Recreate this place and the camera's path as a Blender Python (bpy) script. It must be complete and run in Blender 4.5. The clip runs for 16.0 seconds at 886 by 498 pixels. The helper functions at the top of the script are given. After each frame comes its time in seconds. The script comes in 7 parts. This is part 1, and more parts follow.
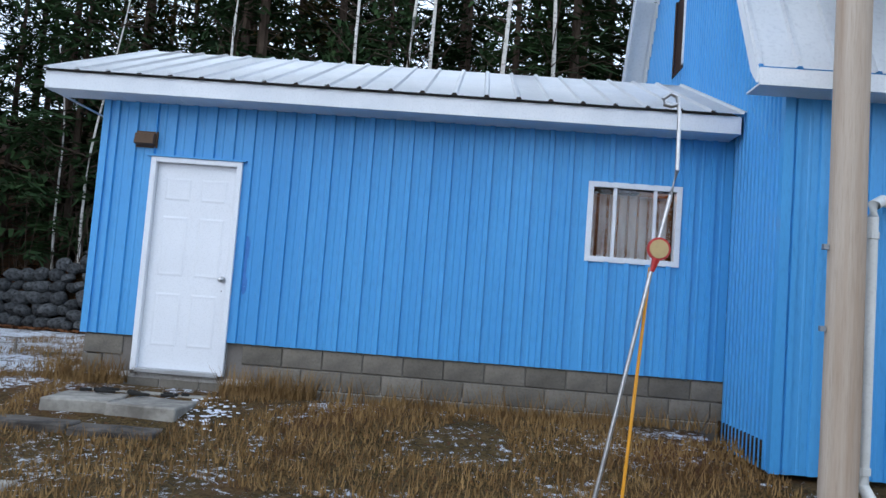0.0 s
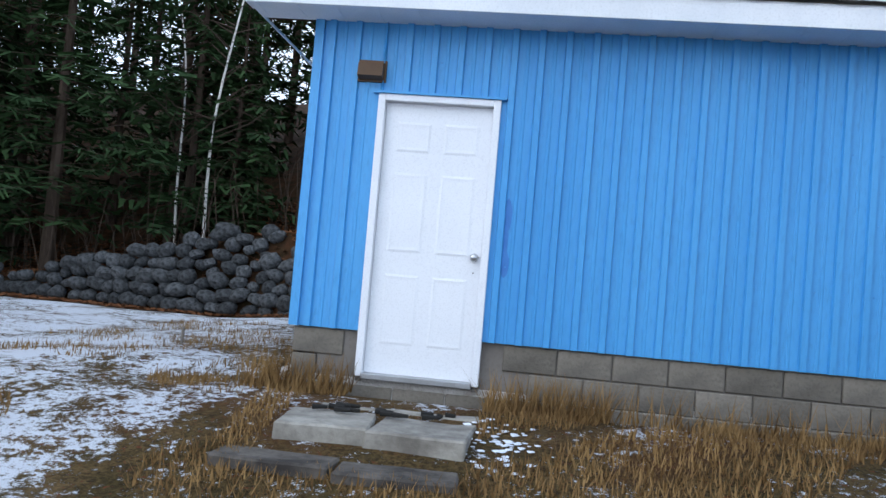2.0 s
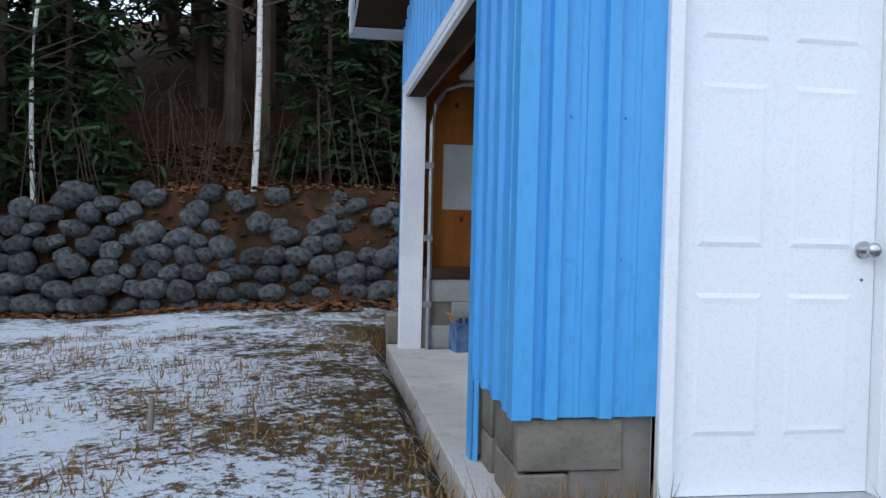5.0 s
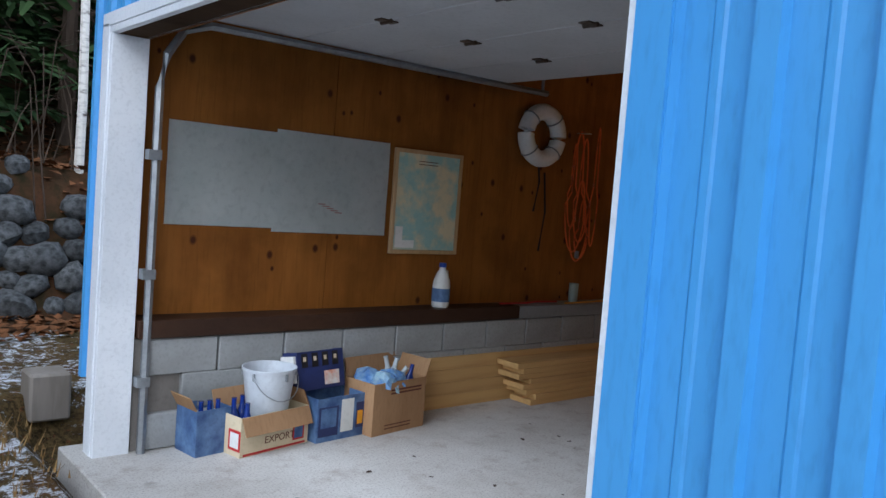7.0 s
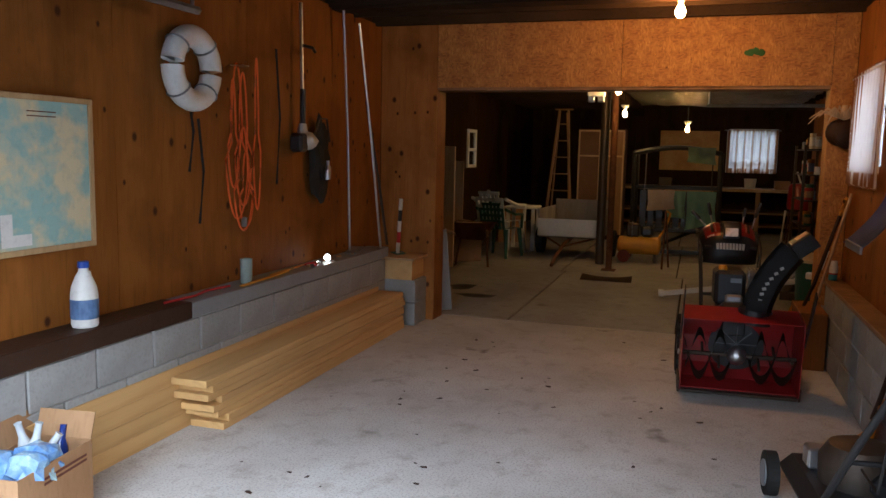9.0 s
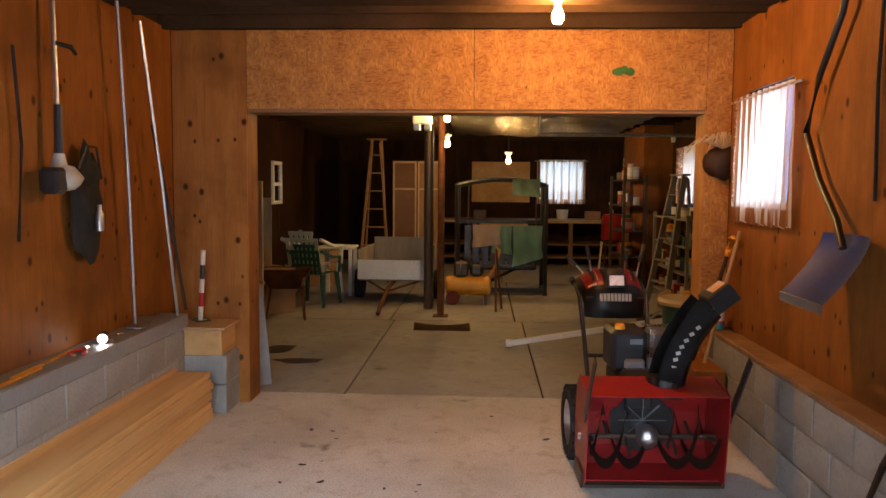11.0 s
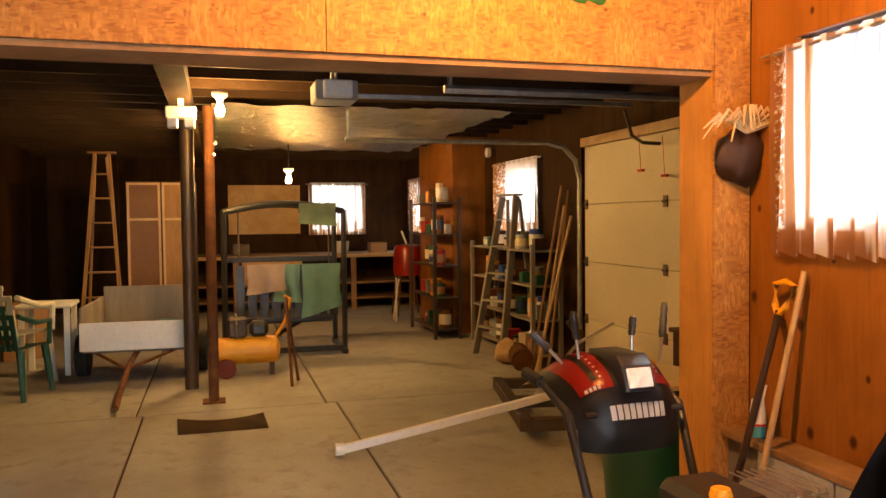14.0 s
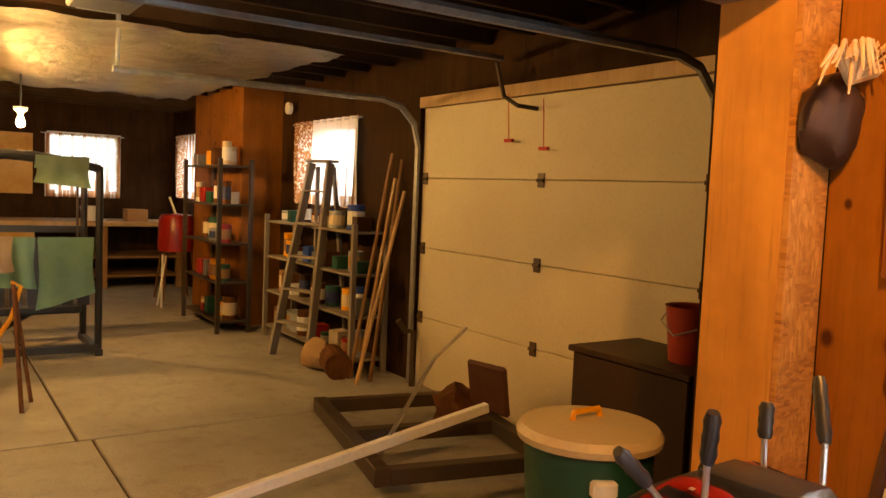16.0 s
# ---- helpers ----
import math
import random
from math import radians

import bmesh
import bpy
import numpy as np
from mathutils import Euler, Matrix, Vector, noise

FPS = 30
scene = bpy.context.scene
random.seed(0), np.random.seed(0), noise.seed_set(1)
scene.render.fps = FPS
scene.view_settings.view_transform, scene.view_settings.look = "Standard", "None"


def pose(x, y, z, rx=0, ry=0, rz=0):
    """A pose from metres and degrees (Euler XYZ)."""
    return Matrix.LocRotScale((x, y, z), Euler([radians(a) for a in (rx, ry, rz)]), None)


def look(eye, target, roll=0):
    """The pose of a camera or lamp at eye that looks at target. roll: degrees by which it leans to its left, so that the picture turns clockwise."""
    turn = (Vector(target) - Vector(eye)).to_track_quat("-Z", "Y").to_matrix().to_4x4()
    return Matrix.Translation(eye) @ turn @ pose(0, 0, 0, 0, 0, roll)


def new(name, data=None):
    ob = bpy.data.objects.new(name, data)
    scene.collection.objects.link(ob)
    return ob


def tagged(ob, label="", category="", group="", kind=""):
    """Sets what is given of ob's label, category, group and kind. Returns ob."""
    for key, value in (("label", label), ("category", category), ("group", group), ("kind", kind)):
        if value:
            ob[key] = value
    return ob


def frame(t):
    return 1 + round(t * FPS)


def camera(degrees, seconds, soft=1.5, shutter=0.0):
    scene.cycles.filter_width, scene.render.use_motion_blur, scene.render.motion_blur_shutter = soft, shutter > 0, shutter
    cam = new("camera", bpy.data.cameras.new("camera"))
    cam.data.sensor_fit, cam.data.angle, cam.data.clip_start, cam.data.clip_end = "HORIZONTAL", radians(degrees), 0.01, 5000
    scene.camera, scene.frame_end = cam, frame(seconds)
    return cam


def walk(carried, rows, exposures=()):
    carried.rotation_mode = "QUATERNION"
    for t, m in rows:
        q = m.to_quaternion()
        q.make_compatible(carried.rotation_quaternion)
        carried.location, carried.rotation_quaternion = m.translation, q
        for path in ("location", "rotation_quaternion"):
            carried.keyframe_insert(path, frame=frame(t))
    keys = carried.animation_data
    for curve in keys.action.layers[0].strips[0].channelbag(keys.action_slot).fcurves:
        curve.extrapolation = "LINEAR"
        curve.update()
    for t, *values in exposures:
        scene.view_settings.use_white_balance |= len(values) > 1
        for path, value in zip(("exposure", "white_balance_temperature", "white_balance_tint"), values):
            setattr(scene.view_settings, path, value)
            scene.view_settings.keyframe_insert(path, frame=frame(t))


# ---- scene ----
cam = camera(58.5, 16.0)
PATH = [
    (0, (3.795, -7.8, 0.864), (3.721, -5.806, 1.011), 4.4),
    (0.5, (3.3, -7.348, 0.865), (3.193, -5.355, 1.005), 8.7),
    (1, (2.79, -6.908, 0.835), (2.586, -4.92, 0.924), 4.3),
    (1.5, (2.287, -6.398, 0.816), (2.093, -4.411, 0.926), 6.3),
    (2, (1.756, -5.874, 0.783), (1.532, -3.888, 0.862), 4.9),
    (2.5, (1.254, -5.41, 0.781), (1.077, -3.418, 0.753), 6.3),
    (3, (0.753, -4.946, 0.81), (0.608, -2.951, 0.783), 4.0),
    (5.3, (-0.815, -2.251, 1.039), (-0.286, -0.324, 0.962), 0.2),
    (5.5, (-0.878, -1.948, 1.053), (-0.144, -0.092, 0.937), 1.1),
    (6, (-1.019, -1.256, 1.172), (-0.151, 0.545, 1.102), 2.7),
    (6.5, (-1.198, -0.681, 1.351), (-0.11, 0.993, 1.234), 2.1),
    (7, (-1.256, -0.156, 1.414), (0.037, 1.364, 1.289), 4.4),
    (7.5, (-1.221, 0.358, 1.462), (0.252, 1.697, 1.272), 2.0),
    (8, (-1.033, 0.723, 1.495), (0.628, 1.814, 1.268), 3.9),
    (8.5, (-0.885, 0.961, 1.495), (0.903, 1.833, 1.293), 2.2),
    (9, (-0.695, 1.253, 1.511), (1.196, 1.857, 1.27), 1.2),
    (9.5, (-0.424, 1.451, 1.537), (1.51, 1.885, 1.269), 0.3),
    (10, (-0.142, 1.604, 1.553), (1.827, 1.866, 1.323), 0.1),
    (10.2, (-0.032, 1.666, 1.557), (1.946, 1.879, 1.355), 0.0),
    (12.3, (1.714, 2.011, 1.491), (3.701, 1.904, 1.297), -0.8),
    (12.5, (1.898, 2.061, 1.486), (3.881, 1.894, 1.295), -1.4),
    (13, (2.316, 2.189, 1.488), (4.296, 1.926, 1.373), 0.8),
    (13.5, (2.766, 2.252, 1.497), (4.747, 1.983, 1.433), 0.2),
    (14, (3.219, 2.285, 1.492), (5.14, 1.735, 1.414), -0.6),
    (14.5, (3.633, 2.288, 1.484), (5.457, 1.471, 1.397), -2.8),
    (15, (4.07, 2.277, 1.508), (5.791, 1.265, 1.39), 0.8),
    (15.5, (4.429, 2.235, 1.495), (6.085, 1.121, 1.37), 2.4),
    (16, (4.81, 2.199, 1.503), (6.471, 1.094, 1.361), 2.4),
]
walk(cam, [(t, look(eye, target, roll)) for t, eye, target, roll in PATH],
     exposures=((0.0, 0.1, 6000, 10), (1.5, 0.35, 6000, 10), (3.0, 0.15, 6000, 10), (5.5, 0.35, 6000, 10), (6.5, 0.7, 6000, 10), (7.4, 0.6, 6000, 10), (8.0, 0.85, 6000, 10), (9.0, 2.0, 6000, 10), (10.0, 2.8, 6100, 10), (12.5, 3.65, 6500, 10), (14.5, 4.35, 7400, 10), (16.0, 4.35, 7800, 10)))

# ---------- world and lamps ----------
def lamp(name, kind, place, energy, color, **more):
    data = bpy.data.lights.new(name, kind)
    data.energy, data.color = energy, color
    ob = new(name, data)
    ob.matrix_world = place
    if "radius" in more:
        data.shadow_soft_size = more["radius"]
    if "angle" in more:
        data.angle = radians(more["angle"])
    return ob


world = bpy.data.worlds.new("overcast_sky")
scene.world = world
world.use_nodes = True
wn = world.node_tree
wn.nodes.clear()
sky = wn.nodes.new("ShaderNodeTexSky")
sky.sky_type, sky.sun_disc = "NISHITA", False
sky.sun_elevation, sky.sun_rotation = radians(30), radians(225)
sky.air_density, sky.dust_density, sky.ozone_density = 1.0, 1.5, 2.0
wbg = wn.nodes.new("ShaderNodeBackground")
wbg.inputs["Strength"].default_value = 0.05
cloud = wn.nodes.new("ShaderNodeBackground")
cloud.inputs["Color"].default_value, cloud.inputs["Strength"].default_value = (0.80, 0.89, 1.0, 1), 1.3
both = wn.nodes.new("ShaderNodeAddShader")
wout = wn.nodes.new("ShaderNodeOutputWorld")
wn.links.new(sky.outputs[0], wbg.inputs["Color"])
wn.links.new(wbg.outputs[0], both.inputs[0])
wn.links.new(cloud.outputs[0], both.inputs[1])
wn.links.new(both.outputs[0], wout.inputs["Surface"])
lamp("sun", "SUN", look((-13, -12, 10), (0, 0, 0)), 0.55, (1.0, 0.98, 0.95), angle=50)
BULBS = [(5.0, 1.43, 2.50), (9.35, 2.24, 2.32), (12.6, 1.46, 1.97), (11.2, 2.32, 2.14)]
for bulb_at, watts in zip(BULBS, (6.2, 1.4, 1.9, 0.3)):
    lamp("bulb_light", "POINT", pose(*bulb_at), watts, (1.0, 0.34, 0.06), radius=0.035)

# added fill lamp inside the opening, strengthening the sky's light on the floor
opening = lamp("opening_skylight", "AREA", look((0.10, 2.33, 1.25), (1.50, 2.33, 0.0)), 9.0, (0.80, 0.89, 1.0))
opening.data.shape, opening.data.size, opening.data.size_y = "RECTANGLE", 2.8, 1.3
opening.data.spread = radians(75)


# ---------- materials ----------
def base_mat(name):
    m = bpy.data.materials.new(name)
    m.use_nodes = True
    nt = m.node_tree
    return m, nt, nt.nodes["Principled BSDF"]


def node(nt, kind, **values):
    n = nt.nodes.new(kind)
    for key, value in values.items():
        n.inputs[key].default_value = value
    return n


def mixc(nt, fac, a, b):
    n = nt.nodes.new("ShaderNodeMix")
    n.data_type = "RGBA"
    for socket, value in ((n.inputs[0], fac), (n.inputs[6], a), (n.inputs[7], b)):
        if hasattr(value, "links"):
            nt.links.new(value, socket)
        elif socket == n.inputs[0]:
            socket.default_value = value
        else:
            socket.default_value = (*value, 1)
    return n.outputs[2]


def ramp(nt, src, lo, hi):
    n = nt.nodes.new("ShaderNodeMapRange")
    n.inputs[1].default_value, n.inputs[2].default_value = lo, hi
    nt.links.new(src, n.inputs[0])
    return n.outputs[0]


def coords(nt, scale=(1, 1, 1)):
    tc = nt.nodes.new("ShaderNodeTexCoord")
    mp = nt.nodes.new("ShaderNodeMapping")
    mp.inputs["Scale"].default_value = scale
    nt.links.new(tc.outputs["Object"], mp.inputs[0])
    return mp.outputs[0]


def noise_tex(nt, vec, scale, detail=4.0, rough=0.6):
    n = nt.nodes.new("ShaderNodeTexNoise")
    n.inputs["Scale"].default_value, n.inputs["Detail"].default_value, n.inputs["Roughness"].default_value = scale, detail, rough
    nt.links.new(vec, n.inputs["Vector"])
    return n.outputs["Fac"]


def bump(nt, bsdf, height, strength, dist=0.01):
    b = nt.nodes.new("ShaderNodeBump")
    b.inputs["Strength"].default_value, b.inputs["Distance"].default_value = strength, dist
    nt.links.new(height, b.inputs["Height"])
    nt.links.new(b.outputs[0], bsdf.inputs["Normal"])


def mat(name, c1, c2=None, rough=0.6, metal=0.0, spec=None, big=1.5, fine=40.0, relief=0.15, stretch=(1, 1, 1), lo=0.35, hi=0.65, rand=0.0):
    """Two-scale noise between two colours, with fine relief and uneven gloss."""
    m, nt, b = base_mat(name)
    c2 = c2 or tuple(v * 0.72 for v in c1)
    v = coords(nt, stretch)
    nb, nf = noise_tex(nt, v, big, 5), noise_tex(nt, v, fine, 3)
    col = mixc(nt, ramp(nt, nb, lo, hi), c1, c2)
    col = mixc(nt, ramp(nt, nf, 0.5, 1.15), col, tuple(x * 0.72 for x in c2))
    if rand:
        oi = nt.nodes.new("ShaderNodeObjectInfo")
        hs = nt.nodes.new("ShaderNodeHueSaturation")
        mr = nt.nodes.new("ShaderNodeMapRange")
        mr.inputs[3].default_value, mr.inputs[4].default_value = 1 - rand, 1 + rand
        nt.links.new(oi.outputs["Random"], mr.inputs[0])
        nt.links.new(mr.outputs[0], hs.inputs["Value"])
        nt.links.new(col, hs.inputs["Color"])
        col = hs.outputs[0]
    nt.links.new(col, b.inputs["Base Color"])
    b.inputs["Metallic"].default_value = metal
    b.inputs["Specular IOR Level"].default_value = spec if spec is not None else 0.12 if rough >= 0.75 else 0.3 if rough >= 0.6 else 0.5
    r = nt.nodes.new("ShaderNodeMapRange")
    r.inputs[3].default_value, r.inputs[4].default_value = max(0.03, rough - 0.1), min(1, rough + 0.12)
    nt.links.new(nb, r.inputs[0])
    nt.links.new(r.outputs[0], b.inputs["Roughness"])
    bump(nt, b, nf, relief)
    return m


def flat_coords(nt, axis, su=1.0, sv=1.0):
    """The two coordinates along an upright sheet: across and up. axis: 0 for sheets facing x, 1 for sheets facing y."""
    sep, com = nt.nodes.new("ShaderNodeSeparateXYZ"), nt.nodes.new("ShaderNodeCombineXYZ")
    nt.links.new(coords(nt, (su, su, sv)), sep.inputs[0])
    nt.links.new(sep.outputs[1 if axis == 0 else 0], com.inputs[0])
    nt.links.new(sep.outputs[2], com.inputs[1])
    return com.outputs[0]


def plywood_mat(name, c1, c2, knot, axis, spec=0.15):
    """Rotary-cut veneer: soft wavy grain, blotches and scattered dark knots."""
    m, nt, b = base_mat(name)
    grain = noise_tex(nt, coords(nt, (1, 1, 0.16)), 7, 6, 0.65)
    fine = noise_tex(nt, coords(nt, (1, 1, 0.05)), 70, 3)
    blot = noise_tex(nt, coords(nt), 1.7, 5)
    col = mixc(nt, ramp(nt, grain, 0.35, 0.7), c1, c2)
    col = mixc(nt, ramp(nt, blot, 0.48, 0.78), col, tuple(x * 0.6 for x in c2))
    col = mixc(nt, ramp(nt, fine, 0.55, 0.95), col, tuple(x * 0.6 for x in c2))
    for scale, size, share in ((3.1, 0.075, 0.45), (7.0, 0.10, 0.72)):
        vo = nt.nodes.new("ShaderNodeTexVoronoi")
        vo.voronoi_dimensions = "2D"
        vo.inputs["Scale"].default_value = scale
        nt.links.new(flat_coords(nt, axis, 1.0, 0.75), vo.inputs["Vector"])
        near = nt.nodes.new("ShaderNodeMapRange")
        near.inputs[1].default_value, near.inputs[2].default_value = size, size * 0.45
        nt.links.new(vo.outputs["Distance"], near.inputs[0])
        pick = nt.nodes.new("ShaderNodeMath")
        pick.operation = "MULTIPLY"
        nt.links.new(near.outputs[0], pick.inputs[0])
        nt.links.new(ramp(nt, vo.outputs["Color"], share, share + 0.02), pick.inputs[1])
        col = mixc(nt, pick.outputs[0], col, knot)
    nt.links.new(col, b.inputs["Base Color"])
    b.inputs["Roughness"].default_value = 0.62
    b.inputs["Specular IOR Level"].default_value = spec
    bump(nt, b, fine, 0.12)
    return m


def osb_mat():
    """Pressed strands: thin flakes lying two ways, from pale straw to dark brown."""
    m, nt, b = base_mat("strand_board")
    warp = noise_tex(nt, coords(nt), 9, 2)
    layers = []
    for turn, sx, sy in ((35, 120, 40), (-50, 42, 130)):
        mp = nt.nodes.new("ShaderNodeMapping")
        mp.inputs["Rotation"].default_value = (0, 0, radians(turn))
        mp.inputs["Scale"].default_value = (sx, sy, 1)
        nt.links.new(flat_coords(nt, 0), mp.inputs[0])
        w = nt.nodes.new("ShaderNodeTexVoronoi")
        w.voronoi_dimensions = "2D"
        w.inputs["Scale"].default_value = 1.0
        nt.links.new(mp.outputs[0], w.inputs["Vector"])
        layers.append(w.outputs["Color"])
    a = mixc(nt, ramp(nt, layers[0], 0.05, 0.95), (0.50, 0.25, 0.07), (0.27, 0.115, 0.03))
    c = mixc(nt, ramp(nt, layers[1], 0.05, 0.95), (0.43, 0.20, 0.055), (0.22, 0.09, 0.024))
    col = mixc(nt, ramp(nt, warp, 0.42, 0.58), a, c)
    col = mixc(nt, ramp(nt, noise_tex(nt, coords(nt), 30, 4, 0.8), 0.62, 0.72), col, (0.09, 0.04, 0.015))
    nt.links.new(col, b.inputs["Base Color"])
    b.inputs["Roughness"].default_value = 0.6
    b.inputs["Specular IOR Level"].default_value = 0.2
    bump(nt, b, ramp(nt, layers[0], 0, 1), 0.15)
    return m


def ground_mat():
    """Dry autumn grass and litter with thin patches of snow, more of it out on the open lawn."""
    m, nt, b = base_mat("dry_grass_and_snow")
    v = coords(nt)
    big, mid, fine = noise_tex(nt, v, 0.5, 5), noise_tex(nt, v, 3.2, 6, 0.7), noise_tex(nt, v, 30, 5, 0.8)
    g = mixc(nt, ramp(nt, mid, 0.35, 0.65), (0.20, 0.13, 0.055), (0.085, 0.062, 0.022))
    g = mixc(nt, ramp(nt, fine, 0.40, 0.6), g, (0.035, 0.024, 0.011))
    g = mixc(nt, ramp(nt, noise_tex(nt, v, 21, 4, 0.7), 0.60, 0.66), g, (0.15, 0.052, 0.024))
    g = mixc(nt, ramp(nt, big, 0.5, 0.7), g, (0.11, 0.05, 0.022))
    sep = nt.nodes.new("ShaderNodeSeparateXYZ")
    nt.links.new(v, sep.inputs[0])
    west = nt.nodes.new("ShaderNodeMapRange")
    west.inputs[1].default_value, west.inputs[2].default_value = 1.3, -2.2
    west.inputs[3].default_value, west.inputs[4].default_value = -0.10, 0.12
    nt.links.new(sep.outputs[0], west.inputs[0])
    add = nt.nodes.new("ShaderNodeMath")
    add.operation = "ADD"
    nt.links.new(noise_tex(nt, v, 1.1, 9, 0.72), add.inputs[0])
    nt.links.new(west.outputs[0], add.inputs[1])
    speck = nt.nodes.new("ShaderNodeMath")
    speck.operation = "MULTIPLY_ADD"
    speck.inputs[1].default_value = 1.25
    nt.links.new(noise_tex(nt, v, 15, 6, 0.85), speck.inputs[0])
    nt.links.new(add.outputs[0], speck.inputs[2])
    snow = ramp(nt, speck.outputs[0], 1.15, 1.21)
    nt.links.new(mixc(nt, snow, g, (0.74, 0.77, 0.83)), b.inputs["Base Color"])
    b.inputs["Roughness"].default_value = 0.9
    b.inputs["Specular IOR Level"].default_value = 0.1
    bump(nt, b, fine, 0.9, 0.05)
    return m


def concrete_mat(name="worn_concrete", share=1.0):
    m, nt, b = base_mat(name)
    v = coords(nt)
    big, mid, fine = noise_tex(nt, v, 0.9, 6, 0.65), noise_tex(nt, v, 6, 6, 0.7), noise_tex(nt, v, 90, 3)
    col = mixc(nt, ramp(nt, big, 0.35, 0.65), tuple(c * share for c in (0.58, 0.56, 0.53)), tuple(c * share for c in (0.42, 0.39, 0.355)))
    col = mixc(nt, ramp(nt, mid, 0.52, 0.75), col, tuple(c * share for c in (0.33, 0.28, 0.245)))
    col = mixc(nt, ramp(nt, noise_tex(nt, v, 2.3, 3), 0.68, 0.78), col, (0.09, 0.07, 0.055))
    col = mixc(nt, ramp(nt, fine, 0.5, 0.8), col, (0.20, 0.18, 0.16))
    nt.links.new(col, b.inputs["Base Color"])
    b.inputs["Roughness"].default_value = 0.72
    bump(nt, b, fine, 0.2, 0.004)
    return m


def foil_mat():
    m, nt, b = base_mat("crumpled_foil")
    b.inputs["Base Color"].default_value = (0.30, 0.27, 0.23, 1)
    b.inputs["Metallic"].default_value, b.inputs["Roughness"].default_value = 1.0, 0.28
    bump(nt, b, noise_tex(nt, coords(nt), 7, 8, 0.75), 1.0, 0.16)
    return m


def glow_mat(name, color, strength):
    m, nt, b = base_mat(name)
    b.inputs["Emission Color"].default_value, b.inputs["Emission Strength"].default_value = (*color, 1), strength
    return m


def glass_mat():
    m, nt, b = base_mat("window_glass")
    b.inputs["Base Color"].default_value = (0.9, 0.95, 1, 1)
    b.inputs["Roughness"].default_value, b.inputs["Transmission Weight"].default_value = 0.02, 1.0
    return m


def cloth_through(name, stripes, open_share=0.22, through_share=0.55):
    m, nt, b = base_mat(name)
    sep = nt.nodes.new("ShaderNodeSeparateXYZ")
    nt.links.new(coords(nt), sep.inputs[0])
    k = nt.nodes.new("ShaderNodeMath")
    k.operation = "MULTIPLY"
    k.inputs[1].default_value = stripes
    nt.links.new(sep.outputs[0], k.inputs[0])
    w = nt.nodes.new("ShaderNodeMath")
    w.operation = "SINE"
    nt.links.new(k.outputs[0], w.inputs[0])
    col = mixc(nt, ramp(nt, w.outputs[0], 0.5, 0.8), (0.82, 0.79, 0.76), (0.30, 0.14, 0.06))
    hem = nt.nodes.new("ShaderNodeMapRange")
    hem.inputs[1].default_value, hem.inputs[2].default_value = 0.105, 0.09
    nt.links.new(sep.outputs[2], hem.inputs[0])
    hw = nt.nodes.new("ShaderNodeMath")
    hw.operation = "MULTIPLY"
    nt.links.new(hem.outputs[0], hw.inputs[0])
    nt.links.new(ramp(nt, noise_tex(nt, coords(nt, (1, 1, 0.1)), 14, 2), 0.42, 0.5), hw.inputs[1])
    col = mixc(nt, hw.outputs[0], col, (0.33, 0.16, 0.07))
    side = nt.nodes.new("ShaderNodeMapRange")
    side.inputs[1].default_value, side.inputs[2].default_value = 0.945, 0.955
    nt.links.new(sep.outputs[0], side.inputs[0])
    sw_ = nt.nodes.new("ShaderNodeMath")
    sw_.operation = "MULTIPLY"
    nt.links.new(side.outputs[0], sw_.inputs[0])
    nt.links.new(ramp(nt, noise_tex(nt, coords(nt), 45, 2), 0.36, 0.5), sw_.inputs[1])
    col = mixc(nt, sw_.outputs[0], col, (0.33, 0.15, 0.06))
    diff, tran, clear = nt.nodes.new("ShaderNodeBsdfDiffuse"), nt.nodes.new("ShaderNodeBsdfTranslucent"), nt.nodes.new("ShaderNodeBsdfTransparent")
    nt.links.new(col, diff.inputs[0])
    nt.links.new(col, tran.inputs[0])
    a, c = nt.nodes.new("ShaderNodeMixShader"), nt.nodes.new("ShaderNodeMixShader")
    a.inputs[0].default_value, c.inputs[0].default_value = through_share, open_share
    nt.links.new(diff.outputs[0], a.inputs[1])
    nt.links.new(tran.outputs[0], a.inputs[2])
    nt.links.new(a.outputs[0], c.inputs[1])
    nt.links.new(clear.outputs[0], c.inputs[2])
    nt.links.new(c.outputs[0], nt.nodes["Material Output"].inputs["Surface"])
    return m


BLUE = mat("blue_metal_siding", (0.085, 0.36, 0.72), (0.06, 0.30, 0.65), rough=0.42, big=0.9, fine=60, relief=0.03, stretch=(1, 1, 0.2))
WHITE = mat("white_paint", (0.80, 0.82, 0.85), (0.70, 0.73, 0.77), rough=0.45, big=2, fine=60, relief=0.04)
DOORW = mat("white_painted_steel", (0.82, 0.84, 0.88), (0.78, 0.80, 0.84), rough=0.35, big=1.2, fine=80, relief=0.02)
ROOFM = mat("white_metal_roof", (0.88, 0.89, 0.90), (0.80, 0.82, 0.84), rough=0.6, metal=0.0, big=1.2, fine=30, relief=0.05)
BLOCK = mat("grey_concrete_block", (0.24, 0.215, 0.18), (0.11, 0.10, 0.085), rough=0.9, big=2, fine=40, relief=0.7, rand=0.2)
MORTAR = mat("mortar", (0.22, 0.20, 0.18), rough=0.95)
BLOCKIN = mat("painted_grey_block", (0.34, 0.35, 0.35), (0.24, 0.24, 0.235), rough=0.85, big=2.5, fine=50, relief=0.35, rand=0.08)
GROUND = ground_mat()
CONC = concrete_mat()
# barn slabs: the same concrete with its main colours at 0.62
CONCBARN = concrete_mat("darker_barn_concrete", 0.62)
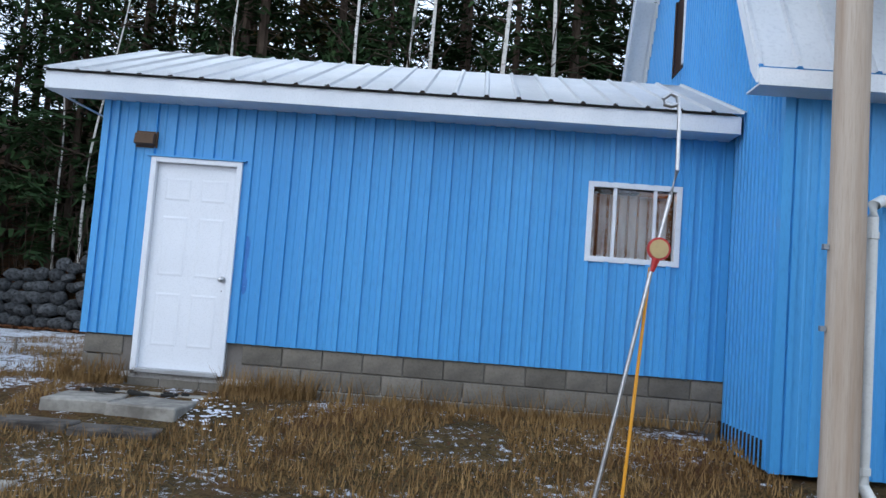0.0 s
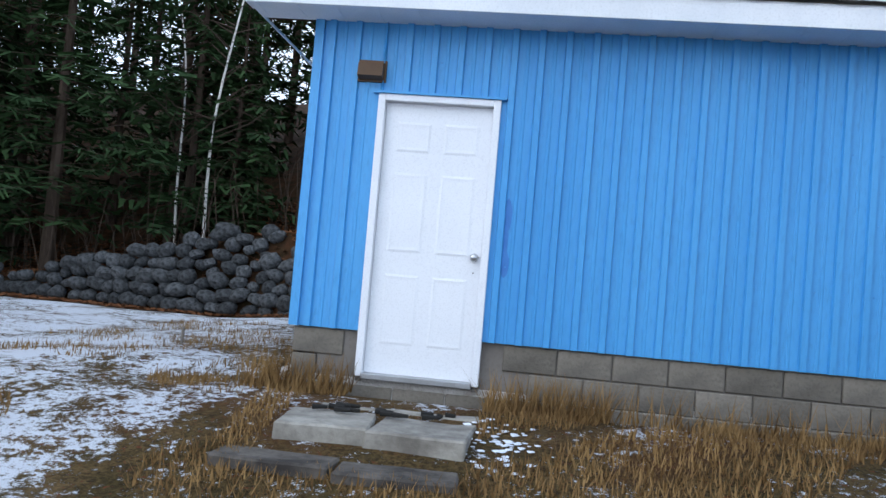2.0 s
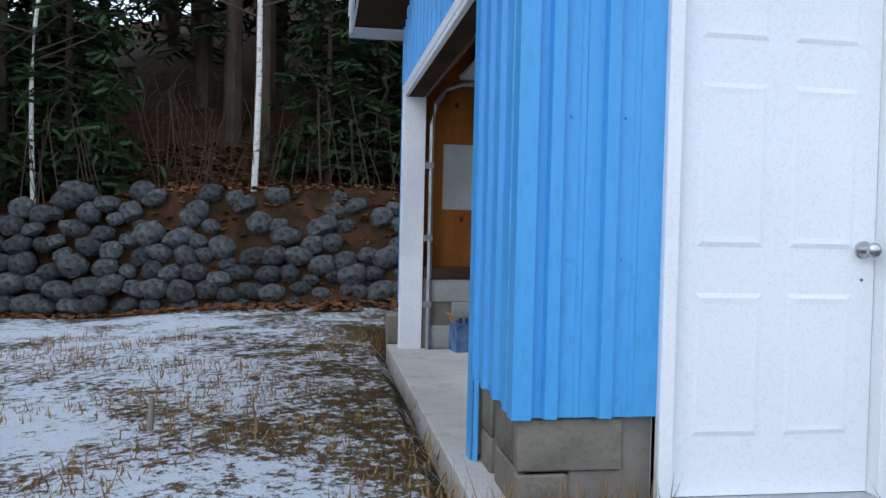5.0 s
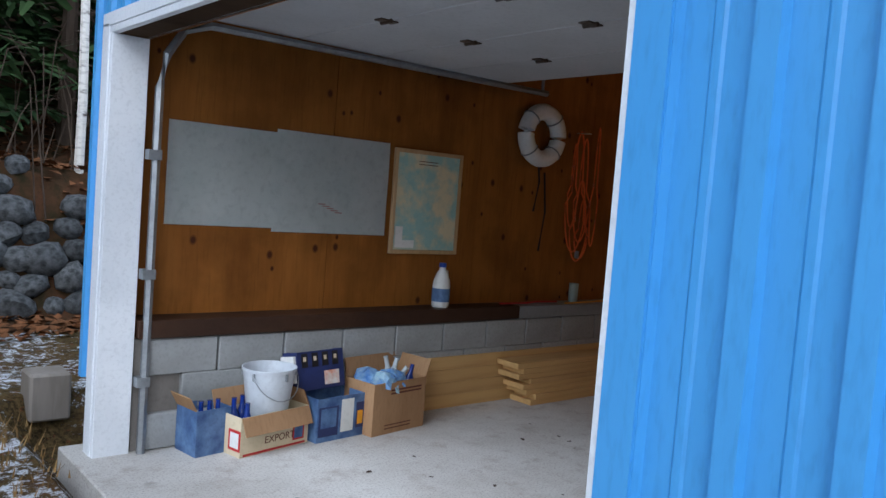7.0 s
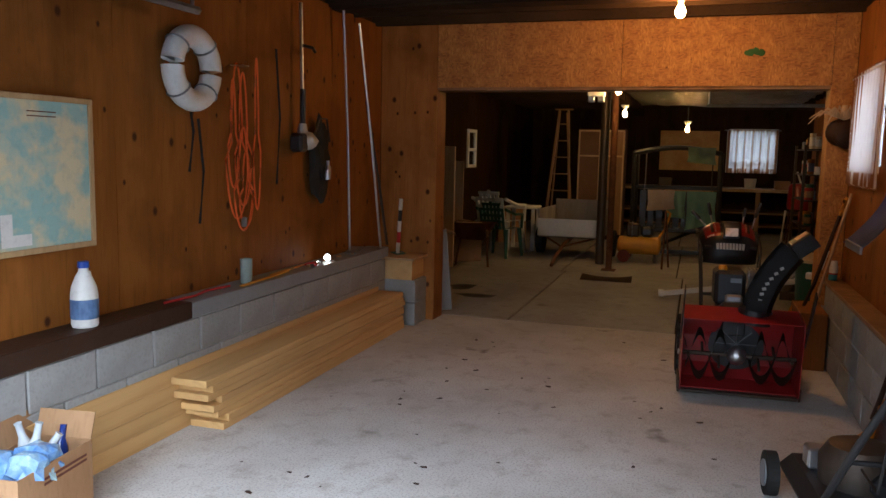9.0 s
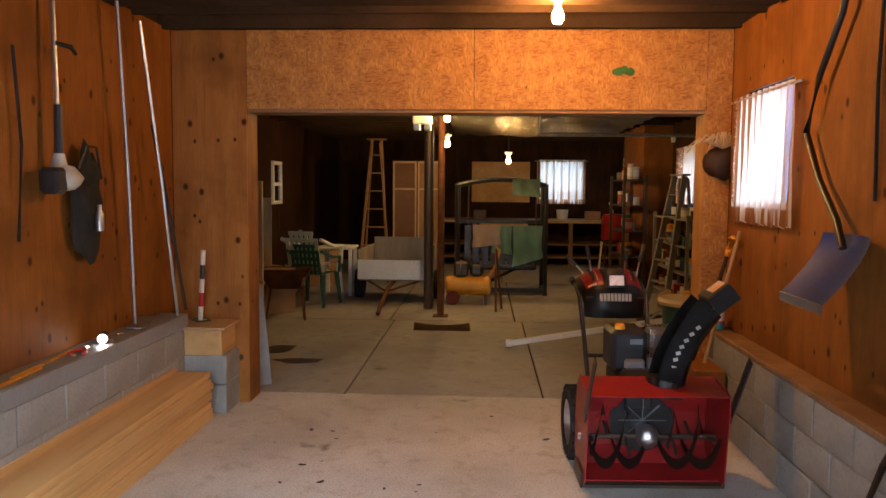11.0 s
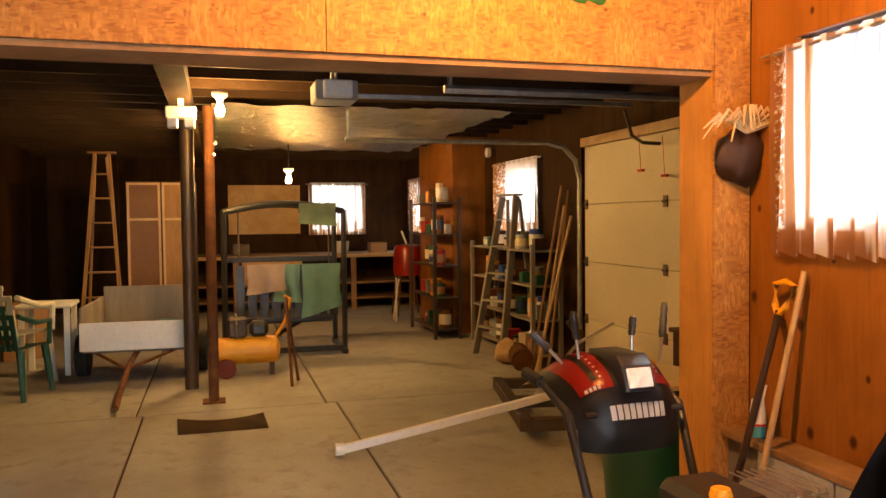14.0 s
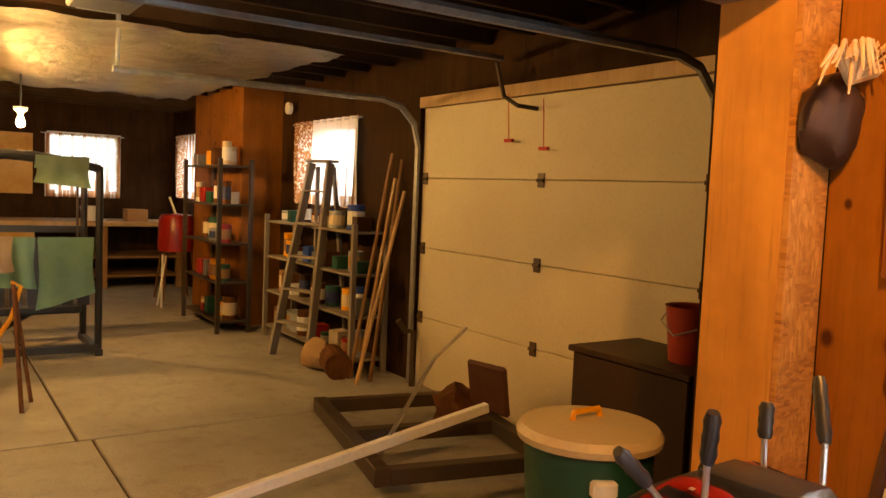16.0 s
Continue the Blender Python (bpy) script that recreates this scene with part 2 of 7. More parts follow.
PLY_Y = plywood_mat("plywood_wall", (0.275, 0.104, 0.020), (0.185, 0.063, 0.011), (0.05, 0.013, 0.005), 1)
PLY_J = plywood_mat("pale_plywood_jamb", (0.50, 0.235, 0.055), (0.38, 0.165, 0.036), (0.10, 0.03, 0.01), 0)
PLY_X = plywood_mat("plywood_end", (0.36, 0.15, 0.035), (0.25, 0.095, 0.02), (0.05, 0.015, 0.006), 0)
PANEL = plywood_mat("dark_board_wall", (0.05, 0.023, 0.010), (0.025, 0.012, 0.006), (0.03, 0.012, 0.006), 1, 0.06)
OSB = osb_mat()
JOIST = mat("old_joist_wood", (0.055, 0.032, 0.018), (0.03, 0.018, 0.010), rough=0.8, spec=0.06, big=2, fine=30, stretch=(0.2, 1, 1))
PINE = mat("fresh_pine_lumber", (0.62, 0.40, 0.17), (0.50, 0.28, 0.10), rough=0.6, big=3, fine=22, stretch=(0.07, 1, 1), rand=0.1)
WOOD = mat("worn_brown_wood", (0.30, 0.17, 0.08), (0.18, 0.10, 0.045), rough=0.65, big=3, fine=30, stretch=(1, 1, 0.2))
PALEWOOD = mat("pale_wood_handle", (0.50, 0.34, 0.18), (0.38, 0.24, 0.11), rough=0.5, big=5, fine=40, stretch=(1, 1, 0.15))
GREYWOOD = mat("weathered_grey_wood", (0.28, 0.25, 0.22), (0.19, 0.165, 0.14), rough=0.85, big=3, fine=30, stretch=(1, 1, 0.15))
POLEW = mat("weathered_pole_wood", (0.50, 0.43, 0.36), (0.36, 0.27, 0.20), rough=0.85, big=2, fine=30, stretch=(3, 3, 0.15), relief=0.5)
BLACK = mat("black_plastic", (0.018, 0.018, 0.02), (0.012, 0.012, 0.013), rough=0.38, fine=80, relief=0.08)
RUBBER = mat("black_rubber", (0.02, 0.02, 0.02), (0.03, 0.028, 0.025), rough=0.8, fine=60, relief=0.3)
DARKST = mat("dark_steel", (0.06, 0.055, 0.05), (0.10, 0.06, 0.035), rough=0.5, metal=0.6, fine=40)
RUST = mat("rusty_steel", (0.17, 0.07, 0.03), (0.09, 0.04, 0.022), rough=0.75, metal=0.3, big=6, fine=40, relief=0.3)
STEEL = mat("bright_steel", (0.55, 0.56, 0.58), (0.42, 0.42, 0.43), rough=0.3, metal=0.9, fine=50)
GALV = mat("galvanized_steel", (0.36, 0.38, 0.40), (0.27, 0.285, 0.30), rough=0.45, metal=0.75, big=12, fine=60)
REDP = mat("red_painted_steel", (0.33, 0.014, 0.014), (0.24, 0.012, 0.012), rough=0.3, big=3, fine=50, relief=0.03)
YELLOW = mat("yellow_plastic", (0.78, 0.36, 0.02), (0.66, 0.28, 0.015), rough=0.42, big=4, fine=50, relief=0.05)
ORANGE = mat("orange_cord_plastic", (0.75, 0.13, 0.02), (0.60, 0.09, 0.015), rough=0.5)
BLUEP = mat("blue_plastic", (0.02, 0.07, 0.36), (0.015, 0.05, 0.27), rough=0.4)
WPLAST = mat("white_plastic", (0.72, 0.72, 0.70), (0.60, 0.60, 0.57), rough=0.45)
GREENP = mat("dark_green_plastic", (0.012, 0.085, 0.055), (0.009, 0.06, 0.04), rough=0.4)
CARD = mat("brown_cardboard", (0.36, 0.215, 0.115), (0.29, 0.165, 0.085), rough=0.85, big=4, fine=60, stretch=(1, 1, 0.3))
CREAM = mat("printed_cream_card", (0.62, 0.52, 0.36), (0.54, 0.44, 0.29), rough=0.6)
NAVY = mat("navy_print", (0.02, 0.035, 0.13), (0.015, 0.022, 0.08), rough=0.5)
INK = mat("dark_red_brown_print", (0.12, 0.035, 0.02), rough=0.7)
REDINK = mat("red_print", (0.5, 0.03, 0.03), rough=0.6)
SKYBLUE = mat("pale_blue_print", (0.11, 0.20, 0.36), (0.03, 0.07, 0.18), rough=0.5, big=9)
GLASSB = mat("brown_bottle_glass", (0.035, 0.014, 0.005), (0.02, 0.009, 0.004), rough=0.08)
GLASSBL = mat("blue_bottle_glass", (0.012, 0.04, 0.24), (0.01, 0.025, 0.15), rough=0.08)
GLASS = glass_mat()
TOWEL = mat("mint_towel_cloth", (0.28, 0.50, 0.42), (0.22, 0.42, 0.36), rough=0.95, big=5, fine=120, relief=0.5)
TOWELP = mat("pale_pink_towel_cloth", (0.66, 0.55, 0.49), (0.58, 0.46, 0.40), rough=0.95, big=5, fine=120, relief=0.5)
TOWELG = mat("faded_green_cloth", (0.24, 0.32, 0.24), (0.18, 0.25, 0.19), rough=0.95, big=5, fine=120, relief=0.5)
PAPER = mat("pale_chart_paper", (0.70, 0.74, 0.73), (0.58, 0.64, 0.63), rough=0.7, big=3, fine=30, relief=0.05)
CHART = mat("coloured_map_paper", (0.62, 0.55, 0.36), (0.30, 0.48, 0.46), rough=0.6, big=4.5, fine=22, relief=0.04, lo=0.42, hi=0.56)
FOIL = foil_mat()
GDOOR = mat("cream_door_panel", (0.60, 0.52, 0.38), (0.54, 0.46, 0.33), rough=0.55, big=1.2, fine=60, relief=0.05)
STONE = mat("grey_field_stone", (0.105, 0.108, 0.112), (0.03, 0.032, 0.032), rough=0.9, big=3, fine=18, relief=0.7, rand=0.35)
SLABM = mat("grey_flagstone", (0.34, 0.32, 0.28), (0.17, 0.155, 0.135), rough=0.9, big=4, fine=22, relief=0.8)
SLABD = mat("dark_weathered_stone", (0.13, 0.115, 0.10), (0.045, 0.04, 0.036), rough=0.9, big=5, fine=26, relief=0.9)
SOIL = mat("leaf_litter", (0.075, 0.033, 0.016), (0.022, 0.018, 0.008), rough=0.95, big=5, fine=24, relief=0.9)
BARK = mat("dark_conifer_bark", (0.09, 0.065, 0.048), (0.05, 0.036, 0.027), rough=0.95, big=6, fine=25, relief=0.8, stretch=(1, 1, 0.3))
BIRCH = mat("white_birch_bark", (0.68, 0.65, 0.60), (0.10, 0.08, 0.07), rough=0.8, big=5, fine=12, relief=0.3, stretch=(1, 1, 3), lo=0.55, hi=0.68)
NEEDLE = mat("conifer_needles", (0.035, 0.065, 0.022), (0.02, 0.04, 0.016), rough=0.8, big=1.5, fine=9, relief=0.0, rand=0.35)
NEEDLE2 = mat("rusty_larch_needles", (0.12, 0.085, 0.03), (0.07, 0.06, 0.022), rough=0.8, big=1.5, fine=9, relief=0.0, rand=0.3)
STRAW = mat("dry_grass_blades", (0.30, 0.185, 0.075), (0.155, 0.09, 0.036), rough=0.9, big=3, fine=20, relief=0.0)
SNOWM = mat("snow", (0.78, 0.80, 0.85), (0.7, 0.73, 0.79), rough=0.7)
CURTAIN = cloth_through("brown_striped_curtain", 62.0)
SHEER = cloth_through("pale_sheer_curtain", 40.0, 0.04, 0.2)
BULBM = glow_mat("lit_bulb", (1.0, 0.62, 0.22), 40)
DARKBR = mat("dark_brown_furniture", (0.05, 0.024, 0.014), (0.03, 0.015, 0.01), rough=0.5, spec=0.2)
VENTM = mat("brown_vent_metal", (0.15, 0.085, 0.045), (0.10, 0.06, 0.035), rough=0.6)
LEAF = mat("green_leaf_cutout", (0.03, 0.12, 0.03), rough=0.6)
GREYM = mat("grey_painted_metal", (0.24, 0.25, 0.26), (0.19, 0.20, 0.21), rough=0.45)
BAGPL = mat("crinkled_blue_plastic", (0.05, 0.16, 0.45), (0.3, 0.45, 0.5), rough=0.25, big=8, fine=30, relief=0.6)


# ---------- mesh helpers ----------
def box(bm, x0, x1, y0, y1, z0, z1, m=None, bev=0.0):
    made = bmesh.ops.create_cube(bm, size=1.0, matrix=Matrix.Translation(((x0 + x1) / 2, (y0 + y1) / 2, (z0 + z1) / 2)) @ Matrix.Diagonal((abs(x1 - x0), abs(y1 - y0), abs(z1 - z0), 1)))
    vs = made["verts"]
    if bev:
        edges = list({e for v in vs for e in v.link_edges})
        out = bmesh.ops.bevel(bm, geom=edges, offset=bev, segments=1, affect="EDGES", profile=0.5)
        vs = list({v for f in out["faces"] for v in f.verts} | {v for v in vs if v.is_valid})
    if m is not None:
        bmesh.ops.transform(bm, matrix=m, verts=vs)
    return vs


def cyl(bm, p, q, r, r2=None, n=12, caps=True):
    p, q = Vector(p), Vector(q)
    d = q - p
    m = Matrix.Translation((p + q) / 2) @ d.to_track_quat("Z", "Y").to_matrix().to_4x4()
    return bmesh.ops.create_cone(bm, cap_ends=caps, segments=n, radius1=r, radius2=r if r2 is None else r2, depth=d.length, matrix=m)["verts"]


def tube(bm, pts, r, n=8, closed=False):
    pts = [Vector(p) for p in pts]
    rings = []
    for i, p in enumerate(pts):
        a = pts[i - 1] if i or closed else p
        b = pts[(i + 1) % len(pts)] if i < len(pts) - 1 or closed else p
        t = (b - a).normalized()
        side = t.cross(Vector((0, 0, 1)))
        side = side.normalized() if side.length > 0.05 else t.cross(Vector((1, 0, 0))).normalized()
        up = side.cross(t)
        rad = r[i] if isinstance(r, (list, tuple)) else r
        rings.append([bm.verts.new(p + rad * (math.cos(k * math.tau / n) * side + math.sin(k * math.tau / n) * up)) for k in range(n)])
    for i in range(len(rings) - (0 if closed else 1)):
        a, b = rings[i], rings[(i + 1) % len(rings)]
        for k in range(n):
            bm.faces.new((a[k], a[(k + 1) % n], b[(k + 1) % n], b[k]))
    if not closed:
        bm.faces.new(rings[0][::-1])
        bm.faces.new(rings[-1])


def ball(bm, c, r, sub=2, squash=(1, 1, 1), rough=0.0):
    vs = bmesh.ops.create_icosphere(bm, subdivisions=sub, radius=1.0)["verts"]
    for v in vs:
        k = 1 + rough * noise.noise(v.co * 1.7 + Vector(c) * 3.1)
        v.co = Vector((v.co.x * r * squash[0] * k + c[0], v.co.y * r * squash[1] * k + c[1], v.co.z * r * squash[2] * k + c[2]))
    return vs


def lathe(bm, profile, n=20, m=None):
    rings = []
    for r, z in profile:
        rings.append([bm.verts.new((r * math.cos(k * math.tau / n), r * math.sin(k * math.tau / n), z)) for k in range(n)])
    for a, b in zip(rings, rings[1:]):
        for k in range(n):
            bm.faces.new((a[k], a[(k + 1) % n], b[(k + 1) % n], b[k]))
    vs = [v for ring in rings for v in ring]
    if m is not None:
        bmesh.ops.transform(bm, matrix=m, verts=vs)
    return vs


def grid(bm, fn, nu, nv):
    vs = [[bm.verts.new(fn(u / nu, v / nv)) for v in range(nv + 1)] for u in range(nu + 1)]
    for u in range(nu):
        for v in range(nv):
            bm.faces.new((vs[u][v], vs[u + 1][v], vs[u + 1][v + 1], vs[u][v + 1]))
    return vs


def prism(bm, outline, axis, lo, hi):
    """An outline of 2D points drawn out along an axis."""
    def put(p, k):
        return {"x": (k, p[0], p[1]), "y": (p[0], k, p[1]), "z": (p[0], p[1], k)}[axis]
    a, b = [bm.verts.new(put(p, lo)) for p in outline], [bm.verts.new(put(p, hi)) for p in outline]
    n = len(outline)
    for k in range(n):
        bm.faces.new((a[k], a[(k + 1) % n], b[(k + 1) % n], b[k]))
    bm.faces.new(a[::-1])
    bm.faces.new(b)


def thicken(bm, t):
    faces = bm.faces[:]
    bmesh.ops.solidify(bm, geom=faces, thickness=t)


def mesh_of(name, bm, material, smooth=False):
    bmesh.ops.recalc_face_normals(bm, faces=bm.faces)
    me = bpy.data.meshes.new(name)
    bm.to_mesh(me)
    bm.free()
    me.materials.append(material)
    if smooth:
        me.polygons.foreach_set("use_smooth", [True] * len(me.polygons))
        me.set_sharp_from_angle(angle=radians(38))
    return me


def part(name, bm, material, parent, label="", smooth=False, at=None):
    ob = new(name, mesh_of(name, bm, material, smooth))
    ob.parent = parent
    if at is not None:
        ob.matrix_basis = at
    return tagged(ob, label)


def thing(name, label, category, at=None, group="", kind=""):
    ob = new(name)
    ob.empty_display_size = 0.1
    if at is not None:
        ob.matrix_basis = at
    return tagged(ob, label, category, group, kind)


def solid(name, bm, material, label, category="", kind="", smooth=False, at=None, group=""):
    ob = new(name, mesh_of(name, bm, material, smooth))
    if at is not None:
        ob.matrix_basis = at
    return tagged(ob, label, category, group, kind)


def B():
    return bmesh.new()


def bx(*a, **k):
    bm = B()
    box(bm, *a, **k)
    return bm


def piece(name, data, parent, at):
    ob = new(name, data)
    ob.parent = parent
    ob.matrix_basis = at
    return ob


# ---------- ground and forest ----------
def smooth(a, b, v):
    k = min(1, max(0, (v - a) / (b - a)))
    return k * k * (3 - 2 * k)


def bank_top(x):
    return 0.35 + 1.15 * smooth(-8.5, -2.5, x)


def bank_y(x):
    return 7.7 + 0.25 * math.sin(x * 0.6)


def ground_z(x, y):
    z = -0.10 - 0.34 * smooth(-0.35, -2.6, y) - 0.10 * smooth(-2.6, -7, y)
    if y > 0:
        z = -0.015 - 0.15 * smooth(-0.5, -4, x)
    z += 0.05 * noise.noise(Vector((x * 0.7, y * 0.7, 0))) * smooth(0.1, 1.0, max(abs(y), -x))
    if -0.02 < x < 17.6 and -0.02 < y < 5.2 or 6.2 < x < 17.6 and -1.35 < y < 5.2:
        return -0.3
    k = y - bank_y(x)
    if k > 0:
        z += bank_top(x) * smooth(0, 0.55, k) + max(0, k - 0.5) * 0.42 * smooth(0.5, 5, k) + 0.25 * noise.noise(Vector((x * 0.35, y * 0.35, 3)))
    return z


bm = B()
def cut(a, b, n, far):
    mid = [a + (b - a) * i / n for i in range(n + 1)]
    return [a - far, a - far / 3, a - far / 9, *mid, b + far / 9, b + far / 3, b + far]
gx, gy = cut(-14, 20, 136, 700), cut(-12, 26, 152, 700)
gv = [[bm.verts.new((x, y, min(ground_z(x, y), 9.5))) for y in gy] for x in gx]
for i in range(len(gx) - 1):
    for j in range(len(gy) - 1):
        f = bm.faces.new((gv[i][j], gv[i + 1][j], gv[i + 1][j + 1], gv[i][j + 1]))
        f.material_index = 1 if gy[j] > 7.2 else 0
ground = solid("ground", bm, GROUND, "dry autumn grass with thin patches of snow and a leafy bank", kind="structure", smooth=True)
ground.data.materials.append(SOIL)


def conifer_parts(h, r, seed, bare=0.12):
    rnd = random.Random(seed)
    tr, cr = B(), B()
    cyl(tr, (0, 0, -0.6), (0, 0, h * 0.96), 0.011 * h + 0.03, 0.012, n=7)
    z = h * bare
    while z < h * 0.985:
        k = (z / h - bare) / (1 - bare)
        reach = r * (1 - k) ** 0.8 * rnd.uniform(0.65, 1.1) + 0.12
        for b in range(rnd.randint(4, 6)):
            a = rnd.uniform(0, math.tau)
            length = reach * rnd.uniform(0.6, 1.1)
            dirn = Vector((math.cos(a), math.sin(a), 0))
            across = Vector((-dirn.y, dirn.x, 0))
            tip = Vector((0, 0, z)) + dirn * length + Vector((0, 0, length * rnd.uniform(-0.35, 0.12)))
            cyl(tr, (0, 0, z), tip, 0.014, 0.004, n=3, caps=False)
            n = max(3, int(length / 0.13))
            for s in range(n):
                t = (s + rnd.uniform(0.2, 1.0)) / n
                if t < 0.18:
                    continue
                c = Vector((0, 0, z)).lerp(tip, min(t, 1.05))
                for side in (-1, 1):
                    if rnd.random() < 0.2:
                        continue
                    w = (0.34 * (1.15 - t) + 0.13) * rnd.uniform(0.6, 1.3) * min(1, length)
                    e = c + across * side * w + dirn * w * rnd.uniform(0.2, 0.8) + Vector((0, 0, rnd.uniform(-0.22, 0.08)))
                    d = c + dirn * rnd.uniform(0.05, 0.13) + Vector((0, 0, rnd.uniform(-0.06, 0.06)))
                    g = e + (d - c) * 0.5 + Vector((0, 0, rnd.uniform(-0.05, 0.03)))
                    cr.faces.new([cr.verts.new(v) for v in (c, e, g)])
                    cr.faces.new([cr.verts.new(v) for v in (c, g, d)])
        z += h * rnd.uniform(0.016, 0.03)
    return tr, cr


def plain_mesh(name, bm, material):
    me = bpy.data.meshes.new(name)
    bm.to_mesh(me)
    bm.free()
    me.materials.append(material)
    return me


KINDS = []
for i, (h, r, nm, bare) in enumerate(((12.5, 2.1, NEEDLE, 0.10), (15, 2.0, NEEDLE, 0.2), (9, 1.7, NEEDLE, 0.05), (14, 1.9, NEEDLE2, 0.25), (6, 1.4, NEEDLE, 0.04))):
    tr, cr = conifer_parts(h, r, i + 3, bare)
    KINDS.append((plain_mesh("trunk", tr, BARK), plain_mesh("crown", cr, nm), h))


def conifer(kind, x, y, turn, size):
    tm, cm, h = KINDS[kind]
    label = "tall larch with thin rusty needles" if kind == 3 else "dark green spruce on the wooded bank and in added unseen rows"
    t = thing("conifer_tree", label, "tree", pose(x, y, ground_z(x, y) if y < 26 else 8.5, 0, 0, turn) @ Matrix.Scale(size, 4), group="trees of the wood")
    piece("trunk", tm, t, Matrix())
    piece("crown", cm, t, Matrix())


rt = random.Random(11)
for row, (y0, step, lo, hi) in enumerate(((10.2, 2.6, -14, 14), (12.5, 2.2, -18, 20), (15, 2.2, -21, 22), (18.5, 2.3, -26, 26), (22.5, 2.6, -30, 30))):
    x = lo
    while x < hi:
        k = rt.choice((0, 0, 1, 2, 2, 4)) if row < 2 else rt.choice((0, 1, 1, 3, 0))
        gap = -9.5 - row * 0.9 < x < -7.2 - row * 0.75
        if not (gap and row > 1):
            conifer(k, x + rt.uniform(-0.8, 0.8), y0 + rt.uniform(-0.9, 0.9), rt.uniform(0, 360), rt.uniform(0.75, 1.12))
        x += step * rt.uniform(0.7, 1.25)
for x, y, k, s in ((-7.8, 8.9, 0, 0.9), (-9.8, 9.3, 2, 1.0), (-5.6, 9.6, 0, 0.95), (-11.5, 6.0, 0, 0.9), (-4.3, 9.4, 4, 0.9), (-2.2, 11.2, 1, 0.9), (-0.6, 9.9, 4, 0.8), (1.5, 10.5, 2, 0.9)):
    conifer(k, x, y, s * 300, s)

for i in range(17):
    conifer(rt.choice((0, 1, 3)), -24 + i * 3.1 + rt.uniform(-1, 1), -27 + rt.uniform(-3, 3), rt.uniform(0, 360), rt.uniform(0.7, 1.0))
# unseen row added to the west, keeping horizon sky off the garage opening
for i in range(15):
    conifer(rt.choice((0, 1, 1)), -24 + rt.uniform(-3, 3), -24 + i * 2.9 + rt.uniform(-1, 1), rt.uniform(0, 360), rt.uniform(0.85, 1.1))


# more unseen spruces added west of the lawn, blocking low sky light
for i in range(12):
    conifer(rt.choice((0, 1, 1)), -14.5 - 2.6 * (i % 3) + rt.uniform(-0.6, 0.6), -13 + i * 2.2 + rt.uniform(-0.4, 0.4), rt.uniform(0, 360), rt.uniform(1.0, 1.3))


def birch(x, y, h, lean, seed):
    rnd = random.Random(seed)
    t = thing("birch_tree", "bare birch with white peeling bark", "tree", pose(x, y, ground_z(x, y)), group="birches of the wood")
    bm = B()
    pts = [(lean * k * k + 0.05 * math.sin(k * 7 + seed), 0.04 * math.cos(k * 5 + seed), -0.3 + (h + 0.3) * k) for k in [i / 9 for i in range(10)]]
    tube(bm, pts, [0.045 * (1 - 0.75 * i / 9) * h / 9 + 0.006 for i in range(10)], n=8)
    part("trunk", bm, BIRCH, t, smooth=True)
    bm = B()
    for i in range(26):
        k = rnd.uniform(0.3, 0.97)
        p = Vector((lean * k * k, 0, h * k))
        a, ln = rnd.uniform(0, math.tau), rnd.uniform(0.5, 1.5) * (1.2 - k)
        q = p + Vector((math.cos(a) * ln, math.sin(a) * ln, ln * rnd.uniform(0.2, 0.9)))
        w = q + Vector((math.cos(a + 0.5) * ln * 0.5, math.sin(a + 0.5) * ln * 0.5, ln * rnd.uniform(-0.2, 0.5)))
        tube(bm, (p, q, w), [0.016, 0.009, 0.004], n=4)
    tagged(part("branches", bm, BARK, t), kind="stuff")


for i, (x, y, h, lean) in enumerate(((-1.63, 8.5, 8, 0.2), (1.09, 8.5, 9, -0.1), (2.0, 9.9, 11, 0.3), (2.6, 9.4, 11, -0.2), (4.1, 9.0, 12, 0.3), (5.3, 9.5, 12, -0.3), (7.6, 10, 12, 0.2), (8.0, 9.4, 11, 0.4), (-4.6, 8.8, 6, 0.5), (-5.2, 9.0, 5, -0.4))):
    birch(x, y, h, lean, i)

# low leafless brush on the bank
bm = B()
rb = random.Random(4)
for i in range(330):
    x, y = rb.uniform(-11, 6), rb.uniform(8.1, 11)
    p = Vector((x, y, ground_z(x, y)))
    q = p + Vector((rb.uniform(-0.3, 0.3), rb.uniform(-0.3, 0.3), rb.uniform(0.4, 1.5)))
    w = q + Vector((rb.uniform(-0.3, 0.3), rb.uniform(-0.3, 0.3), rb.uniform(0.1, 0.5)))
    tube(bm, (p, q, w), [0.01, 0.006, 0.003], n=3)
solid("brush", bm, BARK, "leafless brown brush on the bank", "brush", kind="stuff")
bm = B()
for i in range(9000):
    x, y = rb.uniform(-11, 4), rb.uniform(6.9, 11)
    z = ground_z(x, y) + 0.02
    s, a = rb.uniform(0.03, 0.07), rb.uniform(0, 6.28)
    bm.faces.new([bm.verts.new((x + s * math.cos(a + k), y + s * math.sin(a + k), z + rb.uniform(-0.01, 0.05))) for k in (0, 1.6, 3.1, 4.7)])
solid("fallen_leaves", bm, mat("russet_leaves", (0.19, 0.075, 0.03), (0.10, 0.045, 0.02), rough=0.8, big=9), "russet fallen leaves lying on the bank", "leaves", kind="stuff")

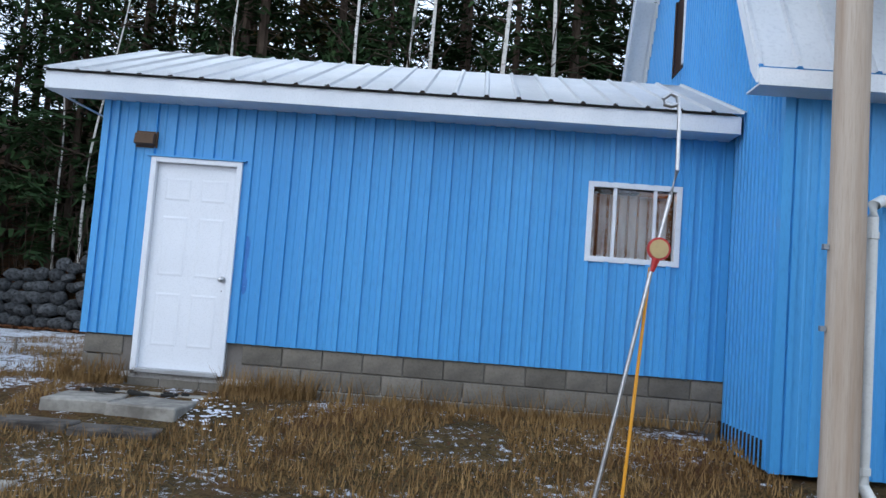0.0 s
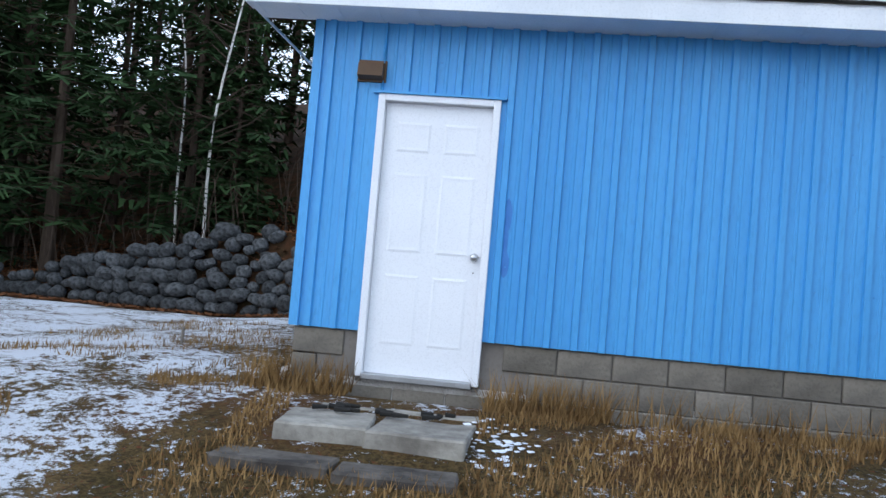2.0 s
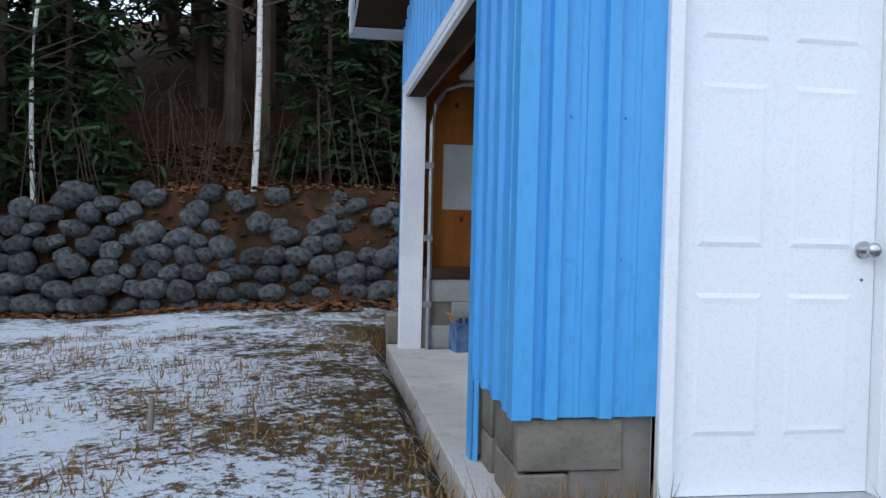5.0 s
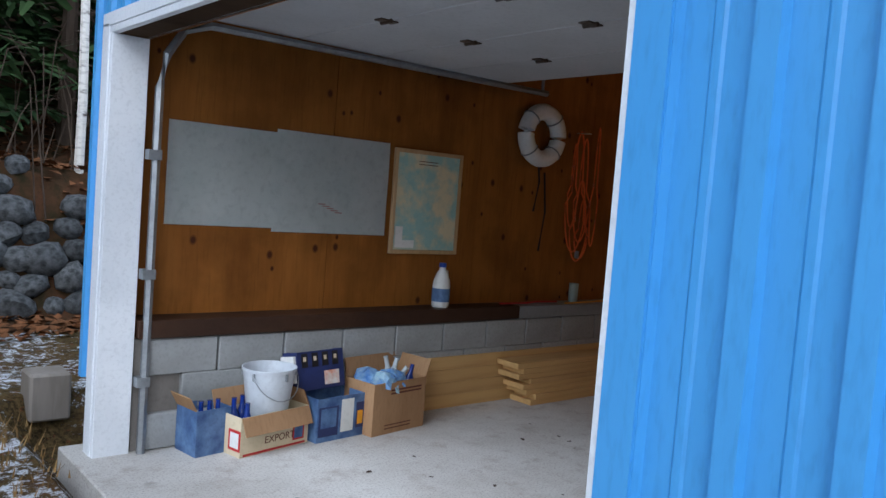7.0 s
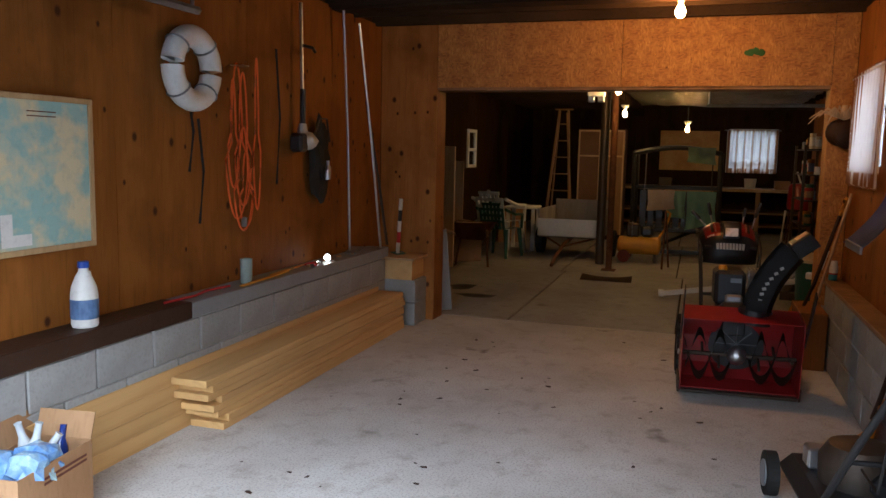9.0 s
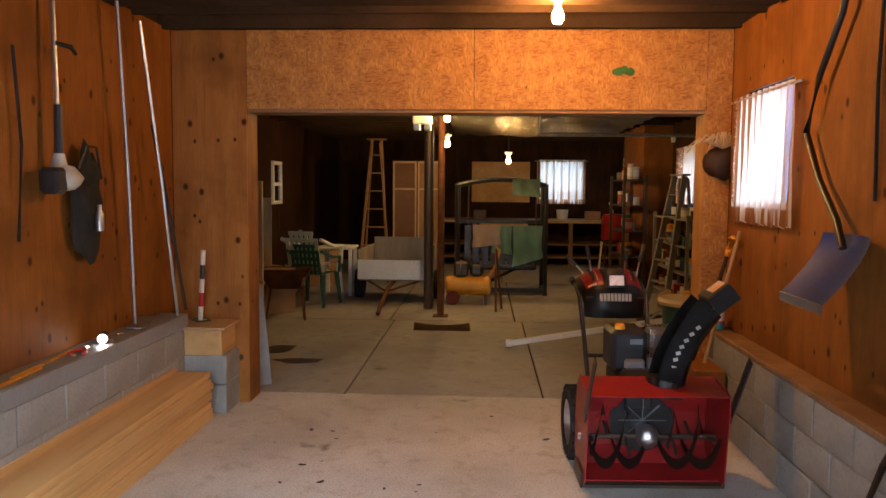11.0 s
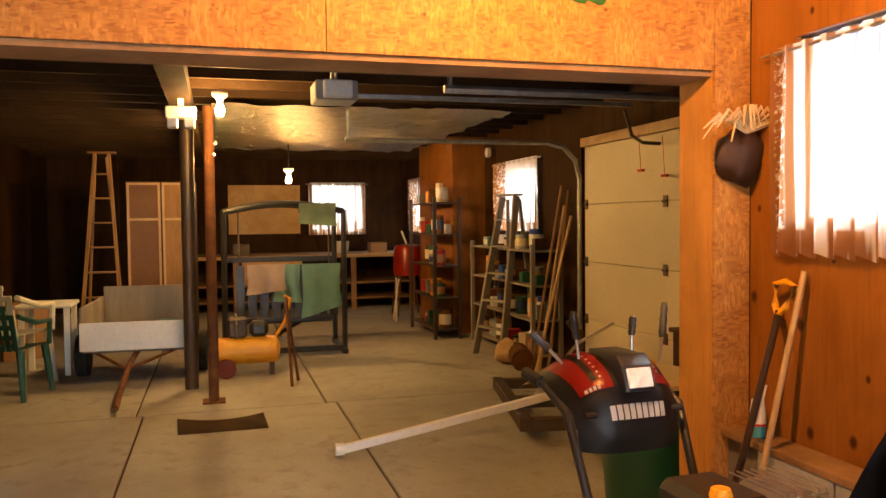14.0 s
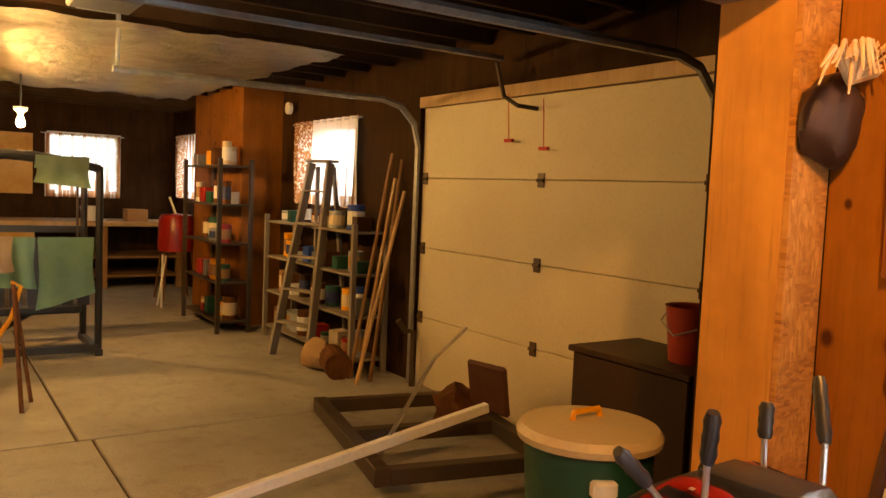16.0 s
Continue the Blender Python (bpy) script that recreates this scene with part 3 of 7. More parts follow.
# dry grass
bm = B()
rg = random.Random(8)
def blade(x, y, h, w=0.006):
    a, lean = rg.uniform(0, math.tau), rg.uniform(0.1, 0.9) * h
    z = ground_z(x, y) - 0.01
    c, s = math.cos(a), math.sin(a)
    bm.faces.new([bm.verts.new(v) for v in ((x - s * w, y + c * w, z), (x + s * w, y - c * w, z), (x + c * lean, y + s * lean, z + h))])
for i in range(42000):
    x, y = rg.uniform(-2.2, 6.4), -abs(rg.gauss(0, 2.4)) - 0.02
    if 0.25 < x < 1.5 and -1.7 < y:
        continue
    if noise.noise(Vector((x * 0.9, y * 0.9, 5))) > (-0.25 if x > 0.0 else 0.1):
        blade(x, y, rg.uniform(0.03, 0.11))
for i in range(6000):
    x, y = rg.uniform(-3.4, -0.15), rg.uniform(-0.6, 5.5)
    if noise.noise(Vector((x * 1.1, y * 1.1, 9))) > 0.0:
        blade(x, y, rg.uniform(0.03, 0.09))
for i in range(1500):
    x = rg.choice((rg.uniform(1.5, 2.4), rg.uniform(1.5, 6.2), rg.uniform(-0.3, 0.5)))
    blade(x, rg.uniform(-0.35, -0.02), rg.uniform(0.08, 0.32))
solid("dry_grass", bm, STRAW, "dry straw-coloured grass blades in the lawn", "grass", kind="stuff")

# stone wall
swall = thing("stone_wall", "dry-laid wall of round grey field stones at the foot of the bank", "wall", kind="structure")
STONES = []
for i in range(7):
    bm = B()
    ball(bm, (i * 5.0, 0, 0), 1.0, 2, (1, 0.85, 0.85), 0.24)
    bmesh.ops.translate(bm, vec=(-i * 5.0, 0, 0), verts=bm.verts)
    STONES.append(mesh_of("stone", bm, STONE, True))
rs = random.Random(2)
x = -10.2
count = 0
while x < 3.2:
    z, row = -0.12, 0
    while z < bank_top(x) - 0.12 and count < 420:
        s = rs.uniform(0.11, 0.19)
        if not (x > -3.0 and z > 0.55 and rs.random() < 0.35):
            xx = x + rs.uniform(-0.06, 0.06) + (0.12 if row % 2 else 0)
            y = bank_y(xx) - 0.05 + 0.34 * max(0, z) + (0.10 if x > -3.2 else 0.0)
            m = pose(xx, y, z + s * 0.5, rs.uniform(-25, 25), rs.uniform(-25, 25), rs.uniform(0, 40)) @ Matrix.Diagonal((s * rs.uniform(0.95, 1.35), s, s * rs.uniform(0.85, 1.1), 1))
            piece("stone", rs.choice(STONES), swall, m)
            count += 1
        z += s * 1.45
        row += 1
    x += 0.285


# ---------- the buildings ----------
def rects(u0, u1, z0, z1, holes):
    us = sorted({u0, u1, *[v for a, b, c, d in holes for v in (a, b) if u0 < v < u1]})
    out = []
    for a, b in zip(us, us[1:]):
        zs = [(z0, z1)]
        for ha, hb, hc, hd in holes:
            if ha < (a + b) / 2 < hb:
                zs = [s for lo, hi in zs for s in ((lo, min(hi, hc)), (max(lo, hd), hi)) if s[1] - s[0] > 0.005]
        out += [(a, b, lo, hi) for lo, hi in zs]
    return out


def siding(bm, axis, at, out, spans, pitch, depth, start=0.0, ribw=0.03):
    """Ribbed sheet metal on rectangles of a wall; out: +1 or -1, the way that it faces."""
    for a, b, lo, hi in spans:
        us = [(a, 0.0)]
        k = math.floor((a - start) / pitch)
        while start + k * pitch < b:
            c = start + k * pitch
            for du, d in ((-ribw, 0), (-ribw * 0.75, depth), (ribw * 0.75, depth), (ribw, 0), (pitch * 0.42, 0), (pitch * 0.45, depth * 0.22), (pitch * 0.53, depth * 0.22), (pitch * 0.56, 0)):
                if a < c + du < b:
                    us.append((c + du, d))
            k += 1
        us.append((b, 0.0))
        prev = None
        for u, d in us:
            w = at + out * (d + 0.004)
            pair = [bm.verts.new((u, w, z) if axis == "y" else (w, u, z)) for z in (lo, hi)]
            if prev:
                bm.faces.new((prev[0], pair[0], pair[1], prev[1]))
            prev = pair


DOOR = (0.56, 1.39, 0.03, 2.11)
WIN = (4.95, 5.76, 1.48, 2.165)
GAR = (0.80, 3.86, -0.05, 2.09)

# the wall with the white door
south = thing("wall_south", "", "", kind="structure")
bm = B()
for a, b, lo, hi in rects(0.0, 6.3, 0.60, 2.72, [DOOR, WIN]):
    box(bm, a, b, 0.0, 0.13, lo, hi)
part("wall_core", bm, JOIST, south)
bm = B()
siding(bm, "y", 0.0, -1, rects(0.0, 6.3, 0.355, 2.74, [(DOOR[0] - 0.05, DOOR[1] + 0.05, 0, DOOR[3] + 0.04), (WIN[0] - 0.05, WIN[1] + 0.05, WIN[2] - 0.05, WIN[3] + 0.05)]), 0.2, 0.026, 0.11)
part("siding", bm, BLUE, south)
bm = B()
prism(bm, [(-0.03, -0.028), (0.04, -0.028), (0.04, -0.0045), (-0.0045, -0.0045), (-0.0045, 0.05), (-0.03, 0.05)], "z", 0.352, 2.72)
part("corner_trim", bm, BLUE, south)
bm = B()
for u in [0.11 + 0.2 * i for i in range(31)]:
    for z in (0.42, 0.92, 1.42, 1.92, 2.42):
        if not (DOOR[0] - 0.1 < u < DOOR[1] + 0.1 and z < 2.2):
            cyl(bm, (u + 0.055, -0.003, z), (u + 0.055, -0.011, z), 0.006, n=6)
part("screws", bm, BLUE, south)
bm = B()
for u, z, w, h in ((1.555, 1.30, 0.030, 0.13), (1.548, 1.10, 0.024, 0.16), (1.560, 0.94, 0.030, 0.10)):
    rim = [bm.verts.new((u + w * math.cos(k * 0.3927) * (1 + 0.15 * math.sin(k * 2.3)), -0.0062 - 0.0002 * w * 100, z + h * math.sin(k * 0.3927))) for k in range(16)]
    bm.faces.new(rim)
part("paint_patch", bm, mat("deep_blue_patch", (0.035, 0.17, 0.50), (0.05, 0.21, 0.57), rough=0.5, big=8), south, "darker blue touched-up paint patch")

# end wall with the wide opening
west = thing("wall_west", "", "", kind="structure")
bm = B()
for a, b, lo, hi in rects(0.13, 4.17, 0.60, 2.72, [GAR]):
    box(bm, 0.0, 0.13, a, b, lo, hi)
prism(bm, [(0.0, 2.72), (4.17, 2.72), (2.08, 3.72)], "x", 0.0, 0.13)
part("wall_core", bm, JOIST, west)
bm = B()
siding(bm, "x", 0.0, -1, rects(0.0, 4.17, 0.355, 2.74, [(GAR[0] - 0.02, GAR[1] + 0.1, -1, GAR[3] + 0.08)]), 0.2, 0.022, 0.12)
siding(bm, "x", 0.0, -1, [(GAR[0] - 0.13, GAR[0] - 0.02, -0.05, 0.36)], 0.2, 0.02, 0.06)
for i in range(21):
    a, b = i * 0.2, i * 0.2 + 0.2
    siding(bm, "x", 0.0, -1, [(a, min(b, 4.17), 2.74, 2.74 + 0.5 * (min(a + 0.1, 4.1 - a) if a < 2.0 else 4.1 - a) + 0.03)], 0.2, 0.02, 0.06)
part("siding", bm, BLUE, west)
bm = B()
for u in [0.12 + 0.2 * i for i in range(4)] + [4.12]:
    for z in (0.42, 0.92, 1.42, 1.92):
        cyl(bm, (-0.003, u, z), (-0.011, u, z), 0.006, n=6)
part("screws", bm, BLUE, west)
jamb = thing("garage_opening_frame", "", "", kind="structure")
bm = B()
box(bm, -0.03, 0.15, GAR[1] - 0.015, GAR[1] + 0.02, -0.02, GAR[3], bev=0.003)
box(bm, -0.035, -0.012, GAR[1] + 0.02, GAR[1] + 0.12, -0.02, GAR[3] + 0.05, bev=0.003)
part("jamb", bm, WHITE, jamb)
bm = B()
box(bm, -0.03, 0.15, GAR[0] - 0.02, GAR[0] + 0.0, -0.02, GAR[3], bev=0.003)
part("jamb", bm, WHITE, jamb)
bm = B()
box(bm, -0.034, -0.024, GAR[0] - 0.10, GAR[0] - 0.02, -0.05, GAR[3] + 0.03)
part("blue_edge_trim", bm, BLUE, jamb)
bm = B()
box(bm, -0.03, 0.15, GAR[0], GAR[1], GAR[3], GAR[3] + 0.035, bev=0.003)
box(bm, -0.035, -0.012, GAR[0], GAR[1] + 0.12, GAR[3] + 0.035, GAR[3] + 0.10, bev=0.003)
part("head", bm, WHITE, jamb)

# north wall, roof
north = thing("wall_north", "", "", kind="structure")
bm = B()
box(bm, 0.0, 6.3, 4.04, 4.17, 0.60, 2.72)
part("wall_core", bm, JOIST, north)
bm = B()
siding(bm, "y", 4.17, 1, [(0, 6.3, 0.355, 2.74)], 0.2, 0.02)
part("siding", bm, BLUE, north)

roof = thing("garage_roof", "low gable roof of white ribbed sheet metal with white fascia", "roof", kind="structure")
RS = (3.86 - 2.88) / 2.36
def roof_sheet(y0, z0, y1, z1, x0, x1):
    bm = B()
    n = int((x1 - x0) / 0.3)
    d = Vector((0, y1 - y0, z1 - z0)).normalized()
    up = Vector((1, 0, 0)).cross(d)
    up = up if up.z > 0 else -up
    prof = []
    for i in range(n + 1):
        c = x0 + (x1 - x0) * i / n
        prof += [(c - 0.03, 0), (c - 0.015, 0.022), (c + 0.015, 0.022), (c + 0.03, 0)]
    prev = None
    for x, h in prof:
        pair = [bm.verts.new(Vector((x, y0, z0)) + up * h), bm.verts.new(Vector((x, y1, z1)) + up * h)]
        if prev:
            bm.faces.new((prev[0], pair[0], pair[1], prev[1]))
        prev = pair
    thicken(bm, 0.004)
    return bm
part("roof_sheet", roof_sheet(-0.40, 2.885, 2.08, 3.875, -0.46, 6.27), ROOFM, roof)
part("roof_sheet", roof_sheet(4.56, 2.885, 2.08, 3.875, -0.46, 6.27), ROOFM, roof)
bm = B()
prism(bm, [(-0.34, 2.72), (-0.34, 2.86), (2.08, 3.845), (4.50, 2.86), (4.50, 2.72), (4.06, 2.72), (2.08, 3.70), (0.1, 2.72)], "x", -0.44, 6.25)
part("roof_deck", bm, JOIST, roof)
bm = B()
box(bm, -0.46, 6.24, -0.365, -0.343, 2.70, 2.868, bev=0.003)
part("fascia", bm, WHITE, roof)
# black strip in place of the shade in the gaps under the roof ribs
bm = B()
tube(bm, [(-0.46 + i * 0.15, -0.382, 2.876 + (0.006 if i % 2 else -0.004)) for i in range(45)], 0.011, n=5)
part("edge_seal", bm, RUBBER, roof, "dark wavy strip standing for the shaded gaps under the roof edge")
bm = B()
box(bm, -0.46, 6.24, 4.503, 4.525, 2.70, 2.868, bev=0.003)
part("fascia", bm, WHITE, roof)
bm = B()
box(bm, -0.46, 6.24, -0.343, 0.0, 2.702, 2.712)
for i in range(22):
    box(bm, -0.4 + i * 0.3, -0.394 + i * 0.3, -0.34, -0.01, 2.698, 2.702)
part("soffit", bm, WHITE, roof)
bm = B()
box(bm, -0.46, -0.445, -0.365, 4.525, 2.70, 2.715)
prism(bm, [(-0.365, 2.70), (-0.365, 2.87), (2.08, 3.85), (4.525, 2.87), (4.525, 2.70), (4.36, 2.70), (2.08, 3.68), (-0.2, 2.70)], "x", -0.475, -0.455)
part("rake_board", bm, WHITE, roof)
bm = B()
for y0, y1 in ((-0.3, 0.0), (4.17, 4.49)):
    box(bm, -0.44, 0.0, y0, y1, 2.705, 2.713)
part("soffit", bm, WHITE, roof)

# barn
BX = 6.3
barn = thing("barn", "tall blue metal-clad gambrel barn joined to the garage", "barn", kind="structure")
def gam(y):
    k = abs(y - 1.85)
    return 3.05 + (3.35 - k) * 1.75 if k > 1.9 else 5.59 + (1.9 - k) * 0.72
bm = B()
for i in range(66):
    a, b = -1.3 + i * 0.0955, -1.3 + (i + 1) * 0.0955
    lo = -0.25 if b < 0.02 else 2.70
    for aa, bb, l2, h2 in rects(a, b, lo, min(gam(a), gam(b)), [(2.10, 2.62, 4.15, 5.15)]):
        siding(bm, "x", BX, -1, [(aa, bb, l2, h2)], 0.0955, 0.018, -1.3 + 0.048, 0.022)
part("gable_siding", bm, BLUE, barn)
bm = B()
prism(bm, [(-1.28, 2.7), (-1.28, 3.1), (-0.05, 5.3), (1.85, 6.8), (3.75, 5.3), (4.98, 3.1), (4.98, 2.7)], "x", BX + 0.004, BX + 0.09)
box(bm, BX + 0.004, BX + 0.09, -1.28, -0.0, -0.25, 2.7)
part("gable_core", bm, BLUE, barn)
bm = B()
siding(bm, "y", -1.30, -1, rects(BX, 17.6, -0.25, 3.1, [(7.3, 10.1, -1, 2.2), (11.18, 12.39, 1.33, 2.13), (15.5, 16.9, 1.27, 2.17)]), 0.2, 0.02)
part("front_siding", bm, BLUE, barn)
bm = B()
for a, b, lo, hi in rects(BX + 0.09, 17.6, -0.1, 3.0, [(7.3, 10.1, -1, 2.2), (11.18, 12.39, 1.33, 2.13), (15.5, 16.9, 1.27, 2.17)]):
    box(bm, a, b, -1.29, -1.10, lo, hi)
part("front_core", bm, JOIST, barn)
for y0, z0, y1, z1 in ((-1.62, 2.95, -0.08, 5.62), (-0.08, 5.62, 1.85, 7.05), (5.32, 2.95, 3.78, 5.62), (3.78, 5.62, 1.85, 7.05)):
    part("roof_sheet", roof_sheet(y0, z0, y1, z1, BX - 0.35, 17.9), ROOFM, barn)
bm = B()
prism(bm, [(-1.60, 2.82), (-1.60, 2.93), (-0.06, 5.58), (1.85, 7.0), (3.76, 5.58), (5.3, 2.93), (5.3, 2.82), (5.18, 2.95), (3.7, 5.48), (1.85, 6.87), (0.0, 5.48), (-1.46, 2.95)], "x", BX - 0.37, BX - 0.35)
part("rake_board", bm, WHITE, barn)
bm = B()
box(bm, BX - 0.35, 17.9, -1.62, -1.60, 2.80, 2.94)
box(bm, BX - 0.35, 17.9, -1.60, -1.32, 2.80, 2.815)
box(bm, BX - 0.35, BX, 4.98, 5.3, 2.80, 3.3)
part("fascia", bm, WHITE, barn)
part("corner_trim", bx(BX - 0.03, BX + 0.05, -1.335, -1.29, -0.25, 2.95), BLUE, barn)
bw = part("window", bx(BX - 0.03, BX - 0.012, 2.10, 2.16, 4.15, 5.15), WHITE, barn, "brown upper window with a white frame")
for a in ((2.56, 2.62, 4.15, 5.15), (2.10, 2.62, 4.12, 4.17)):
    part("window_frame", bx(BX - 0.03, BX - 0.012, *a), DARKBR, bw)
part("pane", bx(BX - 0.008, BX + 0.0, 2.16, 2.56, 4.17, 5.15), DARKBR, bw)
bm = B()
RW = (11.95, 12.35, 1.33, 1.86)
for a, b, lo, hi in rects(BX + 0.09, 17.6, -0.1, 3.0, [RW]):
    box(bm, a, b, 4.95, 5.1, lo, hi)
for a, b, lo, hi in rects(-1.1, 4.95, -0.1, 3.0, [(-0.25, 0.65, 1.28, 2.1)]):
    box(bm, 17.3, 17.45, a, b, lo, hi)
part("rear_core", bm, JOIST, barn)

# foundation blocks outside
found = thing("block_foundation", "", "", kind="structure")
bm = B()
for a, b in ((0.03, DOOR[0] - 0.05), (DOOR[1] + 0.05, 6.3)):
    box(bm, a, b, 0.035, 0.2, -0.35, 0.59)
box(bm, 0.035, 0.2, 0.035, GAR[0] - 0.03, -0.35, 0.59)
box(bm, 0.035, 0.2, GAR[1] + 0.03, 4.13, -0.35, 0.59)
box(bm, 0.03, 6.3, 3.98, 4.13, -0.35, 0.59)
box(bm, DOOR[0] - 0.05, DOOR[1] + 0.05, 0.035, 0.2, -0.35, 0.0)
part("mortar", bm, MORTAR, found)
def block_mesh(name, w, material, depth=0.06):
    return mesh_of(name, bx(-w / 2, w / 2, -depth / 2, depth / 2, -0.0945, 0.0945, bev=0.006), material)
bo, bh = block_mesh("block", 0.39, BLOCK), block_mesh("block", 0.19, BLOCK)
for r, z in enumerate((0.25, 0.05, -0.15, -0.35)):
    x = 0.2 + (0.1 if r % 2 else 0.0)
    if r % 2:
        piece("block", bh, found, pose(0.10, 0.045, z))
        piece("block", bh, found, pose(6.298, 0.045, z))
        x = 0.4
    while x < 6.3:
        if not (DOOR[0] - 0.2 < x < DOOR[1] + 0.22 and z > -0.1):
            piece("block", bo, found, pose(x, 0.045, z))
        x += 0.4
    for y in (0.22, 0.60):
        piece("block", bo if y < 0.5 else bh, found, pose(0.045, y, z, 0, 0, 90))
bm = B()
box(bm, DOOR[0] - 0.05, DOOR[0] + 0.0, 0.0, 0.03, -0.02, 0.36)
box(bm, DOOR[1] + 0.0, DOOR[1] + 0.05, 0.0, 0.03, -0.02, 0.36)
part("mortar", bm, MORTAR, found)

# the white door
door = thing("door_1", "closed white panelled steel door with a chrome knob", "door", kind="structure")
bm = B()
for a in ((DOOR[0] - 0.05, DOOR[0] + 0.005, -0.035, 0.10, 0.02, DOOR[3] + 0.045), (DOOR[1] - 0.005, DOOR[1] + 0.05, -0.035, 0.10, 0.02, DOOR[3] + 0.045), (DOOR[0] + 0.005, DOOR[1] - 0.005, -0.035, 0.10, DOOR[3] - 0.005, DOOR[3] + 0.045)):
    part("door_frame", bx(*a, bev=0.004), DOORW, door)
part("drip_cap", bx(DOOR[0] - 0.09, DOOR[1] + 0.09, -0.05, -0.003, DOOR[3] + 0.047, DOOR[3] + 0.065), BLUE, door)
part("sill", bx(DOOR[0], DOOR[1], -0.05, 0.1, 0.0, 0.045, bev=0.006), STEEL, door)
leaf = part("door_leaf", bx(DOOR[0] + 0.008, DOOR[1] - 0.008, 0.03, 0.072, 0.047, DOOR[3] - 0.008), DOORW, door)
def raised(x0, x1, z0, z1):
    bm = B()
    o, i = [(x0, z0), (x1, z0), (x1, z1), (x0, z1)], [(x0 + 0.04, z0 + 0.04), (x1 - 0.04, z0 + 0.04), (x1 - 0.04, z1 - 0.04), (x0 + 0.04, z1 - 0.04)]
    mid = [(x0 + 0.018, z0 + 0.018), (x1 - 0.018, z0 + 0.018), (x1 - 0.018, z1 - 0.018), (x0 + 0.018, z1 - 0.018)]
    rings = [[bm.verts.new((p[0], y, p[1])) for p in ring] for ring, y in ((o, 0.0295), (mid, 0.0255), (i, 0.0275))]
    for r0, r1 in zip(rings, rings[1:]):
        for k in range(4):
            bm.faces.new((r0[k], r0[(k + 1) % 4], r1[(k + 1) % 4], r1[k]))
    bm.faces.new(rings[-1])
    return bm
for x0, x1 in ((DOOR[0] + 0.10, DOOR[0] + 0.365), (DOOR[1] - 0.365, DOOR[1] - 0.10)):
    for z0, z1 in ((0.27, 0.80), (0.97, 1.57), (1.73, 1.96)):
        part("panel", raised(x0, x1, z0, z1), DOORW, door)
bm = B()
cyl(bm, (DOOR[1] - 0.06, 0.03, 0.97), (DOOR[1] - 0.06, 0.018, 0.97), 0.033, n=20)
cyl(bm, (DOOR[1] - 0.06, 0.02, 0.97), (DOOR[1] - 0.06, -0.02, 0.97), 0.012, n=12)
ball(bm, (DOOR[1] - 0.06, -0.035, 0.97), 0.028, 3, (1, 0.75, 1))
part("door_knob", bm, STEEL, door, "chrome door knob", smooth=True)
part("keyhole", bx(DOOR[1] - 0.064, DOOR[1] - 0.056, 0.026, 0.03, 0.85, 0.86), DARKST, door)

vent = thing("wall_vent", "small brown metal hood vent on the siding", "vent", pose(0.44, 0, 2.33))
bm = B()
prism(bm, [(-0.01, -0.08), (-0.11, -0.06), (-0.09, 0.04), (-0.01, 0.06)], "x", -0.095, 0.095)
part("hood", bm, VENTM, vent)
part("flange", bx(-0.11, 0.11, -0.024, -0.006, -0.09, 0.075), VENTM, vent)


# windows
def window(name, x0, x1, z0, z1, y, label, out):
    w = thing(name, label, "window", kind="structure")
    t, o = 0.055, out
    for a in ((x0 - t, x1 + t, z1, z1 + t), (x0 - t, x1 + t, z0 - t, z0), (x0 - t, x0, z0, z1), (x1, x1 + t, z0, z1)):
        part("window_frame", bx(a[0], a[1], min(y + o * 0.026, y - o * 0.09), max(y + o * 0.026, y - o * 0.09), a[2], a[3], bev=0.003), WHITE, w)
    mid = x0 + (x1 - x0) * 0.26
    part("mullion", bx(mid - 0.016, mid + 0.016, y - 0.02, y + 0.02, z0, z1), WHITE, w)
    if name == "window_1":
        part("mullion", bx(x1 - 0.22, x1 - 0.19, y - 0.015, y + 0.025, z0, z1), WHITE, w)
    for a, b in ((x0, mid - 0.016), (mid + 0.016, x1)):
        p = part("pane", bx(a, b, y + 0.03, y + 0.034, z0, z1), GLASS, w)
        p.visible_shadow = False
    return w
window("window_1", *WIN, 0.0, "white-framed sliding window in the blue siding", -1)
window("window_2", 11.24, 12.33, 1.39, 2.07, -1.25, "white window in the front wall of the barn", -1)
window("window_3", 15.56, 16.84, 1.33, 2.11, -1.25, "white window in the front wall of the barn", -1)

# ---------- floor, inner walls ----------
floor = thing("floor", "", "", kind="structure")
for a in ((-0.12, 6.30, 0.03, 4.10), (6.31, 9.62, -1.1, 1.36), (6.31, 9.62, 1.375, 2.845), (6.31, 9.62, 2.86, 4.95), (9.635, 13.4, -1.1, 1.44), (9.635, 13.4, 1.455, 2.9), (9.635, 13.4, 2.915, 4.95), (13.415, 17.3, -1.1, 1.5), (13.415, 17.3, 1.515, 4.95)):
    part("slab", bx(*a, -0.26, 0.0, bev=0.006), CONC if a[0] < 6 else CONCBARN, floor)
part("slab_bed", bx(6.28, 17.3, -1.1, 4.95, -0.28, -0.02), SOIL, floor)

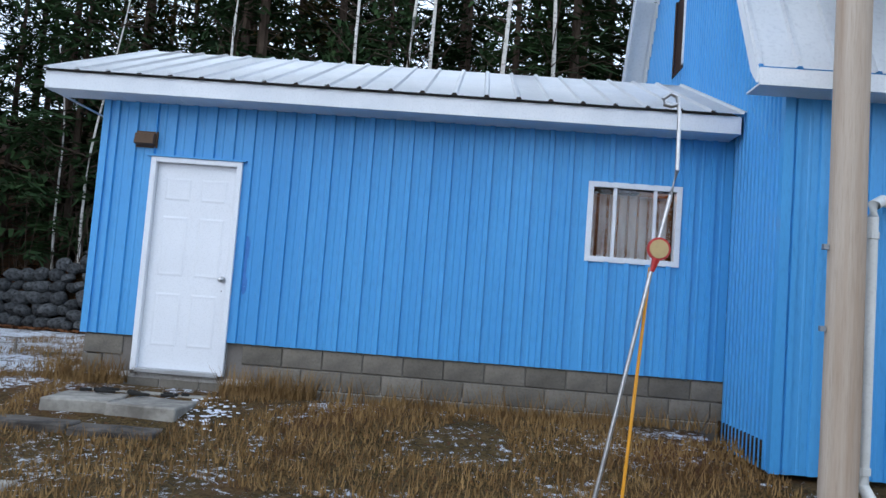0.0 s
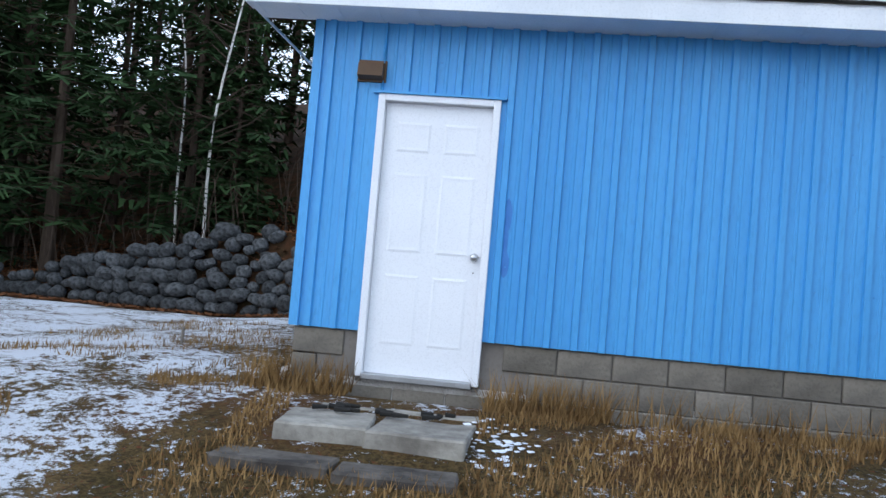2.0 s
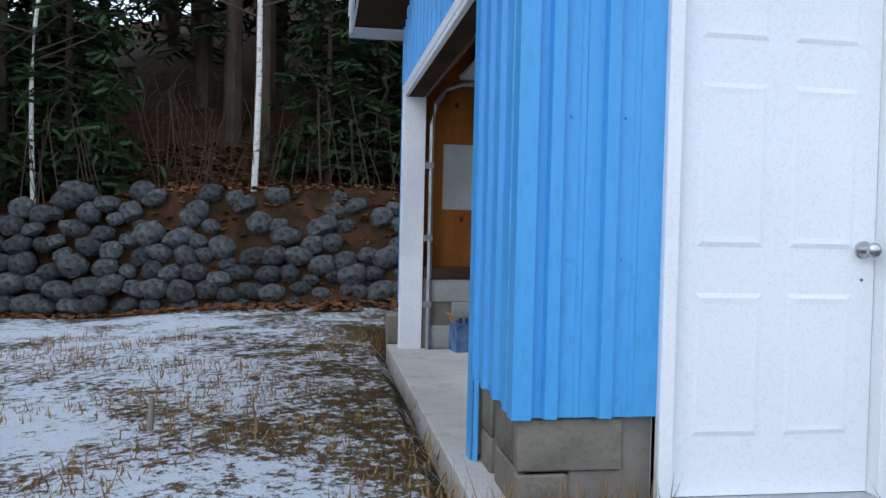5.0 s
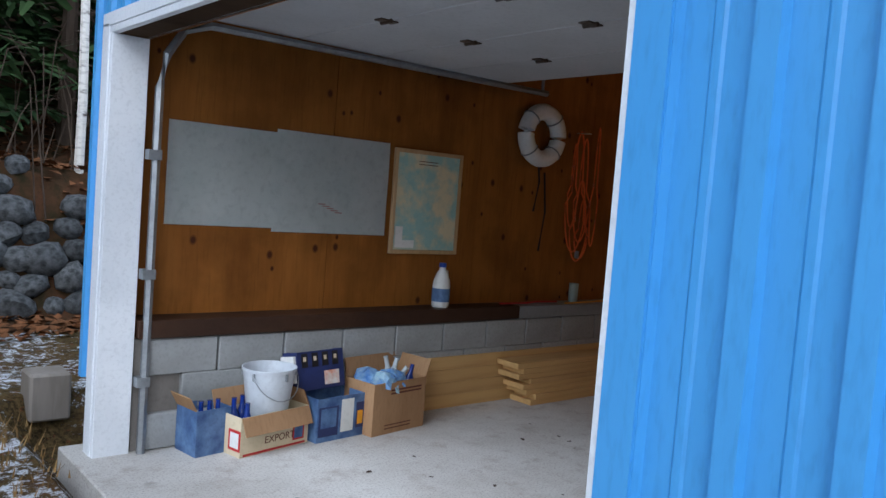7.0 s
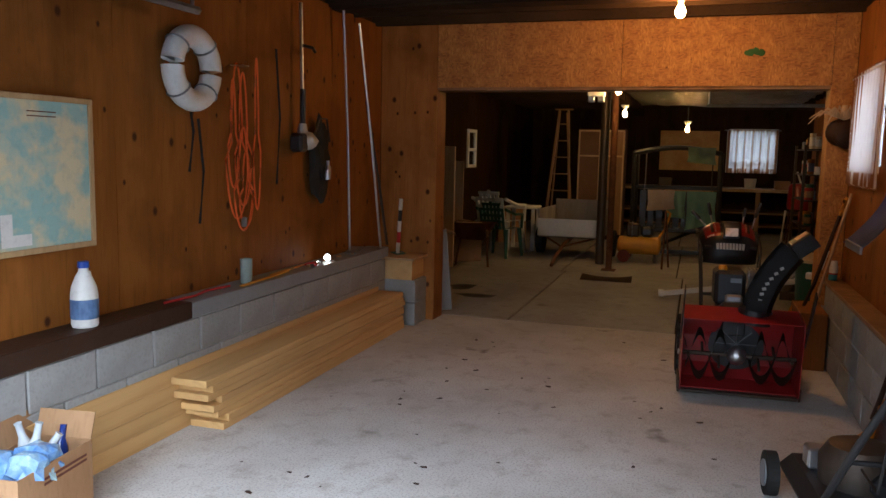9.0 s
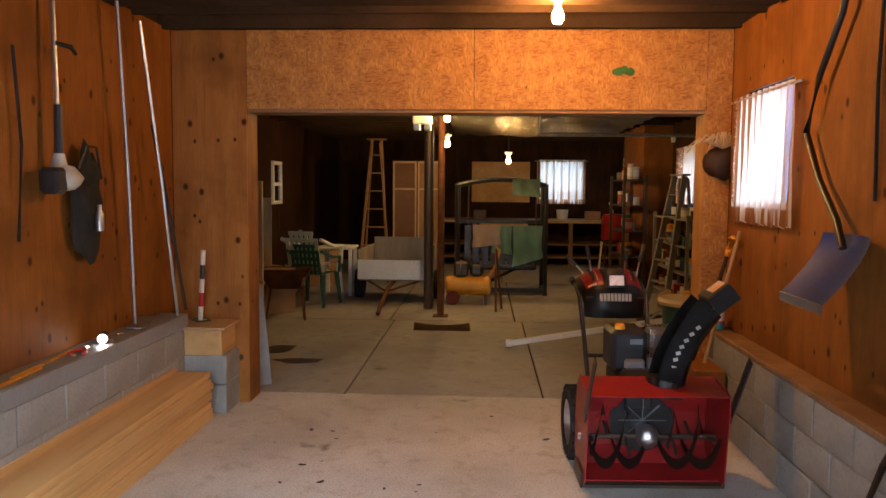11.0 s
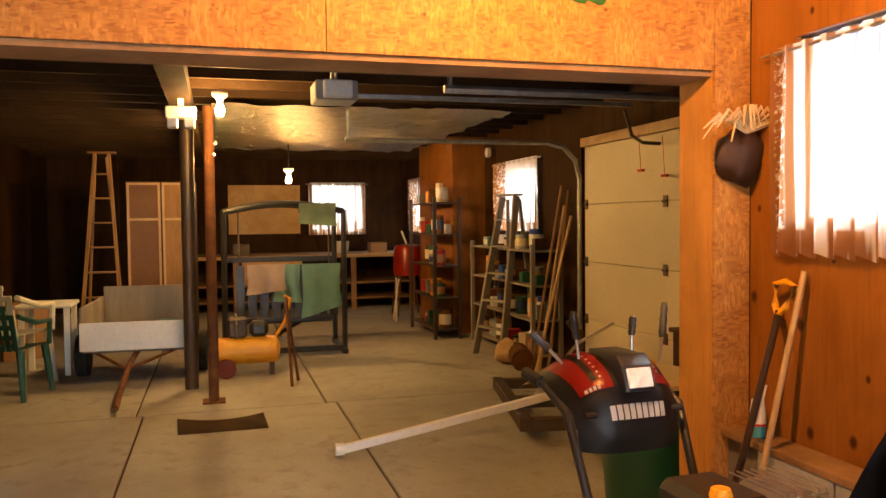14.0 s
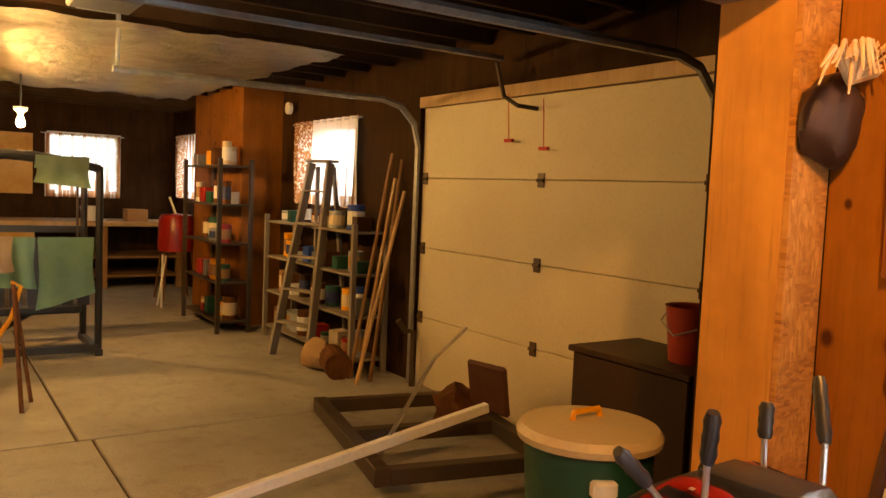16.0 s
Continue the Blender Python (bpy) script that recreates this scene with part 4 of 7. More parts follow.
def ply_run(parent, axis, at0, at1, u0, u1, z0, z1, holes, material, sheet=1.22):
    u = u0
    while u < u1 - 0.01:
        b = min(u + sheet, u1)
        bm = B()
        for a, c, lo, hi in rects(u + 0.002, b - 0.002, z0, z1, holes):
            if axis == "y":
                box(bm, a, c, at0, at1, lo, hi)
            else:
                box(bm, at0, at1, a, c, lo, hi)
        if len(bm.verts):
            part("plywood_sheet", bm, material, parent)
        else:
            bm.free()
        u = b
ply_run(north, "y", 4.012, 4.038, 0.13, 6.02, 0.62, 2.62, [], PLY_Y)
ply_run(south, "y", 0.132, 0.158, 0.13, 6.02, 0.60, 2.62, [DOOR, WIN], PLY_Y)
ply_run(west, "x", 0.132, 0.155, 0.16, 4.01, 0.60, 2.62, [GAR], PLY_X)

def ledge_wall(y0, y1, material, face, name):
    w = thing(name, "", "", kind="structure")
    part("mortar", bx(0.16, 6.02, min(y0, y1), max(y0, y1), -0.05, 0.585), MORTAR, w)
    bi = block_mesh("block", 0.39, material, 0.05)
    for r, z in enumerate((0.1, 0.3, 0.49)):
        x = 0.4 + (0.2 if r % 2 else 0)
        while x < 5.9:
            piece("block", bi, w, pose(x, face, z))
            x += 0.4
    return w
lw = ledge_wall(3.87, 4.038, BLOCKIN, 3.86, "ledge_north")
rw = ledge_wall(0.132, 0.26, BLOCKIN, 0.27, "ledge_south")
part("ledge_board", bx(0.16, 6.02, 0.158, 0.30, 0.585, 0.615, bev=0.004), WOOD, rw)
part("ledge_board", bx(0.16, 2.90, 3.815, 4.01, 0.592, 0.685, bev=0.004), DARKBR, lw)
part("ledge_board", bx(2.90, 5.75, 3.815, 4.01, 0.592, 0.68, bev=0.004), GREYM, lw)

# partition with the wide opening
OP = (0.33, 3.48, -0.1, 2.08)
parti = thing("wall_partition", "", "", kind="structure")
bm = B()
for a, b, lo, hi in rects(0.135, 4.04, 0.0, 2.72, [OP]):
    box(bm, 6.0395, 6.25, a, b, lo, hi)
box(bm, 6.04, 6.25, 4.04, 4.95, 0, 2.72)
part("wall_core", bm, JOIST, parti)
ply_run(parti, "x", 6.02, 6.038, 0.16, 0.33, 0.0, 2.62, [], OSB)
ply_run(parti, "x", 6.02, 6.038, 3.48, 4.01, 0.0, 2.62, [], PLY_X)
for a, b in ((0.33, 1.9), (1.9, 3.48)):
    part("header_board", bx(6.02, 6.038, a + 0.002, b - 0.002, 2.08, 2.62), OSB, parti)
part("jamb_board", bx(6.039, 6.27, 0.31, 0.331, 0.0, 2.08), PLY_J, parti)
part("jamb_board", bx(6.039, 6.27, 3.479, 3.502, 0.0, 2.08), PLY_Y, parti)
part("head_board", bx(6.041, 6.27, 0.332, 3.478, 2.057, 2.083), WOOD, parti)
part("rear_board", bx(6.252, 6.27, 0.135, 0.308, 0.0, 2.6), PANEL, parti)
bm = B()
box(bm, 5.72, 6.018, 3.55, 3.84, 0.0, 0.20, bev=0.006)
box(bm, 5.72, 6.018, 3.55, 3.84, 0.205, 0.40, bev=0.006)
part("block_pier", bm, BLOCKIN, parti)
bm = B()
box(bm, 5.72, 6.018, 3.58, 3.86, 0.40, 0.58, bev=0.004)
part("wood_bracket", bm, PINE, parti)
part("bracket_shelf", bx(5.66, 6.018, 3.54, 3.90, 0.58, 0.60, bev=0.003), PALEWOOD, parti)

# ceilings
bm = B()
for i in range(13):
    x = 0.35 + i * 0.46
    box(bm, x, x + 0.04, 0.13, 4.04, 2.60, 2.70)
box(bm, 0.13, 6.02, 0.13, 4.04, 2.70, 2.72)
box(bm, 4.98, 5.16, 0.2, 4.0, 2.585, 2.60)
solid("ceiling", bm, JOIST, "dark exposed joists and boards", kind="structure")
bm = B()
for i in range(24):
    x = 6.5 + i * 0.45
    box(bm, x, x + 0.045, -1.1, 4.95, 2.52, 2.68)
box(bm, 6.40, 17.3, -1.1, 0.1, 2.68, 2.70)
box(bm, 6.25, 17.3, 0.1, 4.95, 2.68, 2.70)
box(bm, 6.27, 17.3, 2.45, 2.62, 2.40, 2.52)
solid("ceiling_barn", bm, JOIST, "dark exposed joists over the barn room", kind="structure")
bm = B()
rf = random.Random(3)
def foil_pt(u, v):
    x, y = 9.9 + 4.2 * u, -0.3 + 2.6 * v
    return (x, y, 2.44 - 0.10 * math.sin(math.pi * u) * math.sin(math.pi * v) + 0.035 * noise.noise(Vector((x * 3, y * 3, 0))) + 0.02 * noise.noise(Vector((x * 9, y * 9, 2))))
grid(bm, foil_pt, 60, 40)
thicken(bm, 0.004)
solid("foil_insulation", bm, FOIL, "crumpled foil-faced insulation sagging under the joists", "insulation", smooth=False)

# barn inner walls
bn = thing("wall_barn", "", "", kind="structure")
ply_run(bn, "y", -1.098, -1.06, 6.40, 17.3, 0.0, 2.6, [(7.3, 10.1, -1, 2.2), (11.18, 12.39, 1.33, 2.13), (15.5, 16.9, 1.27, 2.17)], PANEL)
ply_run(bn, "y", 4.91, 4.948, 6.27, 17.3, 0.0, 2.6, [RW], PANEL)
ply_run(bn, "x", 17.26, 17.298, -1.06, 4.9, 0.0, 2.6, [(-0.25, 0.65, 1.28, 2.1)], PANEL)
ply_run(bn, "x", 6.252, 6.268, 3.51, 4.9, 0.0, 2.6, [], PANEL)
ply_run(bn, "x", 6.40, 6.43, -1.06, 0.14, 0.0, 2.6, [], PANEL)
part("chimney_box", bx(12.9, 14.6, -1.06, -0.62, 0.0, 2.6, bev=0.004), PLY_Y, bn)


# ---------- outside, by the door ----------
rd = random.Random(21)
def slab_thing(x0, x1, y0, y1, z0, z1, turn, label, material=SLABM):
    bm = B()
    box(bm, x0, x1, y0, y1, z0, z1, bev=0.012)
    bmesh.ops.subdivide_edges(bm, edges=bm.edges[:], cuts=3, use_grid_fill=True)
    for v in bm.verts:
        v.co += 0.012 * Vector((noise.noise(v.co * 6), noise.noise(v.co * 6 + Vector((9, 0, 0))), 0.6 * noise.noise(v.co * 5)))
    c = Matrix.Translation(((x0 + x1) / 2, (y0 + y1) / 2, 0))
    bmesh.ops.transform(bm, matrix=c @ pose(0, 0, 0, 0, 0, turn) @ c.inverted(), verts=bm.verts)
    solid("step_stone", bm, material, label, "step stone", group="stone steps to the door")
slab_thing(0.30, 0.86, -1.28, -0.72, -0.30, -0.125, 4, "flat grey flagstone forming the upper step")
slab_thing(0.88, 1.48, -1.30, -0.70, -0.30, -0.13, -3, "flat grey flagstone forming the upper step")
slab_thing(0.42, 1.50, -0.68, -0.20, -0.28, -0.11, 1, "flat grey flagstone below the door sill")
slab_thing(0.10, 0.78, -1.72, -1.45, -0.42, -0.255, -3, "dark weathered edge stone of the lower step", SLABD)
slab_thing(0.80, 1.46, -1.76, -1.48, -0.42, -0.265, 2, "dark weathered edge stone of the lower step", SLABD)
slab_thing(0.15, 1.45, -1.44, -1.32, -0.42, -0.29, 0, "grey stone riser between the steps")
slab_thing(0.62, 1.02, -3.0, -2.72, -0.52, -0.45, 8, "small half-buried grey flagstone in the grass")
bm = B()
for i in range(16):
    x, y = rd.uniform(0.4, 1.35), rd.uniform(-0.85, -0.62)
    cyl(bm, (x, y, -0.10), (x + rd.uniform(0.03, 0.12), y + rd.uniform(-0.03, 0.03), -0.098), 0.018, 0.012, n=6)
solid("bark_scraps", bm, RUBBER, "dark scraps of bark lying on the step stones", "bark", kind="stuff")
bm = B()
for i in range(70):
    a, r = rd.uniform(0, 6.28), rd.uniform(0.02, 0.34)
    x, y = 1.68 + r * math.cos(a) * 0.9, -0.98 + r * math.sin(a) * 1.4
    ball(bm, (x, y, ground_z(x, y) + 0.002), rd.uniform(0.012, 0.036), 1, (1, 1, 0.2), 0.7)
solid("snow_patches", bm, SNOWM, "small clumps of snow by the steps", "snow", kind="stuff")

bm = B()
cyl(bm, (-1.55, 1.5, -0.3), (-1.53, 1.5, 0.12), 0.02, 0.016, n=8)
solid("stake", bm, GREYWOOD, "short grey wooden stake in the lawn", "stake")

pole = thing("utility_pole", "thick weathered wooden utility pole beside the barn", "pole", pose(6.53, -1.92, ground_z(6.4, -1.92)))
bm = B()
tube(bm, [(0.01 * math.sin(i), 0, -0.4 + i * 0.85) for i in range(11)], [0.135 - 0.002 * i for i in range(11)], n=18)
part("shaft", bm, POLEW, pole, smooth=True)
for z in (1.3, 1.9):
    part("bolt", bx(-0.17, -0.13, -0.02, 0.02, z - 0.01, z + 0.03), GALV, pole)
down = thing("downspout", "white plastic downspout with an elbow at its foot", "downspout", pose(6.77, -1.80, 0))
bm = B()
tube(bm, [(0.6, 0.7, 2.0), (0.12, 0.1, 1.93), (0.02, 0.02, 1.88), (0, 0, 1.78), (0, 0, 0.0), (0, 0, -0.2), (0.03, -0.08, -0.3), (0.05, -0.22, -0.34)], 0.045, n=14)
part("pipe", bm, WPLAST, down, smooth=True)
for z in (1.62, -0.12):
    bm = B()
    cyl(bm, (0, 0, z), (0, 0, z + 0.05), 0.053, n=14)
    part("collar", bm, WPLAST, down)

mk = thing("plow_marker", "grey metal rod with a red-rimmed round reflector and a yellow rod", "marker", pose(4.12, -5.0, -0.54))
bm = B()
tube(bm, [(0, 0, -0.1), (0.16, 0, 0.80), (0.32, 0, 1.66), (0.36, 0, 1.86), (0.378, 0, 1.95), (0.375, 0, 2.16), (0.365, 0, 2.215), (0.34, 0, 2.225), (0.315, 0, 2.205), (0.32, 0, 2.185), (0.345, 0, 2.18), (0.37, 0, 2.19)], 0.0075, n=8)
part("rod", bm, STEEL, mk, smooth=True)
bm = B()
cyl(bm, (0.325, -0.012, 1.665), (0.325, -0.022, 1.665), 0.041, n=24)
tube(bm, [(0.318, -0.016, 1.63), (0.307, -0.014, 1.585)], [0.014, 0.007], n=8)
part("reflector_rim", bm, mat("red_plastic", (0.55, 0.03, 0.03), rough=0.4), mk)
bm = B()
cyl(bm, (0.325, -0.0225, 1.665), (0.325, -0.026, 1.665), 0.033, n=24)
part("reflector", bm, mat("amber_reflector", (0.62, 0.45, 0.2), rough=0.25), mk)
bm = B()
tube(bm, [(0.20, 0.02, -0.1), (0.305, 0.012, 1.60)], 0.006, n=8)
part("yellow_rod", bm, YELLOW, mk)
bm = B()
box(bm, -0.04, 0.20, 5.05, 5.30, -0.15, 0.15, bev=0.015)
solid("timber_block", bm, GREYWOOD, "short grey timber block in the grass by the corner", "timber")

# ---------- garage: the raised door and its tracks ----------
gd = thing("overhead_door", "raised sectional garage door, pale underside overhead", "garage door")
ODW = mat("pale_grey_door_back", (0.55, 0.56, 0.57), (0.47, 0.48, 0.49), rough=0.5, big=1.5, relief=0.03)
for i in range(4):
    part("door_section", bx(0.42 + i * 0.545, 0.42 + i * 0.545 + 0.54, 0.84, 3.84, 2.245, 2.285, bev=0.006), ODW, gd)
for i in range(1, 4):
    for y in (1.4, 2.2, 3.0):
        bm = B()
        box(bm, 0.42 + i * 0.545 - 0.05, 0.42 + i * 0.545 + 0.05, y - 0.03, y + 0.03, 2.238, 2.246)
        cyl(bm, (0.42 + i * 0.545, y - 0.04, 2.238), (0.42 + i * 0.545, y + 0.04, 2.238), 0.012, n=8)
        part("hinge", bm, DARKST, gd)
bm = B()
box(bm, 0.52, 0.68, 2.12, 2.24, 2.215, 2.246, bev=0.012)
part("handle", bm, BLACK, gd)
for y in (0.755, 3.82):
    bm = B()
    pts = [(0.2, y, 0.0), (0.2, y, 1.86), (0.23, y, 2.03), (0.31, y, 2.16), (0.45, y, 2.21), (3.0, y, 2.23)]
    tube(bm, pts, 0.022, n=6)
    part("track", bm, GALV, gd)
    for z in (0.35, 0.9, 1.5):
        part("track_bracket", bx(0.155, 0.22, y - 0.03, y + 0.03, z, z + 0.05), GALV, gd)
bm = B()
for y in (0.755, 3.82):
    cyl(bm, (2.95, y, 2.23), (2.95, y, 2.62), 0.012, n=6)
part("hanger", bm, GALV, gd)
bm = B()
cyl(bm, (0.22, 0.84, 2.45), (0.22, 3.8, 2.45), 0.016, n=8)
part("torsion_shaft", bm, DARKST, gd)

# ---------- left wall ----------
before = set(scene.objects)
ch = thing("wall_chart", "two overlapping pale paper charts pinned to the plywood", "chart")
def paper(x0, x1, z0, z1, y, w):
    bm = B()
    grid(bm, lambda u, v: (x0 + (x1 - x0) * u, y - 0.004 - 0.007 * (0.5 + noise.noise(Vector((u * w, v * 2.5, x0)))) , z0 + (z1 - z0) * v), 14, 8)
    thicken(bm, 0.0008)
    return bm
part("chart_sheet", paper(0.25, 0.92, 1.145, 1.70, 3.829, 4), PAPER, ch, smooth=True)
part("chart_sheet", paper(0.88, 1.69, 1.125, 1.72, 3.822, 5), PAPER, ch, smooth=True)
bm = B()
for i in range(5):
    box(bm, 1.18 + i * 0.03, 1.23 + i * 0.03, 3.806, 3.8075, 1.30 - i * 0.012, 1.306 - i * 0.012)
part("red_marks", bm, mat("pale_red_print", (0.55, 0.28, 0.27), rough=0.7), ch)

fm = thing("framed_map", "coloured paper map in a pale wooden frame", "map")
FX0, FX1, FZ0, FZ1 = 1.735, 2.315, 1.01, 1.70
part("map_sheet", bx(FX0 + 0.02, FX1 - 0.02, 3.812, 3.82, FZ0 + 0.02, FZ1 - 0.02), CHART, fm)
for a in ((FX0, FX1, FZ0, FZ0 + 0.026), (FX0, FX1, FZ1 - 0.026, FZ1), (FX0, FX0 + 0.026, FZ0 + 0.026, FZ1 - 0.026), (FX1 - 0.026, FX1, FZ0 + 0.026, FZ1 - 0.026)):
    part("frame_bar", bx(a[0], a[1], 3.802, 3.829, a[2], a[3], bev=0.003), PALEWOOD, fm)
part("legend", bx(FX0 + 0.04, FX0 + 0.2, 3.8095, 3.8115, FZ0 + 0.04, FZ0 + 0.09), WPLAST, fm)
part("legend", bx(FX0 + 0.04, FX0 + 0.10, 3.8095, 3.8115, FZ0 + 0.09, FZ0 + 0.18), WPLAST, fm)
for k in range(2):
    part("title_bar", bx(FX0 + 0.2, FX0 + 0.36, 3.8095, 3.8115, FZ1 - 0.075 - 0.02 * k, FZ1 - 0.07 - 0.02 * k), INK, fm)

ring = thing("life_ring", "white foam life ring hung on the plywood", "life ring", pose(3.05, 3.77, 1.92))
bm = B()
tube(bm, [(0.175 * math.cos(a), 0, 0.175 * math.sin(a)) for a in [k * math.tau / 36 for k in range(36)]], 0.062, n=14, closed=True)
part("ring", bm, WPLAST, ring, smooth=True)
for a in (0.8, 2.4, 3.9, 5.5):
    bm = B()
    c, d = Vector((math.cos(a), 0, math.sin(a))), Vector((-math.sin(a), 0, math.cos(a)))
    tube(bm, [c * 0.175 + c * 0.065 * math.cos(t) + Vector((0, 0.065 * math.sin(t), 0)) for t in [k * math.tau / 14 for k in range(14)]], 0.006, n=5, closed=True)
    part("rope_band", bm, GREYM, ring)

jug = thing("bleach_jug", "white plastic jug with a blue label and cap", "jug", pose(2.13, 3.72, 0.66, 0, 0, 20))
bm = B()
lathe(bm, [(0.0, 0.0), (0.055, 0.0), (0.06, 0.012), (0.06, 0.15), (0.055, 0.185), (0.035, 0.235), (0.022, 0.255), (0.022, 0.275), (0, 0.275)], 20)
part("body", bm, WPLAST, jug, smooth=True)
bm = B()
lathe(bm, [(0.0, 0.30), (0.024, 0.30), (0.026, 0.272), (0.0, 0.272)], 16)
part("cap", bm, BLUEP, jug)
bm = B()
lathe(bm, [(0.0612, 0.04), (0.0618, 0.045), (0.0618, 0.125), (0.0612, 0.13)], 20)
part("label", bm, SKYBLUE, jug, "blue and white printed label")
bm = B()
tube(bm, [(0.03, 0, 0.235), (0.06, 0, 0.24), (0.073, 0, 0.2), (0.07, 0, 0.16), (0.055, 0, 0.15)], 0.011, n=8)
part("handle", bm, WPLAST, jug, smooth=True)

# stacked planks, two stacks
def plank_at(x0, x1, y0, y1, z, label, group):
    bm = B()
    box(bm, 0, x1 - x0, 0, y1 - y0, 0, 0.038, bev=0.003)
    solid("plank", bm, PINE, label, "plank", at=pose(x0, y0, z, 0, 0, rd.uniform(-0.25, 0.25)), group=group)
z = 0.0
for i, x0 in enumerate((2.80, 2.84, 2.76, 2.72, 2.78, 2.66, 2.70, 2.64)):
    plank_at(x0, 5.60 + rd.uniform(-0.1, 0.0), 3.43 + rd.uniform(-0.012, 0.012), 3.645, z, "fresh yellow pine plank in a stack along the wall", "planks stacked along the wall")
    z += 0.0395
for i in range(5):
    bm = B()
    box(bm, 0, 4.1, 0, 0.036, 0, 0.088, bev=0.003)
    solid("plank", bm, PINE, "pale pine plank standing on edge against the blocks", "plank", at=pose(1.35 + rd.uniform(-0.05, 0.05), 3.648 - 0.0005 * i, 0.0 + i * 0.089), group="planks on edge by the wall") if i < 4 else bm.free()

# boxes of empties
def carton(name, at, w, d, h, material, label, flaps=()):
    c = thing(name, label, "box", at)
    t = 0.006
    for a in ((-w / 2, w / 2, -d / 2, -d / 2 + t), (-w / 2, w / 2, d / 2 - t, d / 2), (-w / 2, -w / 2 + t, -d / 2 + t, d / 2 - t), (w / 2 - t, w / 2, -d / 2 + t, d / 2 - t)):
        part("side", bx(*a, 0.0, h), material, c)
    part("bottom", bx(-w / 2 + t, w / 2 - t, -d / 2 + t, d / 2 - t, 0.0, t), material, c)
    for side, ang in flaps:
        bm = B()
        L = w if side in "fb" else d
        box(bm, -L / 2 + 0.004, L / 2 - 0.004, -0.003, 0.003, 0, min(w, d) * 0.42)
        rot = {"f": pose(0, -d / 2, h, ang, 0, 0), "b": pose(0, d / 2, h, -ang, 0, 0), "l": pose(-w / 2, 0, h, 0, 0, 90) @ pose(0, 0, 0, -ang, 0, 0), "r": pose(w / 2, 0, h, 0, 0, 90) @ pose(0, 0, 0, ang, 0, 0)}[side]
        part("flap", bm, CARD, c, "bare brown cardboard flap", at=rot)
    return c


def text_part(words, size, material, parent, at, label=""):
    cu = bpy.data.curves.new("lettering", "FONT")
    cu.body, cu.size, cu.extrude, cu.align_x = words, size, 0.0006, "CENTER"
    tmp = bpy.data.objects.new("tmp_text", cu)
    scene.collection.objects.link(tmp)
    me = bpy.data.meshes.new_from_object(tmp.evaluated_get(bpy.context.evaluated_depsgraph_get()))
    bpy.data.objects.remove(tmp)
    me.materials.clear()
    me.materials.append(material)
    ob = new("lettering", me)
    ob.parent, ob.matrix_basis = parent, at
    return tagged(ob, label)


def bottle(at, material, h=0.23, r=0.031, label="empty brown glass bottle in a carton", cap=None, band=None):
    b = thing("bottle", label, "bottle", at, group="empty bottles")
    bm = B()
    lathe(bm, [(0, 0), (r, 0.0), (r, h * 0.55), (r * 0.85, h * 0.65), (r * 0.42, h * 0.8), (r * 0.38, h * 0.97), (r * 0.45, h), (0, h)], 12)
    part("glass", bm, material, b, smooth=True)
    if band:
        bm = B()
        lathe(bm, [(r + 0.0005, h * 0.15), (r + 0.001, h * 0.16), (r + 0.001, h * 0.46), (r + 0.0005, h * 0.47)], 12)
        part("label", bm, band, b)
    return b


BOX1 = pose(0.73, 3.50, 0.0, 0, 0, 11)
c1 = carton("beer_carton", BOX1, 0.46, 0.24, 0.21, CREAM, "open cream printed carton lettered EXPORT, full of empties", (("f", 155), ("r", -25), ("b", 20)))
text_part("EXPORT", 0.055, INK, c1, pose(0.03, -0.1215, 0.05, 90, 0, 0), "brown lettering")
for a in ((-0.21, 0.21, 0.004, 0.016),):
    part("red_stripe", bx(a[0], a[1], -0.1215, -0.1202, a[2], a[3]), REDINK, c1)
part("red_panel", bx(0.12, 0.20, -0.1215, -0.1202, 0.03, 0.12), REDINK, c1)
part("blue_panel", bx(0.13, 0.19, -0.1222, -0.1216, 0.04, 0.11), SKYBLUE, c1)
part("side_print", bx(-0.2315, -0.2302, -0.12, -0.02, 0.03, 0.14), REDINK, c1)
part("side_print", bx(-0.2325, -0.2316, -0.105, -0.035, 0.045, 0.125), WPLAST, c1)
for x, y in ((-0.15, -0.06), (-0.14, 0.07), (-0.07, 0.09)):
    bottle(BOX1 @ pose(x, y, 0.007), GLASSBL, 0.26, 0.033, "dark blue glass bottle standing in the carton", band=SKYBLUE)
bk = thing("pail", "pale grey plastic pail with a wire handle", "bucket", BOX1 @ pose(0.03, 0.0, 0.17))
bm = B()
lathe(bm, [(0, 0.0), (0.105, 0.0), (0.112, 0.01), (0.142, 0.245), (0.148, 0.245), (0.150, 0.262), (0.143, 0.262), (0.136, 0.24), (0.106, 0.012), (0, 0.012)], 32)
part("body", bm, mat("pale_grey_plastic", (0.55, 0.58, 0.62), (0.48, 0.51, 0.55), rough=0.4), bk, smooth=True)
bm = B()
tube(bm, [(0.15 * math.cos(a), -0.05 - 0.09 * math.sin(a), 0.235 - 0.14 * math.sin(a)) for a in [k * math.pi / 12 for k in range(13)]], 0.003, n=6)
part("bail_handle", bm, GALV, bk)
for i in range(5):
    part("gusset", bx(-0.004, 0.004, -0.155, -0.14, 0.205, 0.245), bk.children[0].data.materials[0], bk, at=pose(0, 0, 0, 0, 0, 72 * i))
C0 = pose(0.42, 3.56, 0, 0, 0, 8)
c0 = carton("beer_carton", C0, 0.20, 0.2, 0.24, SKYBLUE, "blue printed carton half hidden beside the cream one", (("l", 30),))
